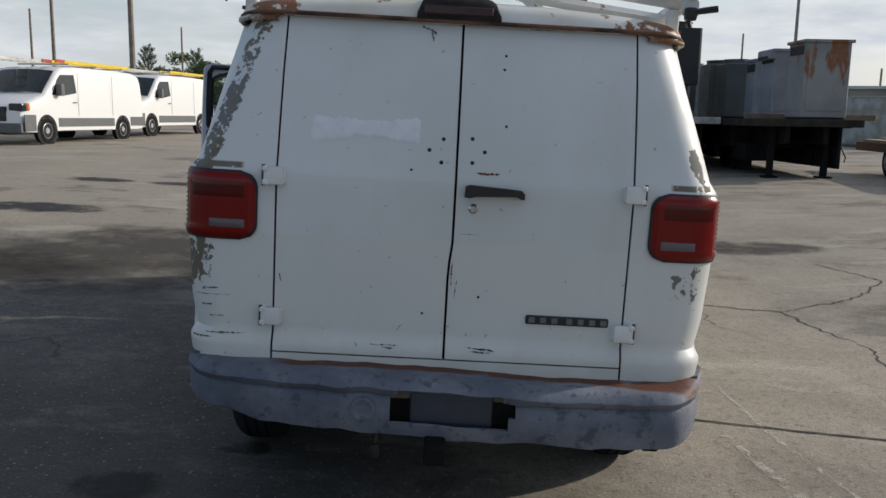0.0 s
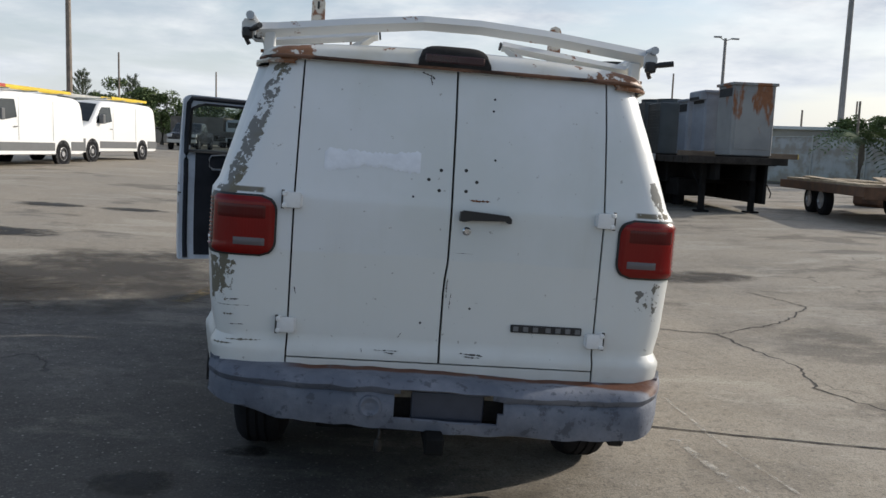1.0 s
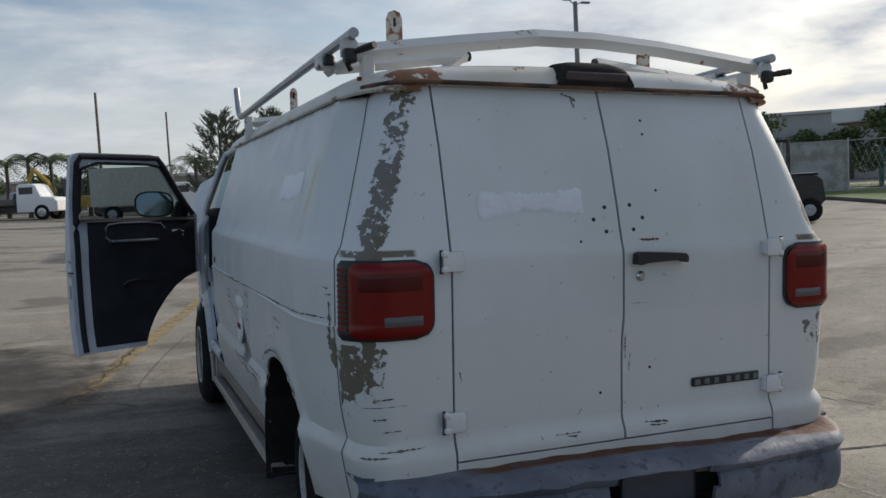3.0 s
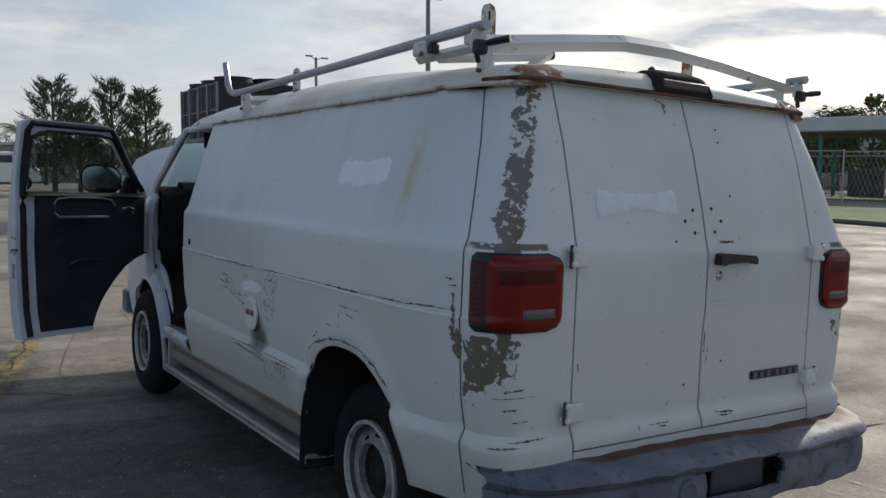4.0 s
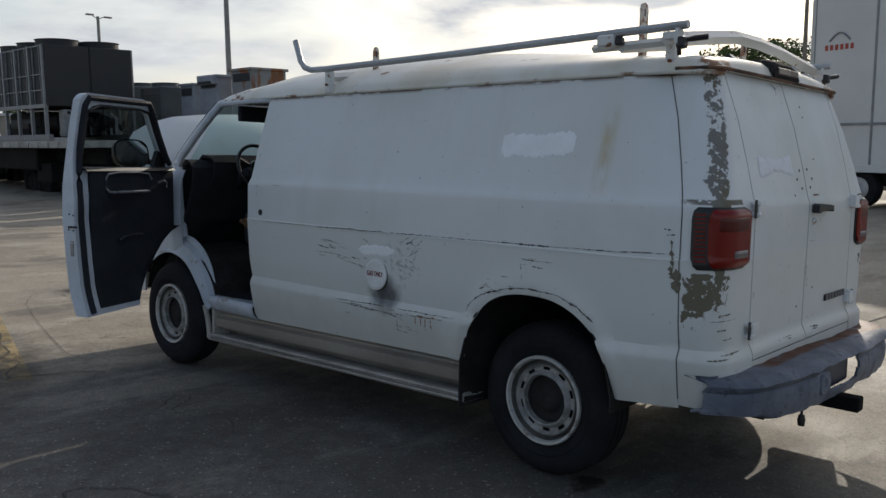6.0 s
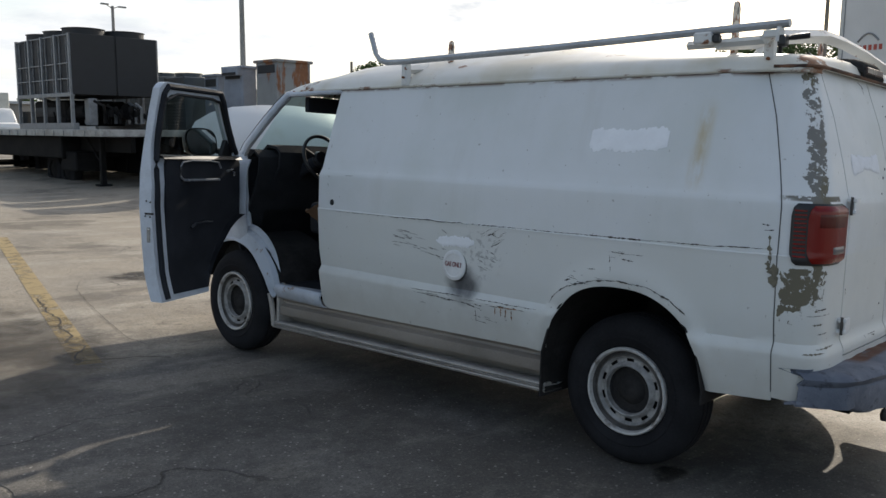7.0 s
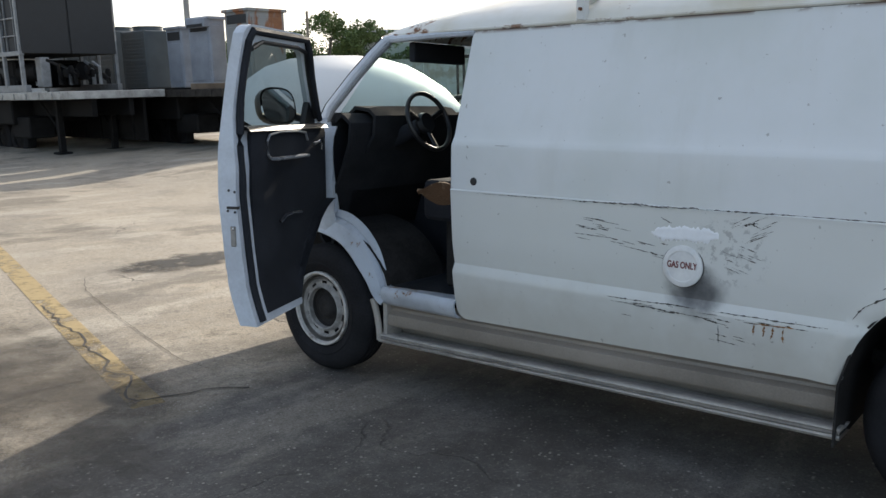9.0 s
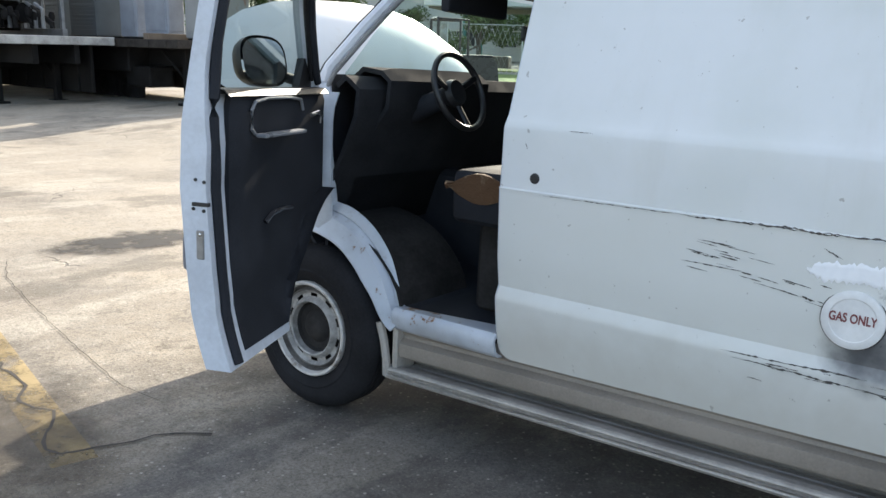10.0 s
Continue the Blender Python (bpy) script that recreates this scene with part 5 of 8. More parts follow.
# ---------------------------------------------------------------- marks on the body
M["seam"] = plain("dusty_panel_gap", (0.10, 0.097, 0.095), 0.8, vary=0.3)
M["rustrun"] = plain("orange_rust_run", (0.30, 0.145, 0.055), 0.9, vary=0.4, scale=30)
M["touchup"] = plain("fresh_white_touch_up", (0.88, 0.89, 0.91), 0.5, vary=0.05, scale=12)
M["scrape"] = plain("scraped_white_patch", (0.77, 0.79, 0.83), 0.6, vary=0.08, scale=18)
rnd = random.Random(7)


def on_side(y, z, lift=0.002):
    return (side_x(y, z, -1) - lift, y, z)


def on_rear(x, z, lift=0.002):
    return (x, ry(z) - lift, z)


def mark(name, surf, a, b, width, material, parent, n=14, rag=0.6):
    """A thin ragged scratch from a to b on a surface."""
    bm = B()
    rows = []
    n = max(n, int(math.hypot(b[0] - a[0], b[1] - a[1]) / 0.009))
    drift = 0.0
    for i in range(n + 1):
        f = i / n
        drift = 0.8 * drift + width * 0.22 * (rnd.random() - 0.5)
        w = 0.75 * width * (0.12 + rag * rnd.random() ** 1.6 * 1.5) * (1 - abs(2 * f - 1) ** 4 * 0.8)
        p, q = a[0] + (b[0] - a[0]) * f, a[1] + (b[1] - a[1]) * f
        if abs(b[0] - a[0]) > abs(b[1] - a[1]):
            q += drift
            rows.append([surf(p, q - w / 2), surf(p, q + w / 2)])
        else:
            p += drift
            rows.append([surf(p - w / 2, q), surf(p + w / 2, q)])
    grid(bm, rows)
    return part(name, bm, material, parent)


def blotch(name, surf, cols, material, parent, rag=0.008, lift=0.003, n=44):
    """A patch with a ragged outline; cols are (along, bottom, top)."""
    lo_, hi_ = [(c[0], c[1]) for c in cols], [(c[0], c[2]) for c in cols]
    bm = B()
    rows = []
    for k, a in enumerate(steps(cols[0][0], cols[-1][0], n)):
        b0 = curve(lo_, a) + rag * (rnd.random() - 0.5)
        b1 = curve(hi_, a) + rag * (rnd.random() - 0.5)
        rows.append([surf(a, b0 + (b1 - b0) * f, lift * (0.35 if f in (0, 1) or k in (0, n) else 1.0)) for f in steps(0, 1, 8)])
    grid(bm, rows)
    return part(name, bm, material, parent, smooth=True)


side_l = [o for o in van.children if o.name.startswith("side_panel")][0]
BELT = ((4.944, 1.050, 4.35, 1.056, 0.013), (4.36, 1.056, 4.032, 1.058, 0.008), (4.03, 1.058, 3.64, 1.062, 0.006), (3.654, 1.062, 3.246, 1.068, 0.012), (3.246, 1.068, 2.842, 1.076, 0.009), (5.42, 1.046, 4.95, 1.050, 0.005))
SILL = ((4.783, 0.666, 4.39, 0.672, 0.009), (4.749, 0.652, 4.34, 0.640, 0.010), (4.322, 0.672, 3.914, 0.673, 0.008), (4.882, 0.985, 4.712, 0.967, 0.008))
CHIPS = ((4.928, 0.914, 4.746, 0.911, 0.005), (4.711, 0.884, 4.558, 0.864, 0.005), (4.90, 0.945, 4.82, 0.936, 0.010), (4.22, 1.007, 4.169, 1.021, 0.014), (4.20, 1.02, 4.16, 1.00, 0.010), (3.523, 1.000, 3.438, 0.999, 0.006), (3.516, 0.984, 3.507, 0.91, 0.008), (3.453, 0.973, 3.396, 0.966, 0.012), (3.756, 0.835, 3.719, 0.851, 0.014), (3.629, 0.910, 3.583, 0.912, 0.006), (4.54, 1.014, 4.49, 0.990, 0.010), (4.58, 0.871, 4.545, 0.862, 0.012), (5.336, 1.262, 5.25, 1.262, 0.004), (5.49, 1.214, 5.482, 1.192, 0.006), (4.70, 0.60, 4.66, 0.598, 0.006), (4.30, 0.62, 4.30, 0.55, 0.006), (4.36, 0.64, 4.30, 0.63, 0.014))
for group in (BELT, SILL, CHIPS):
    for y0, z0, y1, z1, w in group:
        mark("scratch", on_side, (y0, z0), (y1, z1), w, M["scratch"], side_l)
# fine scrape lines in clusters
for yc, zc_, ny_, nz_, count, tilt_ in ((4.83, 0.94, 0.10, 0.045, 12, 0.10), (4.62, 0.885, 0.09, 0.03, 10, 0.16), (4.55, 0.655, 0.22, 0.018, 14, -0.03), (4.30, 0.60, 0.07, 0.05, 9, 0.1), (4.21, 0.99, 0.06, 0.05, 10, -0.5), (4.25, 0.90, 0.06, 0.06, 8, 0.3), (3.46, 0.97, 0.07, 0.035, 8, 0.0), (3.62, 0.86, 0.12, 0.03, 8, 0.1), (4.15, 0.655, 0.14, 0.014, 8, 0.0)):
    for k in range(count):
        ya, za = yc + rnd.uniform(-ny_, ny_), zc_ + rnd.uniform(-nz_, nz_)
        ln = rnd.uniform(0.015, 0.085)
        mark("fine_scrape", on_side, (ya, za), (ya - ln, za - ln * tilt_), rnd.uniform(0.0025, 0.006), M["scratch"], side_l, 6, 0.8)
mark("rust_scratch", on_side, (4.189, 0.652), (4.017, 0.654), 0.016, M["rustrun"], side_l)
for yy in (4.165, 4.13, 4.10, 4.06):
    mark("rust_run", on_side, (yy, 0.648), (yy + 0.004, 0.595 + 0.02 * rnd.random()), 0.016, M["rustrun"], side_l)
AR = [(3.843, 0.695), (3.803, 0.75), (3.722, 0.797), (3.592, 0.838), (3.467, 0.853), (3.324, 0.842), (3.21, 0.80), (3.14, 0.745)]
for p, q in zip(AR, AR[1:]):
    mark("arch_scratch", on_side, (p[0], p[1] + 0.022), (q[0], q[1] + 0.022), 0.015, M["scratch"], side_l, 8)
blotch("touch_up_patch", on_side, [(3.31, 1.462, 1.53), (3.33, 1.452, 1.552), (3.42, 1.449, 1.545), (3.50, 1.440, 1.538), (3.60, 1.449, 1.542), (3.67, 1.440, 1.545), (3.70, 1.46, 1.53)], M["touchup"], side_l, 0.014)
blotch("touch_up_patch", on_side, [(4.31, 0.952, 0.966), (4.36, 0.927, 0.984), (4.45, 0.93, 0.983), (4.53, 0.923, 0.979), (4.577, 0.944, 0.952)], M["touchup"], side_l, 0.014)
M["primer"] = plain("olive_primer_run", (0.17, 0.152, 0.11), 0.8, vary=0.3, scale=30)
for y0, z0, y1, z1, w in ((2.834, 1.13, 2.826, 1.02, 0.020), (2.832, 1.03, 2.815, 0.965, 0.034), (2.812, 1.02, 2.806, 0.925, 0.040)):
    mark("paint_run", on_side, (y0, z0), (y1, z1), w, M["primer"], side_l, 10, 0.9)
for y0, z0, y1, z1, w in ((2.865, 1.172, 2.835, 1.168, 0.008), (2.855, 1.148, 2.82, 1.152, 0.006)):
    mark("chip", on_side, (y0, z0), (y1, z1), w, M["black"], side_l, 6, 0.9)
# fuel cap with its lettering
M["cap"] = plain("white_fuel_cap", (0.72, 0.72, 0.71), 0.4, vary=0.12)
M["redink"] = plain("faded_red_lettering", (0.20, 0.055, 0.055), 0.7, vary=0.25, scale=60, bumpy=0)
cap_m = Matrix.Translation((side_x(4.445, 0.831, -1), 4.445, 0.831))
cap = part("fuel_cap", lathe(B(), [(0.080, 0.004), (0.080, -0.010), (0.073, -0.014), (0.060, -0.0145), (0.058, -0.0125), (0.0, -0.013)], 40, "x"), M["cap"], van, "white round fuel cap with red lettering", smooth=True, matrix=cap_m)
part("cap_seam", lathe(B(), [(0.080, 0.002), (0.083, 0.0), (0.0835, -0.003), (0.081, -0.004)], 40, "x"), M["scratch"], cap, smooth=True)
txt = bpy.data.curves.new("lettering", "FONT")
txt.body, txt.size, txt.align_x, txt.align_y, txt.extrude, txt.space_character = "GAS ONLY", 0.0245, "CENTER", "CENTER", 0.0008, 1.0
txt.offset = 0.0006
txt.materials.append(M["redink"])
lettering = new("lettering", txt)
lettering.parent = cap
lettering.matrix_basis = Matrix.Translation((-0.0135, 0, 0.004)) @ Matrix(((0, 0, -1, 0), (-1, 0, 0, 0), (0, 1.45, 0, 0), (0, 0, 0, 1)))
# lock of the side door
part("side_lock", lathe(B(), [(0.0, -0.006), (0.012, -0.006), (0.017, -0.004), (0.019, 0.002)], 16, "x", on_side(5.446, 1.098, 0.0)), M["black"], side_l)
# side seam lines
for yy in (2.803,):
    bm = grid(B(), [[(side_x(yy + d, z, -1) - 0.0012, yy + d + (ry(z) - 2.65 if z > 1.24 else 0.0), z) for d in (-0.002, 0.002)] for z in [z for z in ZR if z > 0.47]])
    part("panel_seam", bm, M["seam"], side_l)
# thin horizontal scrapes low on the left rear corner
corner_l = [o for o in van.children if o.name.startswith("rear_corner_panel")][0]
for sa, sb, zc_, w in ((0.19, 0.25, 0.850, 0.007), (0.15, 0.29, 0.826, 0.004), (0.21, 0.26, 0.790, 0.010), (0.17, 0.23, 0.752, 0.004), (0.10, 0.24, 0.694, 0.010), (0.20, 0.31, 0.676, 0.008)):
    mark("corner_scrape", lambda p, q: corner(p, q, -1, 0.002), (sa, zc_), (sb, zc_ - 0.004), w, M["primer"] if w > 0.007 else M["scratch"], corner_l, 10, 0.9)
# rear doors: drilled holes, scrapes, badge
for x, z in ((0.077, 1.401), (0.030, 1.362), (0.073, 1.322), (0.176, 1.407), (0.220, 1.364), (0.179, 1.326), (0.29, 1.455), (0.28, 1.697), (0.276, 1.649), (-0.028, 1.292), (0.227, 0.863), (0.034, 0.795)):
    r = 0.0065 if z < 1.42 and z > 1.30 else 0.0045
    part("drilled_hole", lathe(B(), [(0.0, -0.0015), (r, -0.0015), (r * 1.15, 0.0005)], 12, "y", on_rear(x, z, 0.0)), M["black"], door_l if x < C else door_r)
for x0, z0, x1, z1, w in ((-0.193, 0.682, -0.190, 0.670, 0.008), (-0.143, 0.679, -0.043, 0.677, 0.010), (0.198, 0.682, 0.293, 0.675, 0.012), (-0.054, 0.728, -0.038, 0.752, 0.006), (-0.468, 0.914, -0.459, 0.882, 0.007),
                          (0.148, 0.921, 0.143, 0.853, 0.008), (-0.02, 1.782, 0.035, 1.765, 0.022), (0.02, 1.77, 0.025, 1.735, 0.018), (0.145, 1.083, 0.223, 1.082, 0.004), (-0.10, 0.672, -0.06, 0.668, 0.012),
                          (0.205, 0.672, 0.28, 0.668, 0.008), (0.132, 0.98, 0.130, 0.90, 0.010), (0.35, 1.797, 0.45, 1.797, 0.010)):
    mark("scrape", on_rear, (x0, z0), (x1, z1), w, M["scratch"], door_l if x0 < C else door_r)
mark("rust_scrape", on_rear, (0.193, 1.294), (0.278, 1.290), 0.018, M["rust"], door_r)
blotch("scraped_patch", on_rear, [(-0.38, 1.38, 1.44), (-0.36, 1.372, 1.468), (-0.34, 1.376, 1.455), (-0.27, 1.381, 1.454), (-0.225, 1.400, 1.452), (-0.12, 1.396, 1.454), (-0.052, 1.381, 1.464), (-0.02, 1.383, 1.467), (-0.005, 1.39, 1.46)], M["scrape"], door_l, 0.012)
bm = box(B(), (0.397, 2.6405, 0.778), (0.688, 2.651, 0.810), 0.004)
M["badge"] = plain("dull_badge_silver", (0.16, 0.165, 0.17), 0.4, 0.3, vary=0.2)
badge = part("model_badge", bm, M["black"], door_r, "dark model badge with pale bars")
for k in range(7):
    x = 0.407 + 0.040 * k + (0.012 if k > 2 else 0)
    part("badge_bar", box(B(), (x, 2.6385, 0.784), (x + 0.022, 2.641, 0.804), 0.002), M["badge"], badge)

# ---------------------------------------------------------------- ladder rack
rack = thing("ladder_rack", "white steel ladder rack with rusty stops on a van roof", "roof rack", matrix=TILT)
s = Shader("chipped_white_rack_paint", (0.66, 0.66, 0.63), 0.45)
s.color(s.mix(s.ramp(s.noise(13, 6, 0.66), 0.60, 0.66), (0.66, 0.66, 0.64), (0.22, 0.09, 0.04)))
M["rack"] = s.m
s = Shader("rusting_white_stop_paint", (0.6, 0.58, 0.54), 0.6)
s.color(s.mix(s.ramp(s.noise(22, 6, 0.66), 0.44, 0.54), (0.58, 0.54, 0.47), (0.23, 0.10, 0.05)))
M["stop"] = s.m
M["rail"] = plain("galvanised_grey_rail", (0.42, 0.44, 0.46), 0.4, 0.4, vary=0.2)
for yb, pts in ((0, [(-0.70, 2.955, 1.912), (-0.61, 2.96, 1.922), (-0.3, 2.965, 1.965), (-0.02, 2.97, 2.000), (0.22, 2.97, 2.002), (0.5, 2.965, 1.985), (0.84, 2.955, 1.948), (0.93, 2.95, 1.937)]),):
    part("rear_crossbar", tube(B(), pts, 0.030, 4), M["rack"], rack, "arched white crossbar")
    for k, x in enumerate((-0.45, -0.20, 0.05, 0.30, 0.55, 0.70)):
        z = curve([(p[0], p[2]) for p in pts], x)
        part("bolt_hole", lathe(B(), [(0.0, 0.0), (0.006, 0.0), (0.006, 0.003)], 10, "y", (x, 2.955, z + 0.004)), M["black"], rack)
for sg in (-1, 1):
    xr = C + sg * 0.865
    part("side_rail", tube(B(), [(-0.715 if sg < 0 else 0.945, 2.86, 1.957), (-0.722 if sg < 0 else 0.955, 3.2, 1.950), (xr, 4.0, 1.930), (xr, 5.00, 1.918), (xr, 5.14, 1.920), (xr, 5.20, 1.938), (xr, 5.235, 1.975), (xr, 5.285, 2.095)], 0.017, 10), M["rail"], rack, "grey tube rail bent up at its end", smooth=True)
    part("front_arm", tube(B(), [(C + sg * 0.83, 5.0, 1.875), (C + sg * 0.36, 5.0, 1.93)], 0.024, 4), M["rack"], rack)
    xa, xb = (-0.70, -0.205) if sg < 0 else (0.955, 0.345)
    part("rear_arm", tube(B(), [(xa, 3.16, 1.893), (xb, 3.16, 1.958)], 0.022, 4), M["rack"], rack, "white stub arm behind the crossbar")
    part("arm_cap", tube(B(), [(xb - 0.004 * sg, 3.16, 1.957), (xb - 0.012 * sg, 3.16, 1.958)], 0.018, 10), M["black"], rack)
    part("arm_foot", tube(B(), [(xb + 0.02 * sg, 3.16, 1.955), (xb + 0.11 * sg, 3.16, 1.885)], 0.021, 4), M["rack"], rack)
    part("arm_cap", tube(B(), [(C + sg * 0.37, 5.0, 1.93), (C + sg * 0.355, 5.0, 1.931)], 0.027, 4), M["black"], rack)
    part("arm_foot", tube(B(), [(C + sg * 0.42, 5.0, 1.92), (C + sg * 0.50, 5.0, 1.885)], 0.022, 4), M["rack"], rack)
    for yy, fx in ((5.0, C + sg * 0.845), (2.96, -0.645 if sg < 0 else 0.895)):
        fb = box(B(), (fx - 0.022, yy - 0.02, 1.785), (fx + 0.022, yy + 0.02, 1.91), 0.005)
        ft = part("gutter_foot", fb, M["rack"], rack, "white gutter clamp foot")
        part("clamp_bolt", tube(B(), [(fx - 0.035, yy - 0.005, 1.83), (fx + 0.035, yy - 0.005, 1.83)], 0.007, 8), M["rust"], ft)
    part("lower_rail", tube(B(), [(-0.68 if sg < 0 else 0.92, 2.97, 1.905), (-0.69 if sg < 0 else 0.93, 3.30, 1.90)], 0.018, 4), M["rack"], rack)
    xk = -0.722 if sg < 0 else 0.955
    cbx = part("rail_clamp", box(B(), (xk - 0.03, 3.17, 1.895), (xk + 0.03, 3.25, 1.945), 0.008), M["rack"], rack)
    part("clamp_pad", box(B(), (xk - 0.018, 3.14, 1.90), (xk + 0.018, 3.17, 1.935), 0.006), M["black"], cbx)
    for yy, xs_, top in ((3.185, -0.472 if sg < 0 else 0.586, 2.112 if sg < 0 else 2.07), (4.86, C + sg * 0.62, 2.055)):
        ub = B()
        rows = []
        hs = 0.029 if yy < 4 else 0.020
        prof = [(-hs, 1.86), (-hs, top - 0.03), (-hs * 0.7, top - 0.008), (0.0, top), (hs * 0.7, top - 0.008), (hs, top - 0.03), (hs, 1.86)]
        slab(ub, prof, 0.010, Matrix.Translation((xs_, yy, 0)))
        sp = part("ladder_stop", ub, M["stop"], rack, "rusty upright ladder stop")
        part("stop_slot", box(B(), (xs_ - 0.006, yy - 0.002, top - 0.06), (xs_ + 0.006, yy + 0.012, top - 0.025), 0.003), M["black"], sp)
        part("stop_foot", box(B(), (xs_ - 0.03, yy - 0.01, 1.868), (xs_ + 0.03, yy + 0.03, 1.885), 0.004), M["rack"], sp)
    # end plate, clamp and lever
    xe = -0.722 if sg < 0 else 0.94
    pl = slab(B(), [(xe - 0.028, 1.885), (xe - 0.028, 1.93), (xe - 0.018, 1.945), (xe + 0.018, 1.945), (xe + 0.028, 1.93), (xe + 0.028, 1.885)], 0.012, Matrix.Translation((0, 2.888, 0)))
    ec = part("end_bracket", pl, M["rack"], rack, "white end plate")
    part("bracket_arm", box(B(), (xe - 0.012, 2.90, 1.905), (xe + 0.012, 2.96, 1.935), 0.004), M["rack"], ec)
    part("clamp_body", box(B(), (xe - 0.024, 2.862, 1.865), (xe + 0.020, 2.898, 1.912), 0.012, seg=2), M["black"], ec)
    part("clamp_tail", tube(B(), [(xe - 0.012, 2.885, 1.875), (xe - 0.002, 2.89, 1.855), (xe + 0.004, 2.892, 1.845)], 0.009, 8), M["black"], ec, smooth=True)
    part("clamp_lever", tube(B(), [(xe + 0.01, 2.87, 1.895), (xe + 0.035, 2.862, 1.900), (xe + 0.085, 2.85, 1.908)] if sg > 0 else [(xe + 0.01, 2.87, 1.900), (xe + 0.03, 2.845, 1.906), (xe + 0.055, 2.80, 1.912)], [0.009, 0.012, 0.012], 8), M["black"], ec, smooth=True)

# ---------------------------------------------------------------- things round the yard
M["twhite"] = Shader("clean_white_fleet_paint", (0.80, 0.80, 0.79), 0.35).m
M["clad"] = plain("dark_grey_cladding", (0.13, 0.135, 0.14), 0.6, vary=0.2, bumpy=0)
M["carglass"] = plain("tinted_vehicle_glass", (0.03, 0.036, 0.04), 0.08, vary=0.2, bumpy=0)
M["silver"] = plain("silver_vehicle_paint", (0.42, 0.43, 0.44), 0.35, 0.3, vary=0.1)
M["carblack"] = plain("black_vehicle_paint", (0.02, 0.02, 0.022), 0.3, vary=0.2)
M["yellow"] = plain("yellow_fibreglass", (0.72, 0.50, 0.03), 0.5, vary=0.15)
M["ladred"] = plain("faded_red_fibreglass", (0.40, 0.06, 0.04), 0.5, vary=0.2)
M["alu"] = plain("dull_aluminium", (0.52, 0.52, 0.50), 0.45, 0.5, vary=0.2)
M["digger"] = plain("digger_yellow", (0.50, 0.32, 0.05), 0.5, vary=0.3)
M["headlamp"] = plain("headlamp_plastic", (0.55, 0.56, 0.58), 0.15, vary=0.1, bumpy=0)
M["amber"] = plain("amber_marker_lens", (0.55, 0.16, 0.03), 0.3, vary=0.1, bumpy=0)


M["hubcap"] = plain("silver_hubcap", (0.45, 0.45, 0.46), 0.35, 0.3, vary=0.2, bumpy=0)


def far_wheel(parent, x, y, r, w, sgn, rim="hubcap"):
    t = part("tyre", lathe(B(), [(r * 0.55, 0.02), (r * 0.8, 0.0), (r * 0.97, 0.03), (r, 0.06), (r, w - 0.06), (r * 0.97, w - 0.03), (r * 0.55, w)], 24, "x"), M["rubber"], parent, smooth=True)
    t.matrix_basis = Matrix.Translation((x, y, r)) @ (Matrix.Identity(4) if sgn < 0 else Matrix.Rotation(math.pi, 4, "Z"))
    part("rim", lathe(B(), [(r * 0.58, 0.015), (r * 0.55, 0.01), (r * 0.5, 0.05), (r * 0.28, 0.04), (r * 0.22, 0.02), (0.0, 0.02)], 20, "x"), M[rim], t, smooth=True)


def hull(prof, half, tuck, bevel=0.05):
    """A vehicle body: stations (y, bottom, top, width share) lofted with rounded shoulders, drawn in above the belt by tuck(z)."""
    bm = B()
    rows = []
    for y, zb, zt, ws_ in prof:
        r = min(0.14, (zt - zb) * 0.3)
        zs = [(1.0, zb + 0.02), (1.0, zb + (zt - r - zb) * 0.35), (1.0, zb + (zt - r - zb) * 0.7), (1.0, zt - r), (0.985, zt - r * 0.5), (0.94, zt - r * 0.13), (0.85, zt)]
        right = [(half * ws_ * k * tuck(z), y, z) for k, z in zs]
        rows.append([(half * ws_ * 0.93, y, zb)] + right + [(0, y, zt + 0.02)] + [(-p[0], p[1], p[2]) for p in right[::-1]] + [(-half * ws_ * 0.93, y, zb), (0, y, zb)])
    grid(bm, rows, close_v=True)
    bmesh.ops.holes_fill(bm, edges=[e for e in bm.edges if e.is_boundary])
    return bm


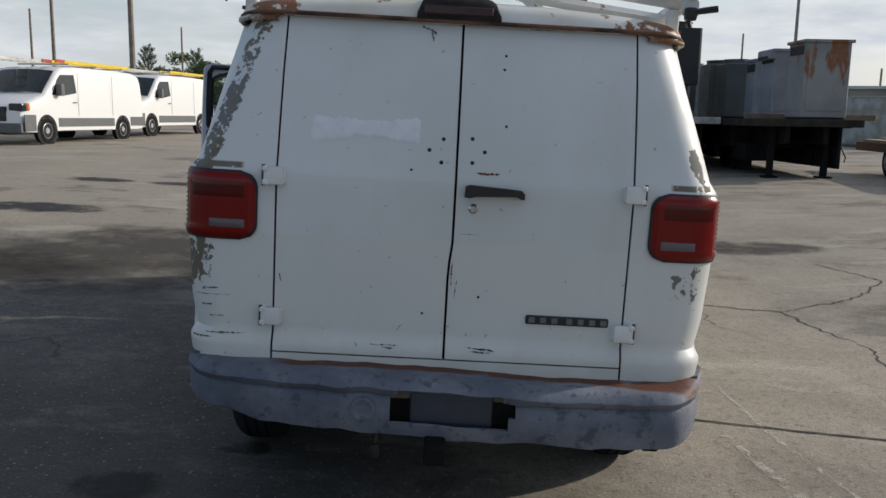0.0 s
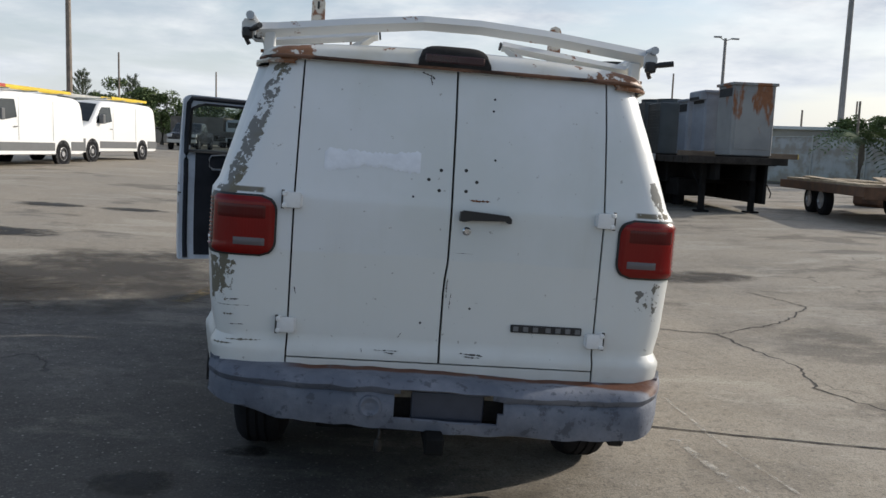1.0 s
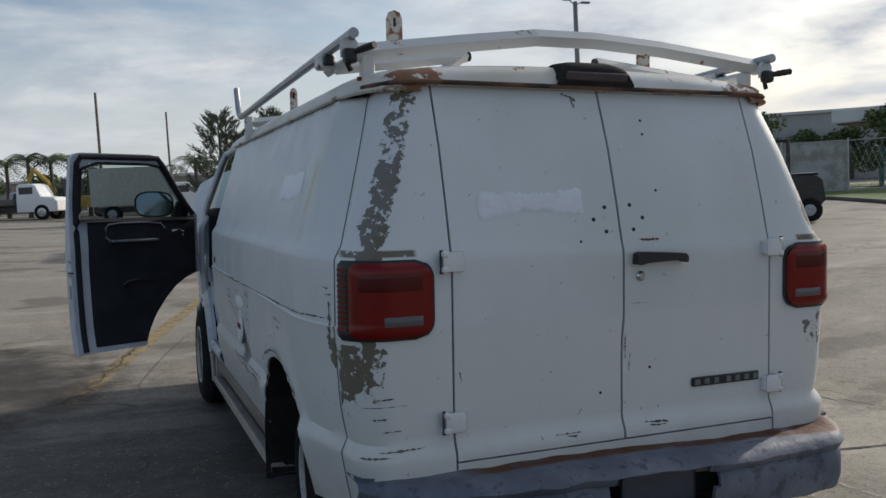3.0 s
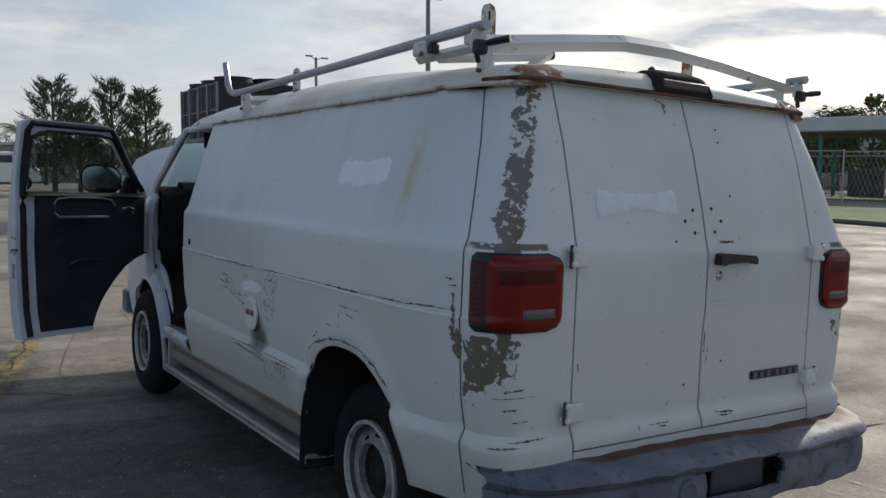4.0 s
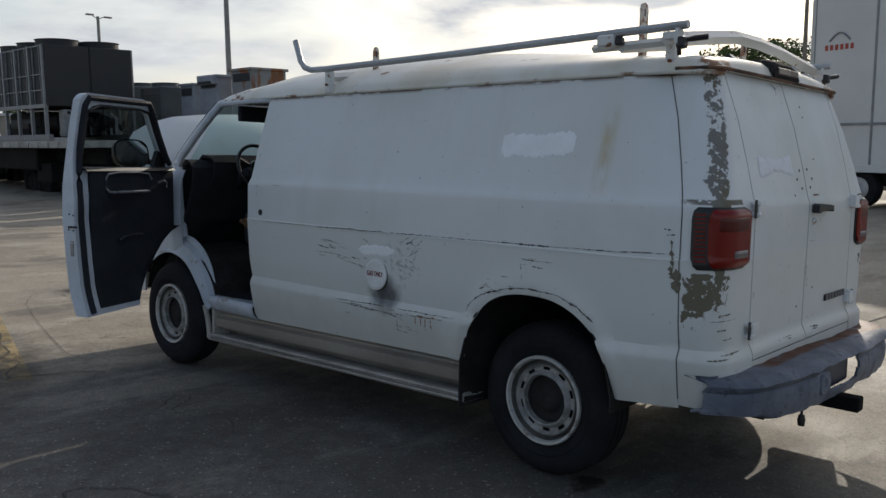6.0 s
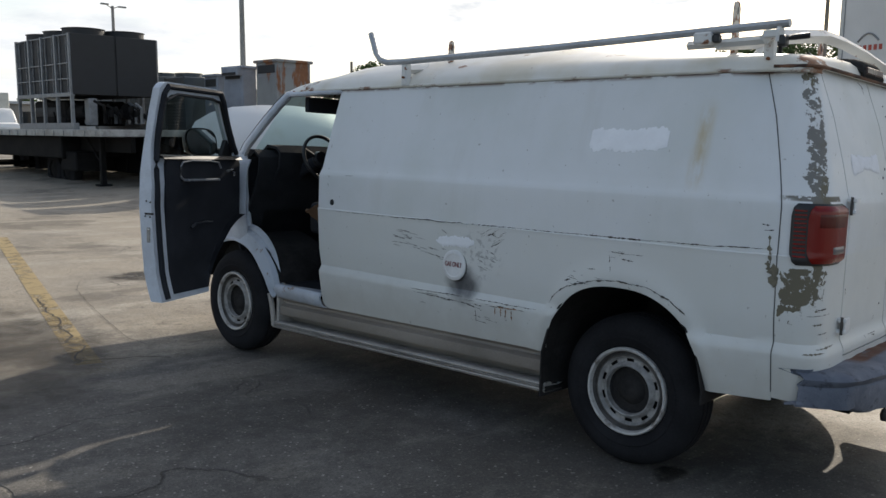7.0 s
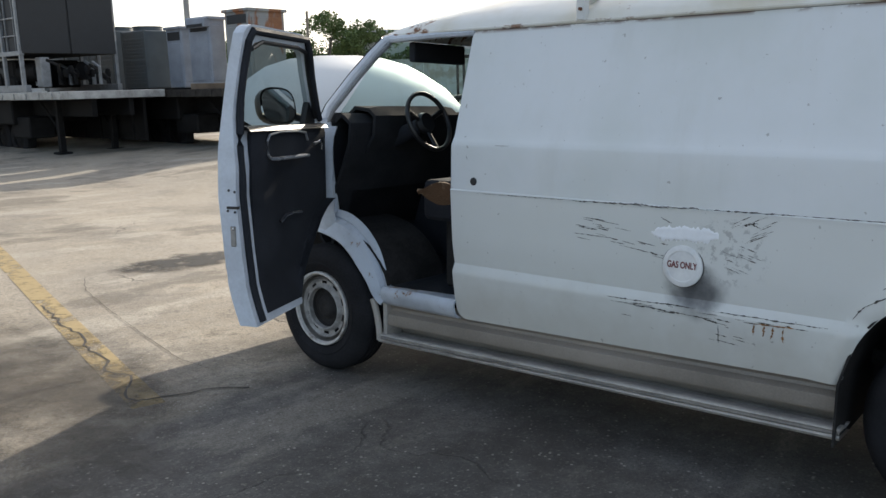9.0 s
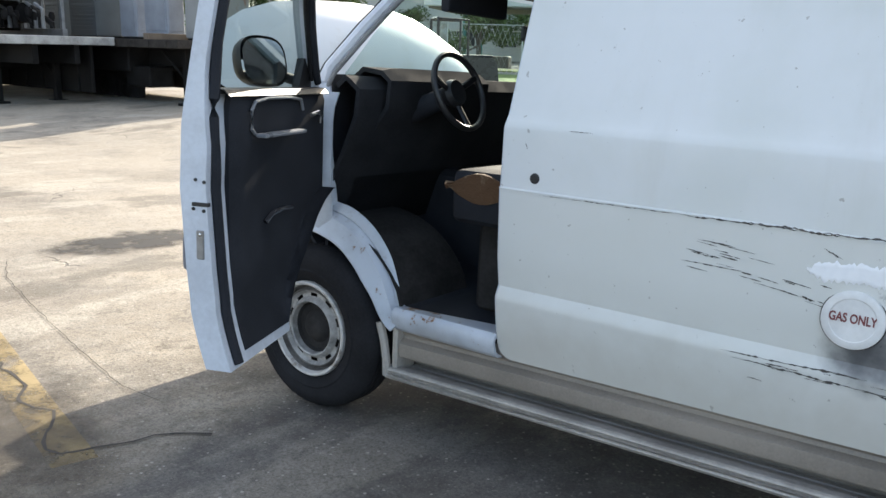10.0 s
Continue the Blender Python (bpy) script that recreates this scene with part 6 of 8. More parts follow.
def fleet_van(name, label, m, group):
    """A modern white cargo van, its nose at -y."""
    root = thing(name, label, "van", group, matrix=m)

    def tk(z):
        return 1 - 0.11 * max(0.0, (z - 1.15) / 1.0)

    prof = [(-0.98, 0.36, 0.80, 0.80), (-0.94, 0.32, 0.98, 0.90), (-0.80, 0.31, 1.08, 0.97), (-0.35, 0.31, 1.22, 1.0), (0.02, 0.32, 1.34, 1.0), (0.42, 0.33, 1.72, 1.0), (0.70, 0.34, 1.98, 1.0), (0.95, 0.34, 2.09, 1.0), (1.6, 0.34, 2.13, 1.0), (3.5, 0.34, 2.14, 1.0), (4.7, 0.34, 2.11, 1.0), (4.93, 0.36, 2.03, 0.99), (5.02, 0.40, 1.90, 0.96)]
    part("body", hull(prof, 1.02, tk), M["twhite"], root, smooth=True)
    for sg in (-1, 1):
        def sx(z, o=0.008):
            return sg * (1.02 * tk(z) + o)
        for lo, hi, z0, z1, nm in ((0.50, 3.28, 0.46, 0.70, "side_cladding"), (4.2, 5.0, 0.46, 0.74, "rear_cladding"), (-0.92, -0.46, 0.36, 0.78, "bumper_corner")):
            b_ = B()
            grid(b_, [[(sx(z), y, z) for z in (z0, z1)] for y in (lo, hi)])
            thicken(b_, 0, way=lambda co: (-0.02 * sg, 0, 0))
            part(nm, b_, M["clad"], root)
        b_ = B()
        pts = [(0.30, 1.32), (0.60, 1.74), (0.78, 1.88), (1.40, 1.90), (1.42, 1.40), (0.95, 1.33)]
        vs = [b_.verts.new((sx(z, 0.006), y, z)) for y, z in pts]
        b_.faces.new(vs)
        thicken(b_, 0, way=lambda co: (-0.02 * sg, 0, 0))
        part("side_window", b_, M["carglass"], root)
        mb = box(B(), (sx(1.4, 0.02), 0.45, 1.30), (sx(1.4, 0.20), 0.60, 1.62), 0.03, seg=2)
        part("side_mirror", mb, M["clad"], root)
        hb = box(B(), (sx(1.15, 0.004), 1.22, 1.12), (sx(1.15, 0.03), 1.38, 1.15), 0.006)
        part("door_handle", hb, M["clad"], root)
        hl = box(B(), (sg * 0.60, -0.97, 0.86), (sg * 1.0, -0.70, 1.07), 0.05, seg=2)
        part("headlamp", hl, M["carglass"], root)
        am = box(B(), (sg * 0.90, -0.80, 0.88), (sg * 1.025, -0.66, 1.08), 0.03)
        part("turn_signal", am, M["amber"], root)
        for sy in (1.45, 3.2):
            ln = box(B(), (sx(1.1, 0.001), sy, 0.75), (sx(1.1, 0.005), sy + 0.012, 1.95))
            part("door_seam", ln, M["clad"], root)
        for yy in (0.0, 3.75):
            # black disc painted in for the shaded wheel well
            part("dark_well_disc", lathe(B(), [(0.0, sg * 1.022), (0.43, sg * 1.022), (0.435, sg * 1.0)], 28, "x", (0, yy, 0.36)), M["carblack"], root)
        far_wheel(root, sg * 1.045, 0.0, 0.36, 0.24, sg)
        far_wheel(root, sg * 1.045, 3.75, 0.36, 0.24, sg)
    b_ = B()
    grid(b_, [[(u * 0.90 * tk(z), y - 0.02 - 0.035 * (1 - u * u), z + 0.012 + 0.045 * (1 - u * u)) for u in steps(-1, 1, 10)] for y, z in ((0.04, 1.35), (0.42, 1.71), (0.70, 1.97))])
    part("windshield", b_, M["carglass"], root)
    part("grille", box(B(), (-0.55, -1.0, 0.60), (0.55, -0.93, 0.98), 0.04, seg=2), M["carblack"], root)
    part("front_bumper", box(B(), (-0.98, -1.02, 0.30), (0.98, -0.80, 0.56), 0.05, seg=2), M["clad"], root)
    bar = [part("roof_bar", box(B(), (-0.8, yy, 2.18), (0.8, yy + 0.05, 2.22), 0.008), M["alu"], root) for yy in (1.4, 2.8, 4.2)]
    return root


def ladder(name, label, m, length, material, tip=None):
    root = thing(name, label, "ladder", "ladders on the fleet vans", matrix=m)
    for sg in (-1, 1):
        part("rail", box(B(), (sg * 0.2 - 0.015, 0, 0), (sg * 0.2 + 0.015, length, 0.09), 0.006), material, root)
        if tip:
            part("rail_end", box(B(), (sg * 0.2 - 0.017, -0.42, -0.002), (sg * 0.2 + 0.017, 0.0, 0.092), 0.006), tip, root)
    n = int(length / 0.3)
    for k in range(n):
        part("rung", tube(B(), [(-0.2, 0.15 + 0.3 * k, 0.045), (0.2, 0.15 + 0.3 * k, 0.045)], 0.016, 6), M["alu"], root)
    return root


def yaw_at(x, y, a, z=None):
    return pose(x, y, gz(x, y) if z is None else z, 0, 0, a)


V1, V2 = yaw_at(-11.38, 22.6, -10), yaw_at(-10.69, 28.86, -10)
fleet_van("fleet_van", "white modern cargo van with grey cladding and a roof ladder", V1, "parked fleet vans")
fleet_van("fleet_van", "white modern cargo van with grey cladding and a roof ladder", V2, "parked fleet vans")
fleet_van("fleet_van", "white modern cargo van with grey cladding and a roof ladder", yaw_at(-15.5, 25.6, -10), "parked fleet vans")
ladder("extension_ladder", "yellow fibreglass extension ladder with a red end", V1 @ pose(0.55, 1.3, 2.22), 3.4, M["yellow"], M["ladred"])
ladder("extension_ladder", "pale yellow ladder on a van roof", V2 @ pose(0.55, 1.9, 2.22), 2.8, M["yellow"])
ladder("extension_ladder", "dull aluminium ladder on a van roof", V1 @ pose(-0.3, -0.6, 2.23), 4.4, M["alu"])
ladder("extension_ladder", "dull aluminium ladder on a van roof", V2 @ pose(-0.3, -0.4, 2.23), 4.0, M["alu"])


def pickup(name, label, m, paint, group="parked trucks", cap=False):
    root = thing(name, label, "pickup truck", group, matrix=m)

    def tk(z):
        return 1 - 0.16 * max(0.0, (z - 1.15) / 0.8)

    prof = [(-2.65, 0.5, 0.95, 0.88), (-2.5, 0.45, 1.06, 0.97), (-1.9, 0.45, 1.12, 1.0), (-1.2, 0.45, 1.17, 1.0), (-0.55, 0.45, 1.72, 1.0), (-0.35, 0.45, 1.80, 1.0), (0.75, 0.45, 1.80, 1.0), (0.95, 0.45, 1.72, 1.0), (1.03, 0.45, 1.20, 1.0), (2.2, 0.48, 1.18, 1.0), (3.0, 0.55, 1.18, 0.98), (3.06, 0.62, 1.15, 0.95)]
    part("body", hull(prof, 0.98, tk, 0.06), paint, root, smooth=True)
    for sg in (-1, 1):
        b_ = B()
        b_.faces.new([b_.verts.new((sg * (0.98 * tk(z) + 0.006), y, z)) for y, z in ((-1.0, 1.20), (-0.5, 1.68), (0.7, 1.70), (0.85, 1.22))])
        thicken(b_, 0, way=lambda co: (-0.02 * sg, 0, 0))
        part("side_window", b_, M["carglass"], root)
        for yy in (-1.8, 2.1):
            # black disc stands in for the shade inside the wheel well
            part("dark_well_disc", lathe(B(), [(0.0, sg * 0.984), (0.48, sg * 0.984), (0.49, sg * 0.96)], 24, "x", (0, yy, 0.40)), M["carblack"], root)
        far_wheel(root, sg * 1.0, -1.8, 0.40, 0.26, sg)
        far_wheel(root, sg * 1.0, 2.1, 0.40, 0.26, sg)
        part("headlamp", box(B(), (sg * 0.62, -2.67, 0.82), (sg * 0.95, -2.5, 1.02), 0.03), M["headlamp"], root)
    b_ = grid(B(), [[(u * 0.85, y, z) for u in (-1, 1)] for y, z in ((-1.17, 1.19), (-0.58, 1.71))])
    thicken(b_, 0, way=lambda co: (0, 0.02, -0.02))
    part("windshield", b_, M["carglass"], root)
    part("grille", box(B(), (-0.6, -2.68, 0.72), (0.6, -2.6, 1.0), 0.02), M["carblack"], root)
    part("bumper", box(B(), (-0.95, -2.75, 0.45), (0.95, -2.6, 0.68), 0.03), M["alu"], root)
    return root


def far_truck(name, label, m, cab, body_z, body_len, body_mat, cab_mat, group="far trucks"):
    """A cab with a box or tipper body behind it, nose at -y."""
    root = thing(name, label, "truck", group, matrix=m)
    part("cab", hull([(-2.05, 0.55, 1.15, 0.9), (-1.9, 0.5, 1.35, 1.0), (-1.1, 0.5, 1.46, 1.0), (-0.75, 0.5, 2.15, 1.0), (-0.55, 0.5, 2.26, 1.0), (0.3, 0.5, 2.26, 1.0), (0.4, 0.5, 2.15, 1.0)], 1.05, lambda z: 1 - 0.1 * max(0.0, z - 1.15)), cab_mat, root, smooth=True)
    part("windshield", thicken(grid(B(), [[(u * 0.9, y, z) for u in (-1, 1)] for y, z in ((-1.08, 1.5), (-0.74, 2.12))]), 0, way=lambda co: (0, 0.02, -0.01)), M["carglass"], root)
    for sg in (-1, 1):
        part("side_window", box(B(), (sg * 1.0, -0.6, 1.5), (sg * 1.0 + 0.03, 0.25, 2.05), 0.01), M["carglass"], root)
        for yy in (-1.1, body_len - 0.6):
            far_wheel(root, sg * 1.08, yy, 0.48, 0.3, sg)
    part("cargo_body", box(B(), (-1.2, 0.55, body_z[0]), (1.2, 0.55 + body_len, body_z[1]), 0.03), body_mat, root)
    part("chassis", box(B(), (-0.5, -1.5, 0.55), (0.5, body_len + 0.4, 0.9), 0.02), M["carblack"], root)
    return root


pickup("pickup_truck", "silver pickup truck parked across the yard", yaw_at(-6.6, 60.5, 95), M["silver"])
pickup("pickup_truck", "white pickup truck parked far across the yard", yaw_at(-14.2, 73, 10), M["twhite"])
pickup("pickup_truck", "white pickup truck parked far across the yard", yaw_at(-12.0, 73, 5), M["twhite"])
pickup("pickup_truck", "white pickup truck parked far across the yard", yaw_at(-16.6, 74, 5), M["twhite"])
pickup("pickup_truck", "black pickup truck parked behind the vans", yaw_at(-12.6, 57.5, 0), M["carblack"])
pickup("pickup_truck", "white pickup truck on the road past the lawn", yaw_at(41.0, 20.0, -155), M["twhite"])
pickup("pickup_truck", "white pickup truck parked across the yard", yaw_at(9.9, 55, 100), M["twhite"])
M["dirty"] = plain("grimy_truck_bed_steel", (0.16, 0.14, 0.12), 0.7, vary=0.4, scale=2)
far_truck("dump_truck", "grey dump truck parked across the yard", yaw_at(-11.0, 66, 80), None, (0.95, 2.4), 4.2, M["dirty"], M["silver"])
far_truck("box_truck", "white box truck with a blue-grey body parked far off", yaw_at(2.6, 55.5, 85), None, (0.95, 3.3), 4.6, M["alu"], M["twhite"])
far_truck("flatbed_truck", "white flatbed truck parked far off", yaw_at(-6.2, 58.5, 70), None, (0.95, 1.35), 4.0, M["dirty"], M["twhite"])
far_truck("service_truck", "white service truck facing the yard", yaw_at(13.4, 53.6, 0), None, (0.9, 3.2), 4.6, M["alu"], M["twhite"])

# backhoe
bh = thing("backhoe", "muddy yellow backhoe digger parked far off", "digger", matrix=yaw_at(-3.6, 62, 90))
part("body", box(B(), (-0.8, -1.6, 0.7), (0.8, 0.8, 1.5), 0.08, seg=2), M["digger"], bh)
part("cab", box(B(), (-0.75, -0.4, 1.5), (0.75, 0.9, 2.7), 0.08, seg=2), M["carglass"], bh)
part("boom", tube(B(), [(0, 1.2, 1.0), (0, 1.8, 2.6), (0, 2.6, 3.4)], 0.16, 6), M["digger"], bh)
part("dipper", tube(B(), [(0, 2.6, 3.4), (0, 3.2, 2.0), (0, 3.0, 1.2)], 0.12, 6), M["digger"], bh)
part("front_bucket", box(B(), (-1.1, -2.7, 0.3), (1.1, -2.0, 1.0), 0.1), M["digger"], bh)
for sg in (-1, 1):
    far_wheel(bh, sg * 0.95, 0.5, 0.65, 0.4, sg)
    far_wheel(bh, sg * 0.9, -1.4, 0.45, 0.3, sg)

# ---------------------------------------------------------------- trailers and air handlers
M["frame"] = matt("black_trailer_frame", (0.015, 0.0145, 0.0145), 0.7, vary=0.5, scale=3)
M["deck"] = plain("weathered_deck_boards", (0.17, 0.13, 0.095), 0.8, vary=0.45, scale=2)
M["rubrail"] = plain("scuffed_aluminium_rub_rail", (0.38, 0.38, 0.37), 0.5, 0.4, vary=0.4, scale=5)
M["coil"] = plain("dark_condenser_coil", (0.028, 0.029, 0.031), 0.7, vary=0.4, grain=120, bumpy=0.4)
M["post"] = plain("grey_galvanised_post", (0.24, 0.25, 0.26), 0.5, 0.3, vary=0.3)
M["unit"] = plain("dark_blue_grey_unit_sheet", (0.075, 0.09, 0.10), 0.5, 0.1, vary=0.25, scale=2)
M["unit2"] = plain("pale_blue_grey_unit_sheet", (0.27, 0.30, 0.35), 0.5, 0.1, vary=0.25, scale=2)


def rusty_sheet():
    s = Shader("rust_streaked_grey_sheet", (0.24, 0.25, 0.25), 0.6)
    x, y, z = s.xyz()
    n1 = s.noise(2.2, 6, 0.62, stretch=(1, 1, 0.3))
    col = s.mix(s.ramp(s.noise(1.2, 4), 0.35, 0.7), (0.27, 0.28, 0.28), (0.20, 0.21, 0.215))
    m = s.ramp(s.math("ADD", n1, s.ramp(z, 0.3, 1.75, -0.10, 0.10)), 0.545, 0.63)
    s.color(s.mix(m, col, s.mix(s.noise(14, 4), (0.13, 0.05, 0.022), (0.30, 0.12, 0.045))))
    return s.m


M["rustsheet"] = rusty_sheet()


M["darkrail"] = matt("grimy_dark_rub_rail", (0.045, 0.04, 0.036), 0.8, vary=0.5, scale=5)


def flatbed(name, label, x0, x1, y0, y1, top, leg_y, axles, rail=None):
    rail = rail or M["rubrail"]
    gx = gz((x0 + x1) / 2, y0)
    root = thing(name, label, "trailer", "flatbed trailers")
    part("deck", box(B(), (x0 + 0.03, y0, top - 0.05), (x1 - 0.03, y1, top), 0.01), M["deck"], root)
    for xx in (x0, x1 - 0.06):
        part("rub_rail", box(B(), (xx, y0 - 0.02, top - 0.16), (xx + 0.06, y1, top + 0.01), 0.01), rail, root)
        k = y0 + 0.3
        while k < y1:
            part("stake_pocket", box(B(), (xx - 0.02 if xx == x0 else xx + 0.05, k, top - 0.15), (xx + 0.01 if xx == x0 else xx + 0.08, k + 0.09, top - 0.02), 0.004), rail, root)
            k += 0.6
    part("front_rail", box(B(), (x0, y0 - 0.04, top - 0.16), (x1, y0 + 0.04, top + 0.012), 0.01), rail, root)
    for xx in (x0 + 0.75, x1 - 0.85):
        part("main_beam", box(B(), (xx, y0 + 0.1, top - 0.55), (xx + 0.12, y1, top - 0.06), 0.01), M["frame"], root)
    k = y0 + 0.4
    while k < y1:
        part("cross_member", box(B(), (x0 + 0.06, k, top - 0.18), (x1 - 0.06, k + 0.08, top - 0.055), 0.004), M["frame"], root)
        k += 0.9
    for xx in (x0 + 0.55, x1 - 0.65):
        lg = part("landing_leg", box(B(), (xx, leg_y, gx + 0.05), (xx + 0.13, leg_y + 0.13, top - 0.15), 0.01), M["frame"], root)
        part("foot", box(B(), (xx - 0.09, leg_y - 0.09, gx), (xx + 0.22, leg_y + 0.22, gx + 0.05), 0.01), M["frame"], lg)
        part("brace", tube(B(), [(xx + 0.06, leg_y + 0.06, gx + 0.5), (xx + 0.06, leg_y + 0.9, top - 0.2)], 0.03, 6), M["frame"], lg)
    part("crank", tube(B(), [(x1 - 0.5, leg_y, gx + 0.75), (x1 - 0.25, leg_y, gx + 0.72), (x1 - 0.15, leg_y - 0.05, gx + 0.5), (x1 - 0.2, leg_y - 0.1, gx + 0.4)], 0.015, 6), M["frame"], root)
    for yy in axles:
        for sg, xx in ((-1, x0 + 0.05), (1, x1 - 0.05)):
            far_wheel(root, xx, yy, 0.5, 0.5, sg, "frame")
        part("axle", tube(B(), [(x0 + 0.3, yy, 0.5), (x1 - 0.3, yy, 0.5)], 0.07, 8), M["frame"], root)
    # added dark mass filling the shaded space under the deck
    part("underdeck_fill", box(B(), (x0 + 0.25, leg_y + 1.6, gx + 0.66), (x1 - 0.25, min(axles) - 0.6, top - 0.12), 0.03), M["frame"], root)
    # skirt added on the far side to block low sun under the deck
    part("shade_skirt", box(B(), (x1 - 0.42, y0 + 0.25, gx + 0.24), (x1 - 0.34, min(axles) - 0.55, top - 0.15), 0.01), M["frame"], root, "dark lower side skirt added to keep the sun out")
    k = y0 + 0.7
    while k < min(axles) - 0.8:
        part("frame_rib", box(B(), (x1 - 0.47, k, gx + 0.26), (x1 - 0.41, k + 0.07, top - 0.16), 0.006), M["frame"], root)
        k += 0.75
    # smaller dark filler, also added for the shade below the deck
    part("low_fill", box(B(), (x0 + 0.35, leg_y + 1.0, gx + 0.34), (x0 + 0.95, leg_y + 1.9, top - 0.56), 0.03), M["frame"], root)
    for k, yy in enumerate((leg_y + 2.6, leg_y + 3.5)):
        far_wheel(root, x0 + 0.75, yy, 0.46, 0.28, -1, "frame")
    return root


flatbed("flatbed_trailer", "black flatbed trailer with scuffed rub rails carrying a chiller", 4.72, 7.2, 20.6, 32.6, 1.56, 21.9, (30.0, 31.3))
flatbed("flatbed_trailer", "black flatbed trailer carrying old air units", 7.28, 9.75, 18.55, 30.0, 1.54, 19.0, (27.4, 28.7), M["darkrail"])
beam = thing("timber_beam", "weathered timber beam lying across a trailer deck", "beam")
part("beam", box(B(), (7.6, 19.95, 1.545), (10.75, 20.12, 1.68), 0.012), M["deck"], beam)
part("painted_end", box(B(), (10.745, 19.952, 1.548), (10.765, 20.118, 1.677), 0.004), M["yellow"], beam)


def chiller(x0, x1, y0, y1, z0):
    root = thing("chiller_unit", "large dark rooftop chiller with fan stacks on a trailer", "chiller")
    zc0, zc1 = z0 + 0.86, z0 + 2.33
    part("coil_housing", box(B(), (x0 + 0.06, y0, zc0), (x1 - 0.06, y1, zc1), 0.03), M["coil"], root)
    part("end_panel", box(B(), (x0 + 0.04, y0 - 0.03, zc0), ((x0 + x1) / 2 - 0.02, y0 + 0.02, zc1 + 0.02), 0.01), M["coil"], root)
    part("end_panel", box(B(), ((x0 + x1) / 2 + 0.02, y0 - 0.03, zc0), (x1 - 0.04, y0 + 0.02, zc1 + 0.02), 0.01), M["coil"], root)
    part("base_rail", box(B(), (x0, y0 - 0.1, z0), (x0 + 0.12, y1, z0 + 0.16), 0.01), M["post"], root)
    part("base_rail", box(B(), (x1 - 0.12, y0 - 0.1, z0), (x1, y1, z0 + 0.16), 0.01), M["post"], root)
    part("mid_rail", box(B(), (x0 - 0.02, y0 - 0.02, zc0 - 0.05), (x0 + 0.08, y1, zc0 + 0.05), 0.008), M["post"], root)
    n = 4
    for k in range(n + 1):
        yy = y0 + (y1 - y0 - 0.08) * k / n
        for xx in (x0 - 0.01, x1 - 0.07):
            part("post", box(B(), (xx, yy, z0 + 0.1), (xx + 0.08, yy + 0.08, zc1 + 0.02), 0.006), M["post"], root)
    for k in range(n * 2):
        yy = y0 + (y1 - y0) * (k + 0.5) / (n * 2)
        part("coil_bar", box(B(), (x0 + 0.02, yy, zc0), (x0 + 0.05, yy + 0.02, zc1)), M["post"], root)
    for zz_ in (zc0 + 0.38, zc0 + 0.76, zc1 - 0.02):
        part("coil_rail", box(B(), (x0 + 0.015, y0, zz_), (x0 + 0.055, y1, zz_ + 0.025)), M["post"], root)
    ny = 3
    for i in range(ny):
        for j in range(2):
            cx = x0 + (x1 - x0) * (0.27 + 0.46 * j)
            cy = y0 + (y1 - y0) * (i + 0.5) / ny
            f = part("fan_shroud", lathe(B(), [(0.50, zc1), (0.50, zc1 + 0.17), (0.53, zc1 + 0.19), (0.50, zc1 + 0.195), (0.46, zc1 + 0.14), (0.46, zc1 + 0.02)], 28, "z", (cx, cy, 0)), M["coil"], root, smooth=True)
            part("fan_hub", lathe(B(), [(0.0, zc1 + 0.13), (0.12, zc1 + 0.12), (0.13, zc1 + 0.03)], 12, "z", (cx, cy, 0)), M["frame"], f)
    # dark backing added so no sky shows through the open base
    part("base_backing", box(B(), (x0 + 0.35, y0 + 1.2, z0 + 0.1), (x1 - 0.35, y1 - 0.2, zc0 - 0.1), 0.05), M["frame"], root)
    rr = random.Random(3)
    for k in range(2):
        xx = x0 + 0.6 + 1.0 * k
        part("compressor", tube(B(), [(xx, y0 + 0.3, z0 + 0.48), (xx, y0 + 1.3, z0 + 0.44)], 0.22, 14), M["frame"], root, smooth=True)
        part("shell", tube(B(), [(xx, y0 + 1.5, z0 + 0.46), (xx, y1 - 0.3, z0 + 0.46)], 0.28, 14), M["coil"], root, smooth=True)
    for k in range(26):
        xx, yy = x0 + 0.3 + rr.random() * (x1 - x0 - 0.6), y0 - 0.9 + rr.random() * 3.2
        h = 0.22 + 0.42 * rr.random()
        part("pipe", tube(B(), [(xx, yy, z0 + 0.15), (xx, yy, z0 + h), (xx + 0.3 * (rr.random() - 0.5), yy + 0.35, z0 + h + 0.12)], 0.03 + 0.03 * rr.random(), 8), M["post"] if k % 4 == 0 else M["frame"], root, smooth=True)
    part("control_box", box(B(), (x0 + 0.42, y0 - 0.02, z0 + 0.1), (x0 + 0.64, y0 + 0.25, z0 + 0.78), 0.02), M["post"], root)
    for k in range(7):
        xx = x0 + 0.85 + 0.17 * k
        part("valve", lathe(B(), [(0.0, 0.10), (0.05, 0.08), (0.07, 0.0), (0.05, -0.1), (0.0, -0.12)], 10, "z", (xx, y0 - 0.3 + 0.1 * (k % 3), z0 + 0.42 + 0.08 * (k % 2))), M["frame"], root, smooth=True)


chiller(4.85, 7.18, 22.45, 25.9, 1.57)


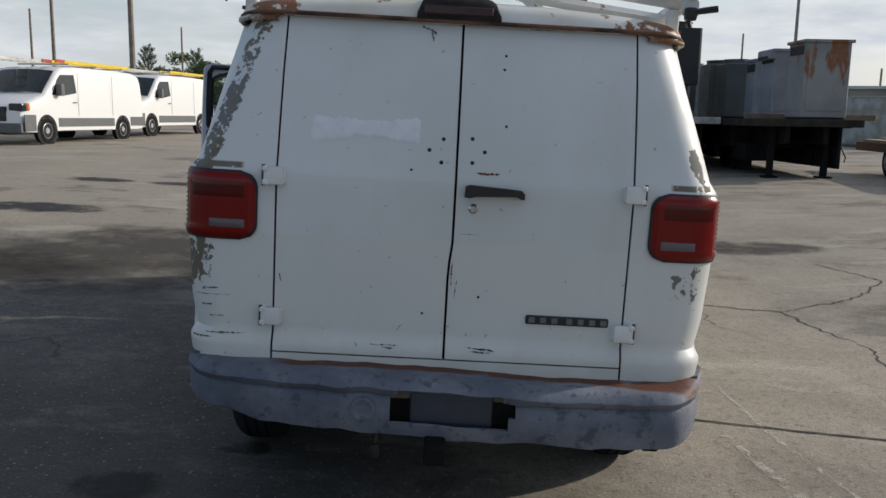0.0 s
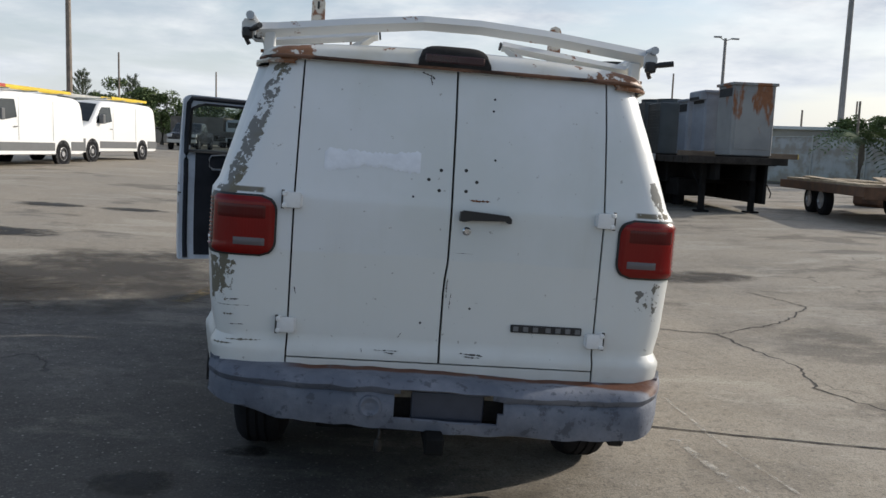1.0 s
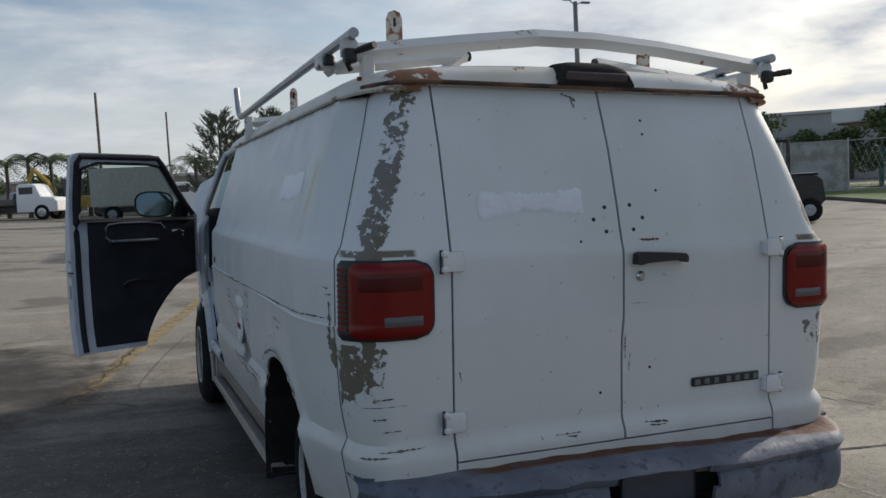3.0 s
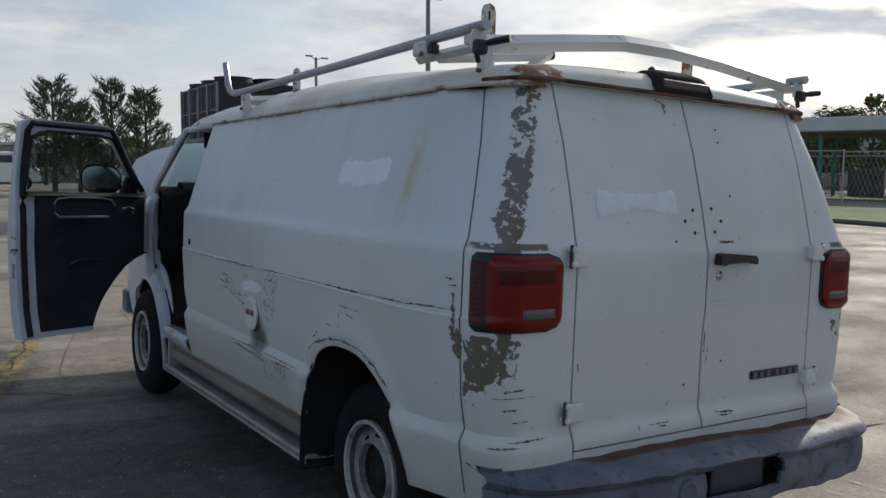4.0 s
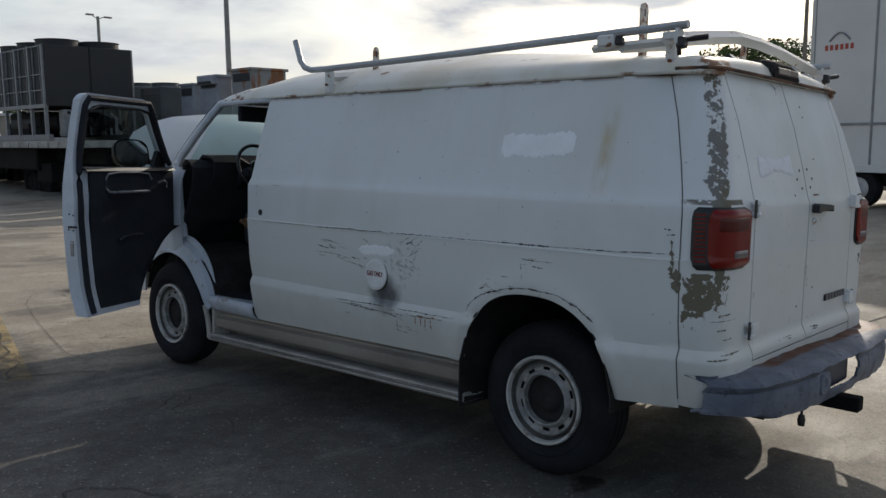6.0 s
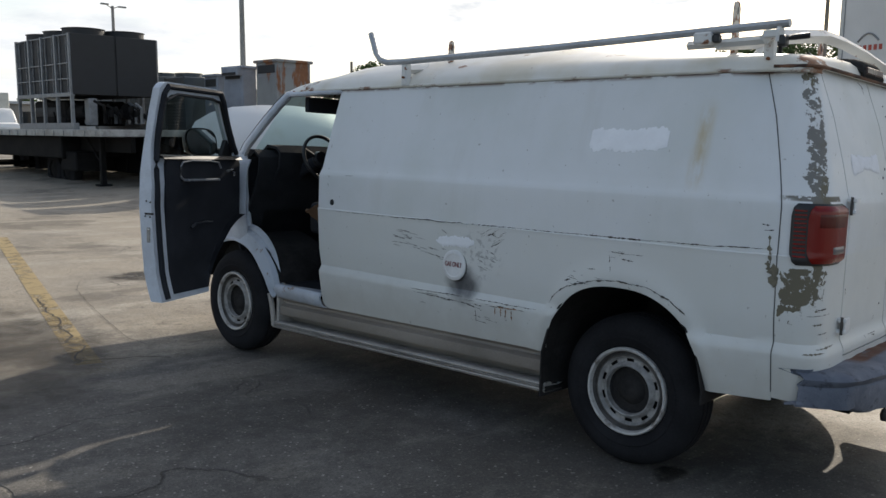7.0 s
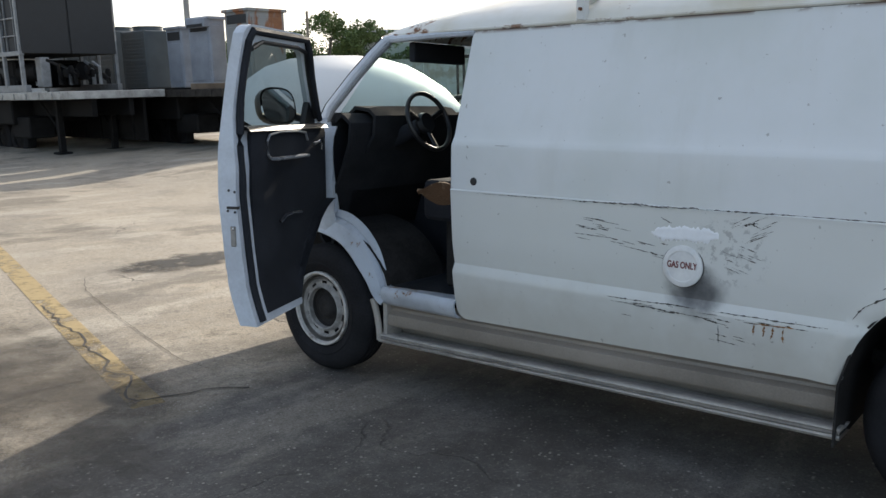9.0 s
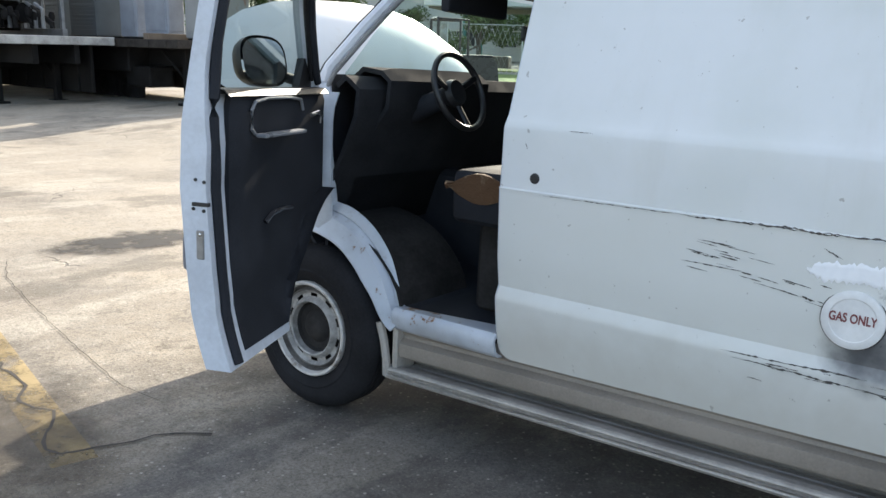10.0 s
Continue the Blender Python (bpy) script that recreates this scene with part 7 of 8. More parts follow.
def air_unit(label, x0, x1, y0, y1, z0, z1, material, kind="fan"):
    root = thing("air_unit", label, "air unit", "air units on a trailer", matrix=Matrix.Translation(((x0 + x1) / 2, (y0 + y1) / 2, z0)))
    w, d, h = (x1 - x0) / 2, (y1 - y0) / 2, z1 - z0
    part("casing", box(B(), (-w, -d, 0.05), (w, d, h), 0.02), material, root)
    part("skid", box(B(), (-w + 0.03, -d + 0.03, 0), (w - 0.03, d - 0.03, 0.07), 0.01), M["frame"], root)
    if kind == "fan":
        part("fan_ring", lathe(B(), [(w * 0.82, h), (w * 0.82, h + 0.10), (w * 0.86, h + 0.12), (w * 0.78, h + 0.12), (w * 0.76, h + 0.02)], 24, "z"), M["unit"], root, smooth=True)
        for k in range(14):
            zz_ = 0.15 + (h - 0.3) * k / 14
            part("louvre", box(B(), (-w - 0.012, -d + 0.06, zz_), (-w + 0.005, d - 0.06, zz_ + 0.05), 0.004), M["unit"], root)
        for sg in (-1, 1):
            part("corner_post", box(B(), (-w - 0.018, sg * (d - 0.03) - 0.03, 0.06), (-w + 0.03, sg * (d - 0.03) + 0.03, h), 0.005), M["unit"], root)
        part("mid_band", box(B(), (-w - 0.02, -d, h * 0.5 - 0.03), (-w + 0.01, d, h * 0.5 + 0.03), 0.004), M["unit"], root)
    else:
        if kind == "hood":
            part("intake_hood", box(B(), (-w - 0.16, -d - 0.02, h - 0.20), (-w + 0.02, d * 0.7, h + 0.02), 0.02), material, root)
            part("intake_slot", box(B(), (-w - 0.165, -d + 0.04, h - 0.19), (-w - 0.15, d * 0.6, h - 0.12), 0.004), M["coil"], root)
        part("cap", box(B(), (-w - 0.05, -d - 0.05, h - 0.02), (w + 0.05, d + 0.05, h + 0.05), 0.012), material, root)
        part("access_panel", box(B(), (-w * 0.85, -d - 0.012, 0.2), (w * 0.85, -d + 0.01, h - 0.15), 0.006), material, root)
        part("side_panel", box(B(), (-w - 0.012, -d * 0.85, 0.2), (-w + 0.01, d * 0.85, h - 0.35), 0.006), material, root)
        part("side_vent", box(B(), (-w - 0.014, -d * 0.8, h - 0.28), (-w + 0.01, d * 0.8, h - 0.08), 0.006), M["coil"], root)
    return root


air_unit("rust-streaked grey metal cabinet on a trailer", 8.45, 9.5, 18.9, 19.8, 1.54, 3.29, M["rustsheet"], "box")
air_unit("pale blue-grey tall metal cabinet on a trailer", 8.29, 8.74, 20.2, 21.05, 1.54, 3.18, M["unit2"], "hood")
air_unit("pale blue-grey dented metal cabinet on a trailer", 8.28, 8.72, 21.35, 22.0, 1.54, 3.02, M["unit2"], "box")
air_unit("blue-grey condenser with a round fan on a trailer", 7.9, 8.78, 22.35, 23.45, 1.54, 3.02, M["unit"])
air_unit("dark blue-grey condenser with a round fan on a trailer", 8.05, 9.1, 24.2, 25.5, 1.54, 3.12, M["unit"])
air_unit("dark open-framed condenser with a round fan on a trailer", 7.75, 8.75, 26.2, 27.6, 1.54, 3.15, M["unit"])

# low wooden trailer
wt_ob = thing("wooden_trailer", "low rusty trailer with a broken plank deck", "trailer", matrix=pose(12.0, 18.4, gz(12.0, 18.4), 0, 0, -10))
M["plank"] = plain("sun_bleached_planks", (0.42, 0.33, 0.22), 0.8, vary=0.45, scale=2.5)
M["rframe"] = plain("rusty_brown_frame", (0.13, 0.07, 0.04), 0.8, vary=0.5, scale=4)
rr = random.Random(5)
for k in range(11):
    x0 = -1.25 + 0.228 * k
    pb = box(B(), (x0, -2.4 + 0.25 * rr.random(), 0.80 + 0.02 * rr.random()), (x0 + 0.21, 3.2 - 0.4 * rr.random(), 0.85 + 0.03 * rr.random()), 0.008)
    bmesh.ops.rotate(pb, verts=pb.verts, cent=(x0, 0, 0.82), matrix=Matrix.Rotation(0.012 * (rr.random() - 0.5), 3, "X"))
    part("plank", pb, M["plank"], wt_ob)
for k in range(5):
    pb = box(B(), (-1.1 + 0.4 * k, -0.4, 0.86), (-0.85 + 0.4 * k, 1.6, 0.90), 0.008)
    bmesh.ops.rotate(pb, verts=pb.verts, cent=(-1.0 + 0.4 * k, 0, 0.88), matrix=Matrix.Rotation(0.05 * rr.random() + 0.01, 3, "X") @ Matrix.Rotation(0.5 * (rr.random() - 0.5), 3, "Z"))
    part("loose_plank", pb, M["plank"], wt_ob)
part("front_beam", box(B(), (-1.3, -2.5, 0.55), (1.3, -2.38, 0.82), 0.01), M["rframe"], wt_ob)
part("side_beam", box(B(), (-1.32, -2.5, 0.60), (-1.22, 3.2, 0.82), 0.01), M["rframe"], wt_ob)
part("side_beam", box(B(), (1.22, -2.5, 0.60), (1.32, 3.2, 0.82), 0.01), M["rframe"], wt_ob)
part("drawbar", tube(B(), [(-0.9, -2.4, 0.6), (0.0, -4.0, 0.5)], 0.06, 6), M["rframe"], wt_ob)
part("drawbar", tube(B(), [(0.9, -2.4, 0.6), (0.0, -4.0, 0.5)], 0.06, 6), M["rframe"], wt_ob)
part("jack", box(B(), (0.75, -2.55, 0.0), (0.83, -2.47, 0.75), 0.006), M["frame"], wt_ob)
for sg in (-1, 1):
    for yy in (0.6, 1.45):
        far_wheel(wt_ob, sg * 1.12, yy, 0.38, 0.24, sg)
# a stack of broken frames behind it
sk = thing("scrap_frame", "rusty folded steel frame lying behind a trailer", "scrap metal", matrix=pose(15.6, 22.2, gz(15, 22), 0, 0, 20))
part("strut", tube(B(), [(-0.7, 0, 0.0), (0.1, 0, 1.35), (0.9, 0, 0.0)], 0.04, 6), M["rframe"], sk)
part("tie", tube(B(), [(-0.4, 0, 0.5), (0.6, 0, 0.5)], 0.03, 6), M["rframe"], sk)
part("heap", box(B(), (-1.2, 0.2, 0.0), (1.3, 1.2, 0.75), 0.1), M["rframe"], sk)

# yard mower with roll bar, its long rear body to the right
tr_ob = thing("yard_mower", "black ride-on yard mower with a roll bar, parked side on", "mower", matrix=pose(14.4, 16.9, gz(14.4, 16.9), 0, 0, -42) @ Matrix.Diagonal((1.08, 1.08, 1.08, 1)))
mk = M["carblack"]
hb = slab(B(), [(-0.30, 0.42), (-0.30, 1.05), (-0.22, 1.12), (0.88, 1.05), (1.00, 0.95), (1.06, 0.50), (0.95, 0.36)], 0.95, Matrix.Translation((0, -0.48, 0)))
part("engine_cover", hb, mk, tr_ob)
part("cover_lip", box(B(), (0.15, -0.42, 1.06), (0.92, 0.42, 1.12), 0.03, seg=2), mk, tr_ob)
part("floor_deck", box(B(), (-1.30, -0.46, 0.38), (-0.28, 0.46, 0.50), 0.03), mk, tr_ob)
part("steering_tower", slab(B(), [(-1.25, 0.5), (-1.15, 1.0), (-0.98, 1.02), (-0.92, 0.5)], 0.5, Matrix.Translation((0, -0.25, 0))), mk, tr_ob)
part("mowing_deck", box(B(), (-1.85, -0.62, 0.16), (-1.15, 0.62, 0.42), 0.06, seg=2), mk, tr_ob)
part("seat", box(B(), (-0.62, -0.24, 0.86), (-0.22, 0.24, 0.98), 0.05, seg=2), M["black"], tr_ob)
part("seat_back", box(B(), (-0.27, -0.22, 0.98), (-0.14, 0.22, 1.28), 0.04, seg=2), M["black"], tr_ob)
part("roll_bar", tube(B(), [(-0.42, -0.46, 0.5), (-0.42, -0.46, 1.85), (-0.42, -0.42, 1.93), (-0.42, 0.42, 1.93), (-0.42, 0.46, 1.85), (-0.42, 0.46, 0.5)], 0.035, 8), mk, tr_ob)
part("front_bar", tube(B(), [(0.30, -0.44, 1.1), (0.30, -0.44, 1.9), (-0.42, -0.46, 1.92)], 0.032, 8), mk, tr_ob)
part("front_bar", tube(B(), [(0.30, 0.44, 1.1), (0.30, 0.44, 1.9), (-0.42, 0.46, 1.92)], 0.032, 8), mk, tr_ob)
for sg in (-1, 1):
    for xx, r_ in ((-1.0, 0.36), (0.72, 0.27)):
        w_ = part("wheel", lathe(B(), [(0.0, 0.05), (r_ * 0.55, 0.04), (r_ * 0.6, 0.0), (r_ * 0.9, 0.0), (r_, 0.04), (r_, 0.18), (r_ * 0.9, 0.22), (0.0, 0.20)], 24, "y"), M["rubber"], tr_ob, smooth=True)
        w_.matrix_basis = Matrix.Translation((xx, sg * 0.62, r_)) @ (Matrix.Identity(4) if sg < 0 else Matrix.Rotation(math.pi, 4, "Z"))
        part("hub_disc", lathe(B(), [(0.0, 0.03), (r_ * 0.3, 0.025), (r_ * 0.5, 0.035)], 16, "y"), M["silver"], w_)

# box body of a lorry
bx = thing("box_lorry", "tall white lorry box with a faded mark and black tyres", "truck", matrix=pose(15.5, 7.9, gz(15, 7), 0, 0, -18) @ Matrix.Diagonal((1.2, 1.2, 1.14, 1)))
M["boxw"] = plain("grimy_white_lorry_panel", (0.62, 0.62, 0.61), 0.45, vary=0.12, scale=0.8)
part("box_body", box(B(), (0.0, -7.4, 0.72), (2.4, 0.0, 4.3), 0.03), M["boxw"], bx)
for k in range(7):
    part("panel_seam", box(B(), (-0.012, -0.06 - 1.2 * k, 0.75), (0.004, -0.02 - 1.2 * k, 4.28), 0.003), M["post"], bx)
part("bottom_rail", box(B(), (-0.03, -7.4, 0.66), (0.05, 0.0, 0.80), 0.008), M["boxw"], bx)
part("corner_post", box(B(), (-0.02, -0.05, 0.7), (0.08, 0.03, 4.3), 0.01), M["alu"], bx)
part("belt_rail", box(B(), (-0.02, -7.4, 1.52), (0.01, 0.0, 1.57), 0.004), M["post"], bx)
part("mark", tube(B(), [(-0.006, -0.35 - 0.02 * k, 3.1 + 0.14 * math.sin(math.pi * k / 20)) for k in range(21)], 0.018, 6), M["post"], bx)
for k in range(6):
    part("mark_bar", box(B(), (-0.006, -0.32 - 0.10 * k, 2.93), (0.002, -0.26 - 0.10 * k, 3.03)), M["ladred"], bx)
far_wheel(bx, 0.05, -1.0, 0.36, 0.26, -1)
far_wheel(bx, 0.05, -5.8, 0.36, 0.26, -1)
far_wheel(bx, 2.35, -1.0, 0.36, 0.26, 1)
part("underframe", box(B(), (0.3, -7.2, 0.4), (2.1, -0.2, 0.72), 0.02), M["frame"], bx)

# concrete barrier by the lawn
br = thing("barrier_block", "white concrete barrier block with dark marks on its end", "barrier", matrix=pose(14.6, 7.8, gz(14, 8), 0, 0, -60) @ Matrix.Diagonal((0.93, 0.93, 0.93, 1)))
part("block", box(B(), (-0.7, -0.25, 0.0), (0.7, 0.25, 0.62), 0.04, seg=2), M["boxw"], br)
part("foot", box(B(), (-0.72, -0.3, 0.0), (0.72, 0.3, 0.12), 0.02), M["post"], br)
part("end_mark", box(B(), (-0.3, -0.262, 0.2), (0.35, -0.245, 0.42), 0.006), M["carblack"], br)

# ---------------------------------------------------------------- lawn, road, fence, buildings
def lawn_mat():
    s = Shader("mown_grass", (0.10, 0.16, 0.03), 0.9)
    s.color(s.mix(s.ramp(s.math("ADD", s.math("MULTIPLY", s.noise(0.5, 5), 0.5), s.math("MULTIPLY", s.noise(7, 5), 0.5)), 0.35, 0.65), (0.065, 0.11, 0.02), (0.17, 0.22, 0.05)))
    s.bump(s.noise(40, 4), 0.7, 0.03)
    return s.m


M["lawn"] = lawn_mat()
M["asphalt"] = plain("pale_road", (0.22, 0.21, 0.20), 0.85, vary=0.15, scale=0.6)
M["kerb"] = plain("stained_kerb", (0.16, 0.15, 0.13), 0.85, vary=0.4, scale=1.5)


def strip(name, pts, w0, w1, z, material, label, cat):
    """A flat band beside a line of points, from w0 to w1 metres to its left."""
    bm = B()
    rows = []
    for i, p in enumerate(pts):
        a, b = pts[max(i - 1, 0)], pts[min(i + 1, len(pts) - 1)]
        d = Vector((b[0] - a[0], b[1] - a[1])).normalized()
        nrm = Vector((-d.y, d.x))
        rows.append([(p[0] + nrm.x * w, p[1] + nrm.y * w, z + gz(p[0] + nrm.x * w, p[1] + nrm.y * w)) for w in steps(w0, w1, 4)])
    grid(bm, rows)
    thicken(bm, 0, way=lambda co: (0, 0, -0.10))
    return tagged(part(name, bm, material), label, cat, kind="structure")


EDGE = [(36.0, -20.0), (28.0, -4.0), (21.5, 7.5), (20.3, 12.0), (20.6, 17.0), (23.5, 23.5), (21.0, 33.0), (17.0, 44.0), (14.0, 60.0)]
RIGHT = EDGE[::-1]
strip("kerb", RIGHT, -0.05, 0.18, 0.13, M["kerb"], "stained concrete kerb at the yard's edge", "kerb")
strip("lawn", RIGHT, 0.2, 7.5, 0.09, M["lawn"], "mown green lawn strip beyond the yard", "lawn")
strip("road", RIGHT, 7.6, 12.0, 0.05, M["asphalt"], "pale road behind the lawn", "road")
strip("lawn", RIGHT, 12.1, 16.5, 0.10, M["lawn"], "second green lawn strip beyond the road", "lawn")

# fence along the far side
s = Shader("faded_fence_sheet", (0.34, 0.34, 0.33), 0.8)
s.color(s.mix(s.ramp(s.noise(1.6, 5, 0.6), 0.4, 0.62), (0.46, 0.465, 0.46), (0.33, 0.30, 0.26)))
s.bump(s.noise(60, 2), 0.3, 0.01)
M["fence"] = s.m


def fence(pts, h, label, sheet=True):
    root = thing("yard_fence", label, "fence")
    for (ax, ay), (bx_, by) in zip(pts, pts[1:]):
        n = max(1, int(math.hypot(bx_ - ax, by - ay) / 2.4))
        ang = math.degrees(math.atan2(by - ay, bx_ - ax))
        L = math.hypot(bx_ - ax, by - ay) / n
        for k in range(n):
            x, y = ax + (bx_ - ax) * k / n, ay + (by - ay) * k / n
            m = pose(x, y, gz(x, y), 0, 0, ang)
            part("post", tube(B(), [(0, 0, 0), (0, 0, h + 0.12)], 0.035, 8), M["alu"], root, matrix=m)
            if sheet:
                b_ = B()
                rows = [[(L * i / 12, 0.02 + 0.015 * math.cos(i * math.pi), z) for z in (0.05, h)] for i in range(13)]
                grid(b_, rows)
                thicken(b_, 0, way=lambda co: (0, 0.01, 0))
                part("sheet", b_, M["fence"], root, matrix=m)
            else:
                b_ = B()
                for i in range(14):
                    tube(b_, [(L * i / 14, 0, 0.05), (min(L, L * i / 14 + 0.9), 0, min(h, 0.05 + (L - L * i / 14) * 2 if L * i / 14 + 0.9 > L else h))], 0.006, 3, caps=False)
                    tube(b_, [(L * i / 14, 0, h), (min(L, L * i / 14 + 0.9), 0, max(0.05, 0.05))], 0.006, 3, caps=False)
                part("wire_mesh", b_, M["alu"], root, matrix=m)
            part("top_rail", tube(B(), [(0, 0, h), (L, 0, h)], 0.025, 6), M["alu"], root, matrix=m)


fence([(14.5, 50.0), (18.5, 43.0), (22.5, 36.0), (25.0, 31.5), (29.0, 27.8)], 2.3, "grey corrugated sheet fence along the yard's edge")
fence([(29.0, 27.8), (33.0, 22.0), (35.0, 14.0), (37.0, 6.0)], 2.3, "chain-link fence with steel posts along the road", False)


def building(name, label, x0, x1, y0, y1, h, ang, material, windows=0, roof=None):
    root = thing(name, label, "building", matrix=pose((x0 + x1) / 2, (y0 + y1) / 2, gz((x0 + x1) / 2, (y0 + y1) / 2), 0, 0, ang))
    w, d = (x1 - x0) / 2, (y1 - y0) / 2
    part("wall", box(B(), (-w, -d, 0), (w, d, h), 0.03), material, root)
    part("roof", box(B(), (-w - 0.25, -d - 0.25, h), (w + 0.25, d + 0.25, h + 0.25), 0.03), roof or M["boxw"], root)
    for k in range(windows):
        xx = -w + 2 * w * (k + 0.5) / windows
        wn_ = part("window", box(B(), (xx - 0.8, -d - 0.04, 1.2), (xx + 0.8, -d + 0.02, 2.4), 0.02), M["carglass"], root)
        part("sill", box(B(), (xx - 0.9, -d - 0.10, 1.12), (xx + 0.9, -d, 1.2), 0.01), M["boxw"], wn_)
    return root


M["bwall"] = plain("cream_warehouse_wall", (0.52, 0.50, 0.46), 0.7, vary=0.15, scale=0.5)
M["gwall"] = plain("beige_far_wall", (0.36, 0.33, 0.29), 0.8, vary=0.2, scale=0.5)
building("warehouse", "low cream warehouse with a flat roof and dark windows", 46, 72, 44, 56, 5.2, -38, M["bwall"], 7)
building("low_building", "low beige building behind the fence", 22, 44, 62, 70, 3.4, -20, M["gwall"], 5)
building("far_shed", "pale gabled shed across the yard", -2.0, 3.0, 66, 71, 3.3, 0, M["bwall"], 2)
building("far_wall_block", "long beige wall block across the yard", -34, -4, 92, 97, 3.0, 4, M["gwall"], 8)
building("far_wall_block", "long beige wall block across the yard", 2, 26, 76, 80, 3.0, -3, M["gwall"], 6)

# open canopy over a fuelling lane
cn = thing("open_canopy", "long flat white canopy on teal posts", "canopy", matrix=pose(42.5, 19.0, gz(42.5, 19.0), 0, 0, -65))
M["teal"] = plain("teal_post_paint", (0.05, 0.22, 0.20), 0.5, vary=0.2)
part("canopy_roof", box(B(), (-16, -3.5, 3.45), (16, 3.5, 4.15), 0.05), M["boxw"], cn)
part("soffit", box(B(), (-15.8, -3.3, 3.36), (15.8, 3.3, 3.45), 0.02), M["dirty"], cn)
for k in range(6):
    for yy in (-2.8, 2.8):
        part("post", box(B(), (-14 + 5.6 * k, yy - 0.1, 0), (-13.8 + 5.6 * k, yy + 0.1, 3.4), 0.02), M["teal"], cn)
for k in range(9):
    part("back_crate", box(B(), (-14 + 3.2 * k, 3.0, 0.0), (-12.2 + 3.2 * k, 4.4, 0.9 + 0.35 * (k % 3)), 0.05), M["dirty"], cn)
part("back_rail", box(B(), (-16, 3.6, 1.35), (16, 3.66, 1.42)), M["alu"], cn)
part("back_rail", box(B(), (-16, 3.6, 2.35), (16, 3.66, 2.42)), M["alu"], cn)

# ---------------------------------------------------------------- poles
M["wood"] = plain("weathered_pole_wood", (0.24, 0.20, 0.165), 0.85, vary=0.35, scale=3)
M["polegrey"] = plain("grey_concrete_pole", (0.26, 0.25, 0.24), 0.8, vary=0.2, scale=3)


def pole(x, y, h, r, material, label, arms=False, name="utility_pole"):
    root = thing(name, label, "pole", "yard poles", matrix=pose(x, y, gz(x, y)))
    part("shaft", tube(B(), [(0, 0, 0), (0, 0, h * 0.5), (0, 0, h)], [r, r * 0.85, r * 0.7], 10), material, root, smooth=True)
    if arms:
        for sg in (-1, 1):
            part("arm", tube(B(), [(0, 0, h - 0.3), (sg * 0.8, sg * 0.3, h + 0.05), (sg * 1.5, sg * 0.5, h + 0.05)], 0.05, 6), material, root)
            part("lamp_head", box(B(), (sg * 1.2 - 0.3, sg * 0.45 - 0.18, h - 0.02), (sg * 1.2 + 0.55, sg * 0.45 + 0.18, h + 0.14), 0.04), M["post"], root)
    return root


for x, y, h, r in ((-16.85, 47.0, 13.0, 0.17), (-24.8, 55.0, 12.0, 0.13), (-39.1, 82.0, 10.0, 0.14), (-22.2, 74.0, 7.8, 0.10), (-17.4, 92.5, 7.9, 0.11), (-1.95, 60.0, 8.3, 0.12), (3.37, 75.0, 8.6, 0.11),
                   (30.2, 83.0, 9.3, 0.12), (35.2, 66.0, 5.2, 0.11), (39.9, 66.0, 6.1, 0.10), (34.1, 56.0, 5.4, 0.11), (29.0, 40.0, 5.3, 0.11), (33.9, 14.5, 9.5, 0.11), (-12.2, 90.0, 7.2, 0.1)):
    pole(x, y, h, r, M["wood"], "bare weathered wooden pole")
pole(38.0, 65.0, 16.7, 0.28, M["polegrey"], "tall grey lamp pole with two arms", True, "lamp_pole")
pole(38.5, 90.3, 14.1, 0.22, M["polegrey"], "tall grey lamp pole with two arms", True, "lamp_pole")


# ---------------------------------------------------------------- trees
def leaf_mat(name, a, b):
    s = Shader(name, a, 0.75)
    info = s.n("ShaderNodeNewGeometry")
    s.color(s.mix(s.math("ADD", s.math("MULTIPLY", info.outputs["Random Per Island"], 0.6), s.math("MULTIPLY", s.noise(0.6, 3), 0.4)), a, b))
    s.b.inputs["Subsurface Weight"].default_value = 0.0
    return s.m


M["leaf"] = leaf_mat("broad_leaves", (0.05, 0.08, 0.026), (0.15, 0.20, 0.065))
M["needle"] = leaf_mat("pine_needles", (0.05, 0.068, 0.04), (0.13, 0.155, 0.09))
M["frond"] = leaf_mat("palm_fronds", (0.045, 0.075, 0.03), (0.14, 0.18, 0.07))
M["bark"] = plain("grey_bark", (0.12, 0.10, 0.08), 0.9, vary=0.4, scale=5)


def leaves(clumps, per, size, rr, drop=0.0):
    """Small leaf blades scattered round clump centres (x, y, z, radius)."""
    verts, faces = [], []
    for cx, cy, cz, cr in clumps:
        for _ in range(per):
            d = Vector((rr.gauss(0, 1), rr.gauss(0, 1), rr.gauss(0, 1))).normalized() * cr * rr.random() ** 0.4
            p = Vector((cx, cy, cz)) + Vector((d.x, d.y, d.z * 0.8))
            u = Vector((rr.gauss(0, 1), rr.gauss(0, 1), rr.gauss(0, 0.6))).normalized()
            w = u.cross(Vector((rr.gauss(0, 1), rr.gauss(0, 1), rr.gauss(0, 1)))).normalized()
            sz = size * (0.6 + 0.8 * rr.random())
            k = len(verts)
            verts += [p - u * sz, p + w * sz * 0.45, p + u * sz - Vector((0, 0, drop * sz)), p - w * sz * 0.45]
            faces.append((k, k + 1, k + 2, k + 3))
    return verts, faces


def crown(name, verts, faces, material, parent):
    me = bpy.data.meshes.new(name)
    me.from_pydata(verts, [], faces)
    me.materials.append(material)
    ob = new(name, me)
    ob.parent = parent
    return ob


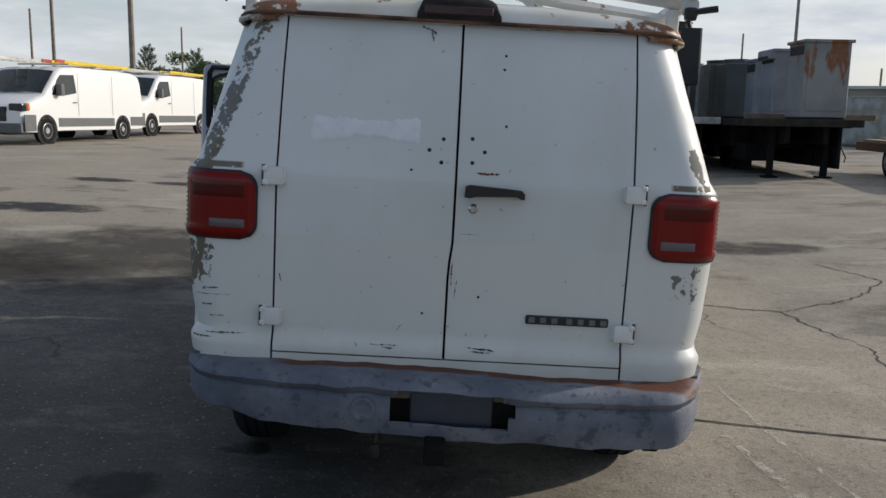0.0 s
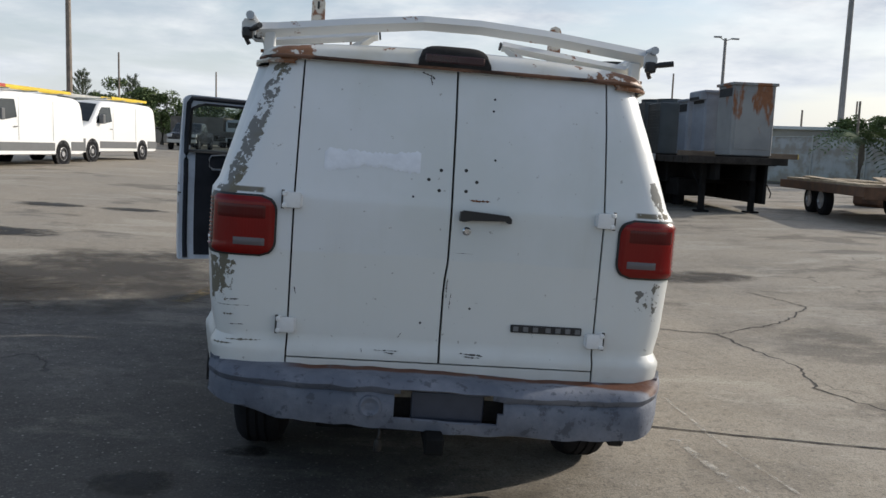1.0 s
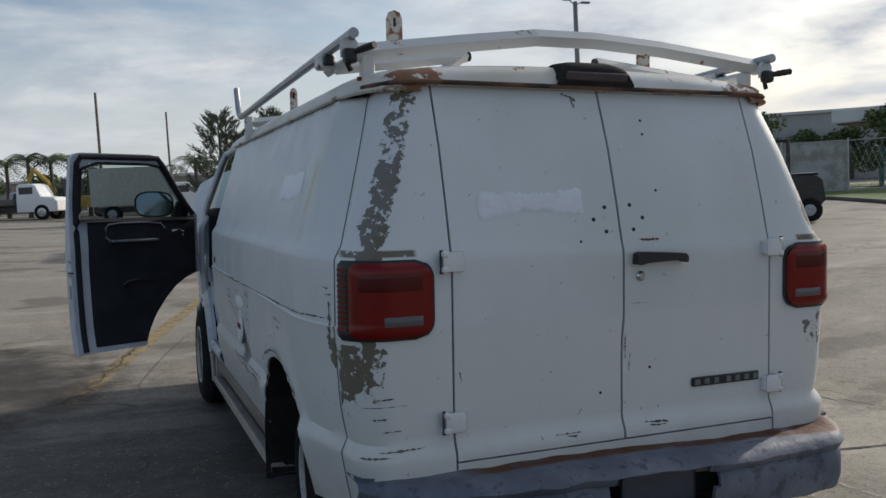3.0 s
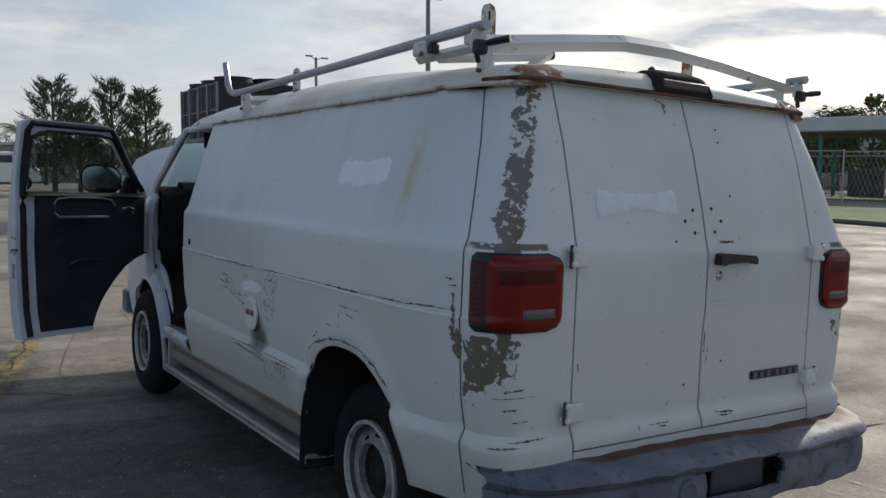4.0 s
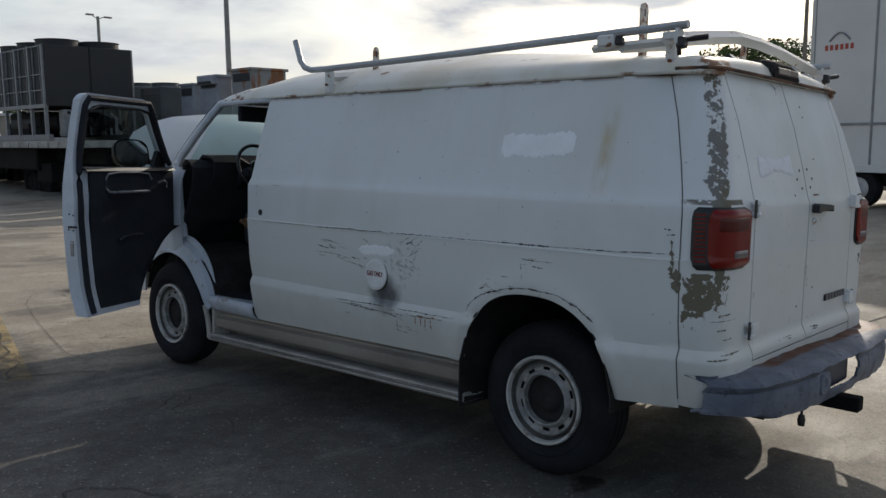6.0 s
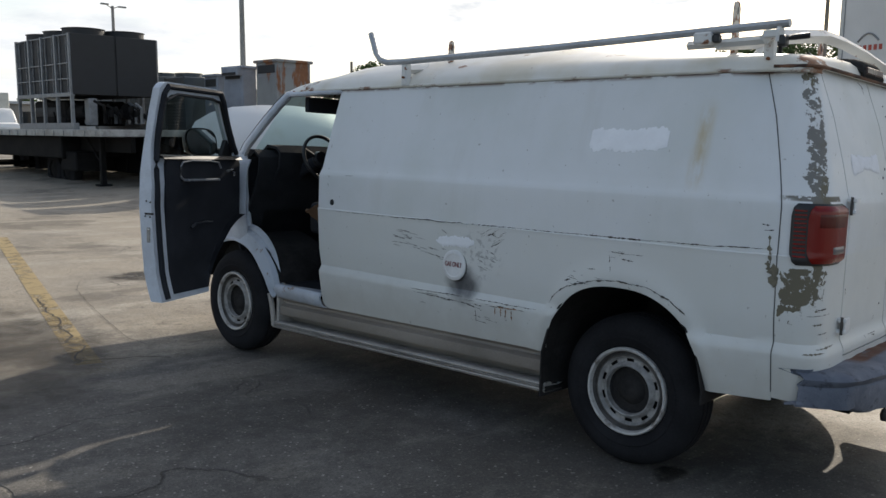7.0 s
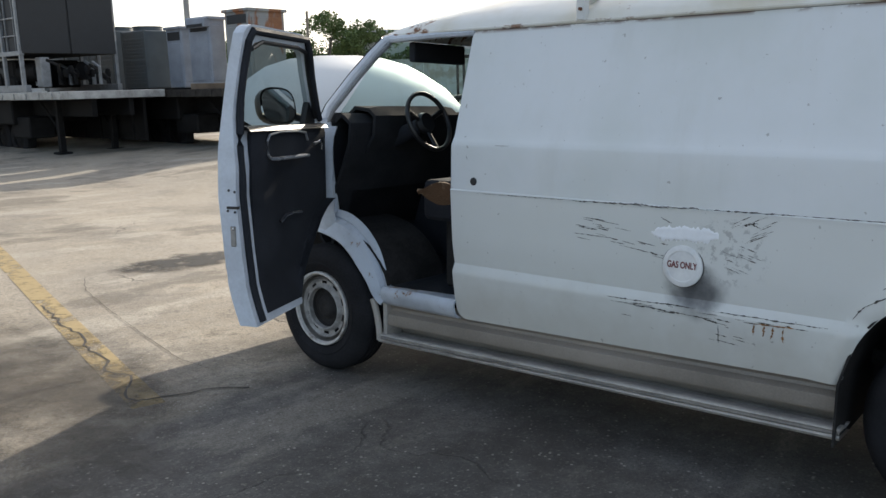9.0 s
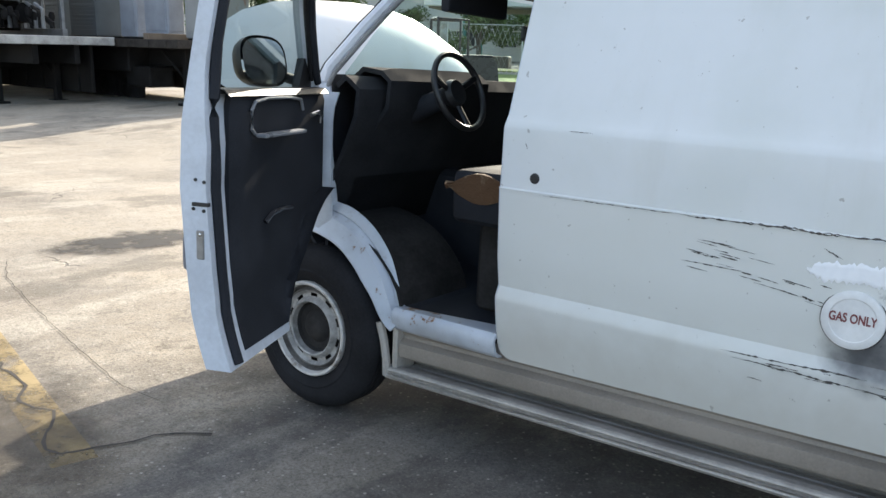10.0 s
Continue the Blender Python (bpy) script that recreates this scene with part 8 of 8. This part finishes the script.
def broadleaf(x, y, h, r, seed, label="dense green broadleaf tree behind the yard"):
    rr = random.Random(seed)
    root = thing("broadleaf_tree", label, "tree", "trees round the yard", matrix=pose(x, y, gz(x, y)))
    tb = tube(B(), [(0, 0, 0), (0.1, 0, h * 0.25), (0.05, 0.1, h * 0.5)], [0.09 * r, 0.07 * r, 0.045 * r], 8)
    cl = []
    for k in range(18):
        a, f = rr.random() * 6.28, rr.random()
        zz_ = h * (0.28 + 0.64 * f)
        rad = r * (0.35 + 0.6 * math.sin(math.pi * min(1.0, 0.25 + f * 0.75))) * (0.5 + 0.5 * rr.random())
        c = (rad * math.cos(a), rad * math.sin(a), zz_)
        cl.append((*c, r * (0.24 + 0.16 * rr.random())))
        if k % 3 == 0:
            tube(tb, [(0.05, 0, h * 0.3), (c[0] * 0.5, c[1] * 0.5, zz_ * 0.8), c], [0.035 * r, 0.022 * r, 0.01], 5)
    cl.append((0, 0, h * 0.92, r * 0.22))
    part("trunk", tb, M["bark"], root)
    v, f = leaves(cl, 230, 0.035 * r + 0.045, rr)
    crown("crown", v, f, M["leaf"], root)


def casuarina(x, y, h, r, seed):
    """Rising boughs hung with long thin sprays."""
    rr = random.Random(seed)
    root = thing("pine_tree", "feathery grey-green pine tree with open branches", "tree", "trees round the yard", matrix=pose(x, y, gz(x, y)))
    tb = tube(B(), [(0, 0, 0), (0.05, 0.05, h * 0.5), (0, 0, h * 0.97)], [0.14, 0.09, 0.02], 8)
    verts, faces = [], []
    for k in range(58):
        f = 0.12 + 0.86 * k / 58
        a = k * 2.4 + rr.random()
        L = r * (1.18 - f) * (0.6 + 0.6 * rr.random()) + 0.12
        base = Vector((0, 0, h * f - 0.15))
        tip = Vector((L * math.cos(a), L * math.sin(a), h * f + L * (0.45 + 0.4 * rr.random())))
        if k % 2 == 0:
            tube(tb, [base, (base + tip) / 2 - Vector((0, 0, 0.05)), tip], [0.028, 0.018, 0.005], 4)
        along = (tip - base).normalized()
        for _ in range(44):
            q = 0.25 + 0.8 * rr.random() ** 0.7
            p = base.lerp(tip, q) + Vector((rr.gauss(0, 1), rr.gauss(0, 1), rr.gauss(0, 1))) * 0.11 * (1.15 - 0.5 * q)
            d = (along + Vector((rr.gauss(0, 0.55), rr.gauss(0, 0.55), 0.35 + rr.gauss(0, 0.4)))).normalized()
            w = d.cross(Vector((rr.gauss(0, 1), rr.gauss(0, 1), rr.gauss(0, 1)))).normalized()
            ln = 0.20 + 0.16 * rr.random()
            n0 = len(verts)
            verts += [p - d * ln * 0.5, p + w * 0.028, p + d * ln, p - w * 0.028]
            faces.append((n0, n0 + 1, n0 + 2, n0 + 3))
    part("trunk", tb, M["bark"], root)
    crown("crown", verts, faces, M["needle"], root)


def palm(x, y, h, seed):
    rr = random.Random(seed)
    root = thing("palm_tree", "palm tree with drooping fronds", "tree", "trees round the yard", matrix=pose(x, y, gz(x, y)))
    part("trunk", tube(B(), [(0, 0, 0), (0.08, 0, h * 0.5), (0.05, 0, h * 0.85)], [0.17, 0.13, 0.11], 8), M["bark"], root)
    verts, faces = [], []
    for k in range(16):
        a = k * 2 * math.pi / 16 + 0.3 * rr.random()
        lift = 0.9 * rr.random() - 0.15
        L = 1.5 + 0.4 * rr.random()
        for i in range(12):
            t = (i + 1) / 12
            p = Vector((math.cos(a) * L * t, math.sin(a) * L * t, h * 0.85 + L * (lift * t - 0.75 * t * t)))
            for sg in (-1, 1):
                side = Vector((-math.sin(a), math.cos(a), -0.55)) * sg * 0.42 * (1 - 0.5 * t)
                out = Vector((math.cos(a), math.sin(a), -0.3)) * 0.14
                n0 = len(verts)
                verts += [p, p + side * 0.6 + out * 0.2, p + side + out, p + side * 0.5 + out * 0.9]
                faces.append((n0, n0 + 1, n0 + 2, n0 + 3))
    crown("crown", verts, faces, M["frond"], root)


casuarina(4.0, 45.0, 5.6, 2.0, 1)
casuarina(6.7, 45.0, 5.6, 1.9, 2)
casuarina(8.4, 45.2, 5.2, 1.7, 3)
casuarina(5.5, 47.0, 4.6, 1.5, 4)
casuarina(-30.0, 88.0, 7.0, 2.0, 5)
casuarina(-25.0, 88.0, 6.6, 1.6, 6)
for k, (x, y, h) in enumerate(((-6.8, 65.2, 6.4), (-5.4, 65.8, 6.3), (-4.2, 65.3, 6.2), (-8.3, 66.5, 6.0), (0.5, 70.1, 5.0), (2.4, 70.0, 5.3), (4.5, 65.1, 6.1), (20.8, 33.7, 2.6), (-10.2, 69.5, 5.2), (-3.0, 68.0, 5.2), (6.5, 67, 5.6))):
    palm(x, y, h * (0.78 if y > 60 else 1.0), 20 + k)
EAST = ((52.7, 29.0, 6.6, 3.0), (53.8, 26.6, 7.6, 3.4), (54.6, 24.0, 7.9, 3.6), (51.9, 31.5, 6.6, 2.8), (55.5, 19.5, 8.0, 3.6), (53.0, 34.5, 5.8, 2.8), (33.6, 29.2, 4.4, 2.0), (58.0, 40.0, 5.6, 3.0), (60.0, 14.0, 7.0, 3.4), (57.5, 10.0, 6.6, 3.2))
NORTH_EAST = ((40.9, 56.2, 3.6, 2.6), (44.1, 53.6, 4.3, 2.8), (46.1, 51.8, 5.2, 3.0), (48.7, 49.4, 3.8, 3.0), (51.0, 47.5, 3.9, 2.8), (38.0, 58.5, 4.6, 2.4), (35.5, 60.0, 4.3, 2.4), (36.8, 47.0, 6.2, 2.4), (34.9, 48.5, 4.8, 2.2), (39.3, 45.0, 5.6, 2.4), (40.2, 62.8, 3.3, 2.4), (43.1, 60.8, 3.7, 2.4))
NORTH_WEST = ((-23.2, 78.0, 5.9, 2.8), (-21.6, 78.3, 5.2, 2.6), (-19.6, 78.0, 4.7, 2.4), (-17.2, 79.0, 4.2, 2.4), (-14.6, 79.5, 3.9, 2.2), (-12.0, 80.0, 3.8, 2.2), (-26.2, 80.0, 4.6, 2.4), (-29.5, 82.0, 4.6, 2.6), (-35.5, 86.0, 4.4, 2.6))
seed = 50
for group in (EAST, NORTH_EAST, NORTH_WEST):
    for x, y, h, r in group:
        broadleaf(x, y, h, r, seed)
        seed += 1
for k in range(10):
    broadleaf(-7.0 + 4.5 * k, 83.5 - 0.26 * abs(k - 2) ** 1.8, 3.4 + 0.3 * (k % 3), 2.4, seed + k)

# ---------------------------------------------------------------- marks on the ground
s = Shader("worn_yellow_line", (0.5, 0.33, 0.05), 0.8)
tr_ = s.n("ShaderNodeBsdfTransparent")
mx_ = s.n("ShaderNodeMixShader")
wear = s.ramp(s.noise(6, 8, 0.72), 0.33, 0.53, 0.05, 0.92)
s.color(s.mix(s.noise(18, 5), (0.27, 0.20, 0.095), (0.40, 0.30, 0.14)))
s.t.links.new(wear, mx_.inputs[0])
s.t.links.new(tr_.outputs[0], mx_.inputs[1])
s.t.links.new(s.b.outputs[0], mx_.inputs[2])
s.t.links.new(mx_.outputs[0], s.t.nodes["Material Output"].inputs[0])
M["yline"] = s.m
M["crack"] = plain("dark_crack", (0.035, 0.03, 0.026), 0.9, vary=0.4)


def stain_mat(name, color, x, y, rx, ry_, scale, most):
    """A dark patch that soaks out unevenly towards its rim."""
    s = Shader(name, color, 0.6, spec=0.25)
    px, py, pz = s.xyz()
    d2 = s.math("ADD", s.math("POWER", s.math("DIVIDE", s.math("SUBTRACT", px, x), rx), 2.0), s.math("POWER", s.math("DIVIDE", s.math("SUBTRACT", py, y), ry_), 2.0))
    core = s.math("ADD", s.math("SUBTRACT", 1.0, d2), s.math("MULTIPLY", s.math("SUBTRACT", s.noise(scale, 8, 0.64), 0.5), 2.6))
    tr_ = s.n("ShaderNodeBsdfTransparent")
    mx_ = s.n("ShaderNodeMixShader")
    s.t.links.new(s.math("MULTIPLY", s.ramp(core, 0.05, 1.05, 0.0, most), s.ramp(d2, 1.0, 0.45)), mx_.inputs[0])
    s.t.links.new(tr_.outputs[0], mx_.inputs[1])
    s.t.links.new(s.b.outputs[0], mx_.inputs[2])
    s.t.links.new(mx_.outputs[0], s.t.nodes["Material Output"].inputs[0])
    return s.m


rg = random.Random(11)


def ground_band(name, pts, width, material, label, cat, jitter=0.0, z=0.004):
    bm = B()
    rows = []
    fine = []
    for (ax, ay), (bx_, by) in zip(pts, pts[1:]):
        n = max(2, int(math.hypot(bx_ - ax, by - ay) / 0.06))
        fine += [(ax + (bx_ - ax) * k / n + jitter * (rg.random() - 0.5), ay + (by - ay) * k / n + jitter * (rg.random() - 0.5)) for k in range(n)]
    for i, (x, y) in enumerate(fine):
        a, b = fine[max(i - 3, 0)], fine[min(i + 3, len(fine) - 1)]
        d = Vector((b[0] - a[0], b[1] - a[1])).normalized()
        w = width * (0.7 + 0.6 * rg.random()) / 2 if jitter else width / 2
        rows.append([(x + d.y * w, y - d.x * w, gz(x + d.y * w, y) + z), (x - d.y * w, y + d.x * w, gz(x - d.y * w, y) + z)])
    grid(bm, rows)
    return tagged(part(name, bm, material), label, cat, kind="structure")


ground_band("painted_line", [(-1.80, 6.70), (-1.66, 7.25), (-1.21, 8.96), (-0.88, 10.2), (0.0, 13.5)], 0.16, M["yline"], "worn yellow painted line along a crack", "ground marking", 0.0, 0.004)
ground_band("crack", [(-1.24, 9.0), (-1.40, 8.35), (-1.42, 8.1), (-1.55, 7.75), (-1.56, 7.55), (-1.68, 7.32), (-1.64, 7.15), (-1.80, 6.92), (-1.82, 6.78), (-1.62, 6.72), (-1.42, 6.66), (-1.30, 6.50)], 0.013, M["crack"], "jagged crack beside the yellow line", "crack", 0.035, 0.006)
ground_band("crack", [(-2.6, 7.25), (-2.1, 7.30), (-1.75, 7.28)], 0.010, M["crack"], "thin crack across the concrete", "crack", 0.02, 0.006)
ground_band("crack", [(-0.62, 9.6), (-0.81, 9.2), (-1.0, 8.5), (-1.18, 7.75), (-1.30, 7.2), (-1.28, 6.9)], 0.004, M["crack"], "thin straight crack across the concrete", "crack", 0.012, 0.006)
ground_band("crack", [(1.2, 3.95), (2.0, 3.80), (3.2, 3.62), (5.0, 3.3), (8.0, 2.8)], 0.018, M["crack"], "straight slab joint beside the van", "crack", 0.008, 0.005)
ground_band("crack", [(2.3, 6.75), (3.05, 6.62), (3.12, 6.0), (3.25, 5.5), (3.05, 4.9), (3.3, 4.3)], 0.020, M["crack"], "branching crack in the concrete", "crack", 0.05, 0.005)
ground_band("crack", [(3.05, 6.62), (4.0, 7.2), (4.6, 7.9), (4.3, 8.8)], 0.016, M["crack"], "branching crack in the concrete", "crack", 0.05, 0.005)

s = Shader("pale_scuff", (0.55, 0.52, 0.46), 0.8)
tr_ = s.n("ShaderNodeBsdfTransparent")
mx_ = s.n("ShaderNodeMixShader")
s.t.links.new(s.ramp(s.noise(14, 6, 0.7), 0.42, 0.62, 0.0, 0.6), mx_.inputs[0])
s.t.links.new(tr_.outputs[0], mx_.inputs[1])
s.t.links.new(s.b.outputs[0], mx_.inputs[2])
s.t.links.new(mx_.outputs[0], s.t.nodes["Material Output"].inputs[0])
M["scuff"] = s.m
ground_band("scuff_mark", [(1.78, 4.5), (1.80, 3.7), (1.90, 3.0), (1.95, 2.2)], 0.03, M["scuff"], "pale scuff line scraped across the concrete", "scuff", 0.008, 0.005)
ground_band("scuff_mark", [(1.55, 3.7), (1.62, 3.2), (1.70, 2.6)], 0.05, M["scuff"], "pale scuff line scraped across the concrete", "scuff", 0.012, 0.005)


def stain(x, y, rx, ry_, label, damp=False):
    bm = B()
    grid(bm, [[(x + rx * f * math.cos(a), y + ry_ * f * math.sin(a), gz(x + rx * f * math.cos(a), y + ry_ * f * math.sin(a)) + 0.005) for a in steps(0, 2 * math.pi, 40)[:-1]] for f in (1, 0.8, 0.6, 0.4, 0.2, 0.01)], close_v=True)
    name = "damp_patch" if damp else "oil_stain"
    mat = stain_mat(name, (0.060, 0.050, 0.038) if damp else (0.028, 0.025, 0.021), x, y, rx, ry_, 1.9 if damp else 5.0, 0.72 if damp else 0.85)
    tagged(part(name, bm, mat), label, "stain", kind="structure")


for x, y, rx, ry_ in ((-1.08, 2.85, 0.24, 0.17), (-0.70, 3.25, 0.14, 0.10), (-4.13, 13.7, 0.7, 0.35), (-4.9, 10.3, 1.0, 0.55), (-5.5, 13.7, 0.7, 0.4), (0.35, 9.65, 0.8, 0.42), (-0.9, 2.2, 0.14, 0.10)):
    stain(x, y, rx, ry_, "dark oil stain soaked into the concrete")
for x, y, rx, ry_ in ((-2.75, 7.7, 1.7, 2.2), (-4.0, 6.7, 1.5, 0.9), (3.9, 9.8, 1.3, 0.6)):
    stain(x, y, rx, ry_, "large dark damp patch on the concrete", True)
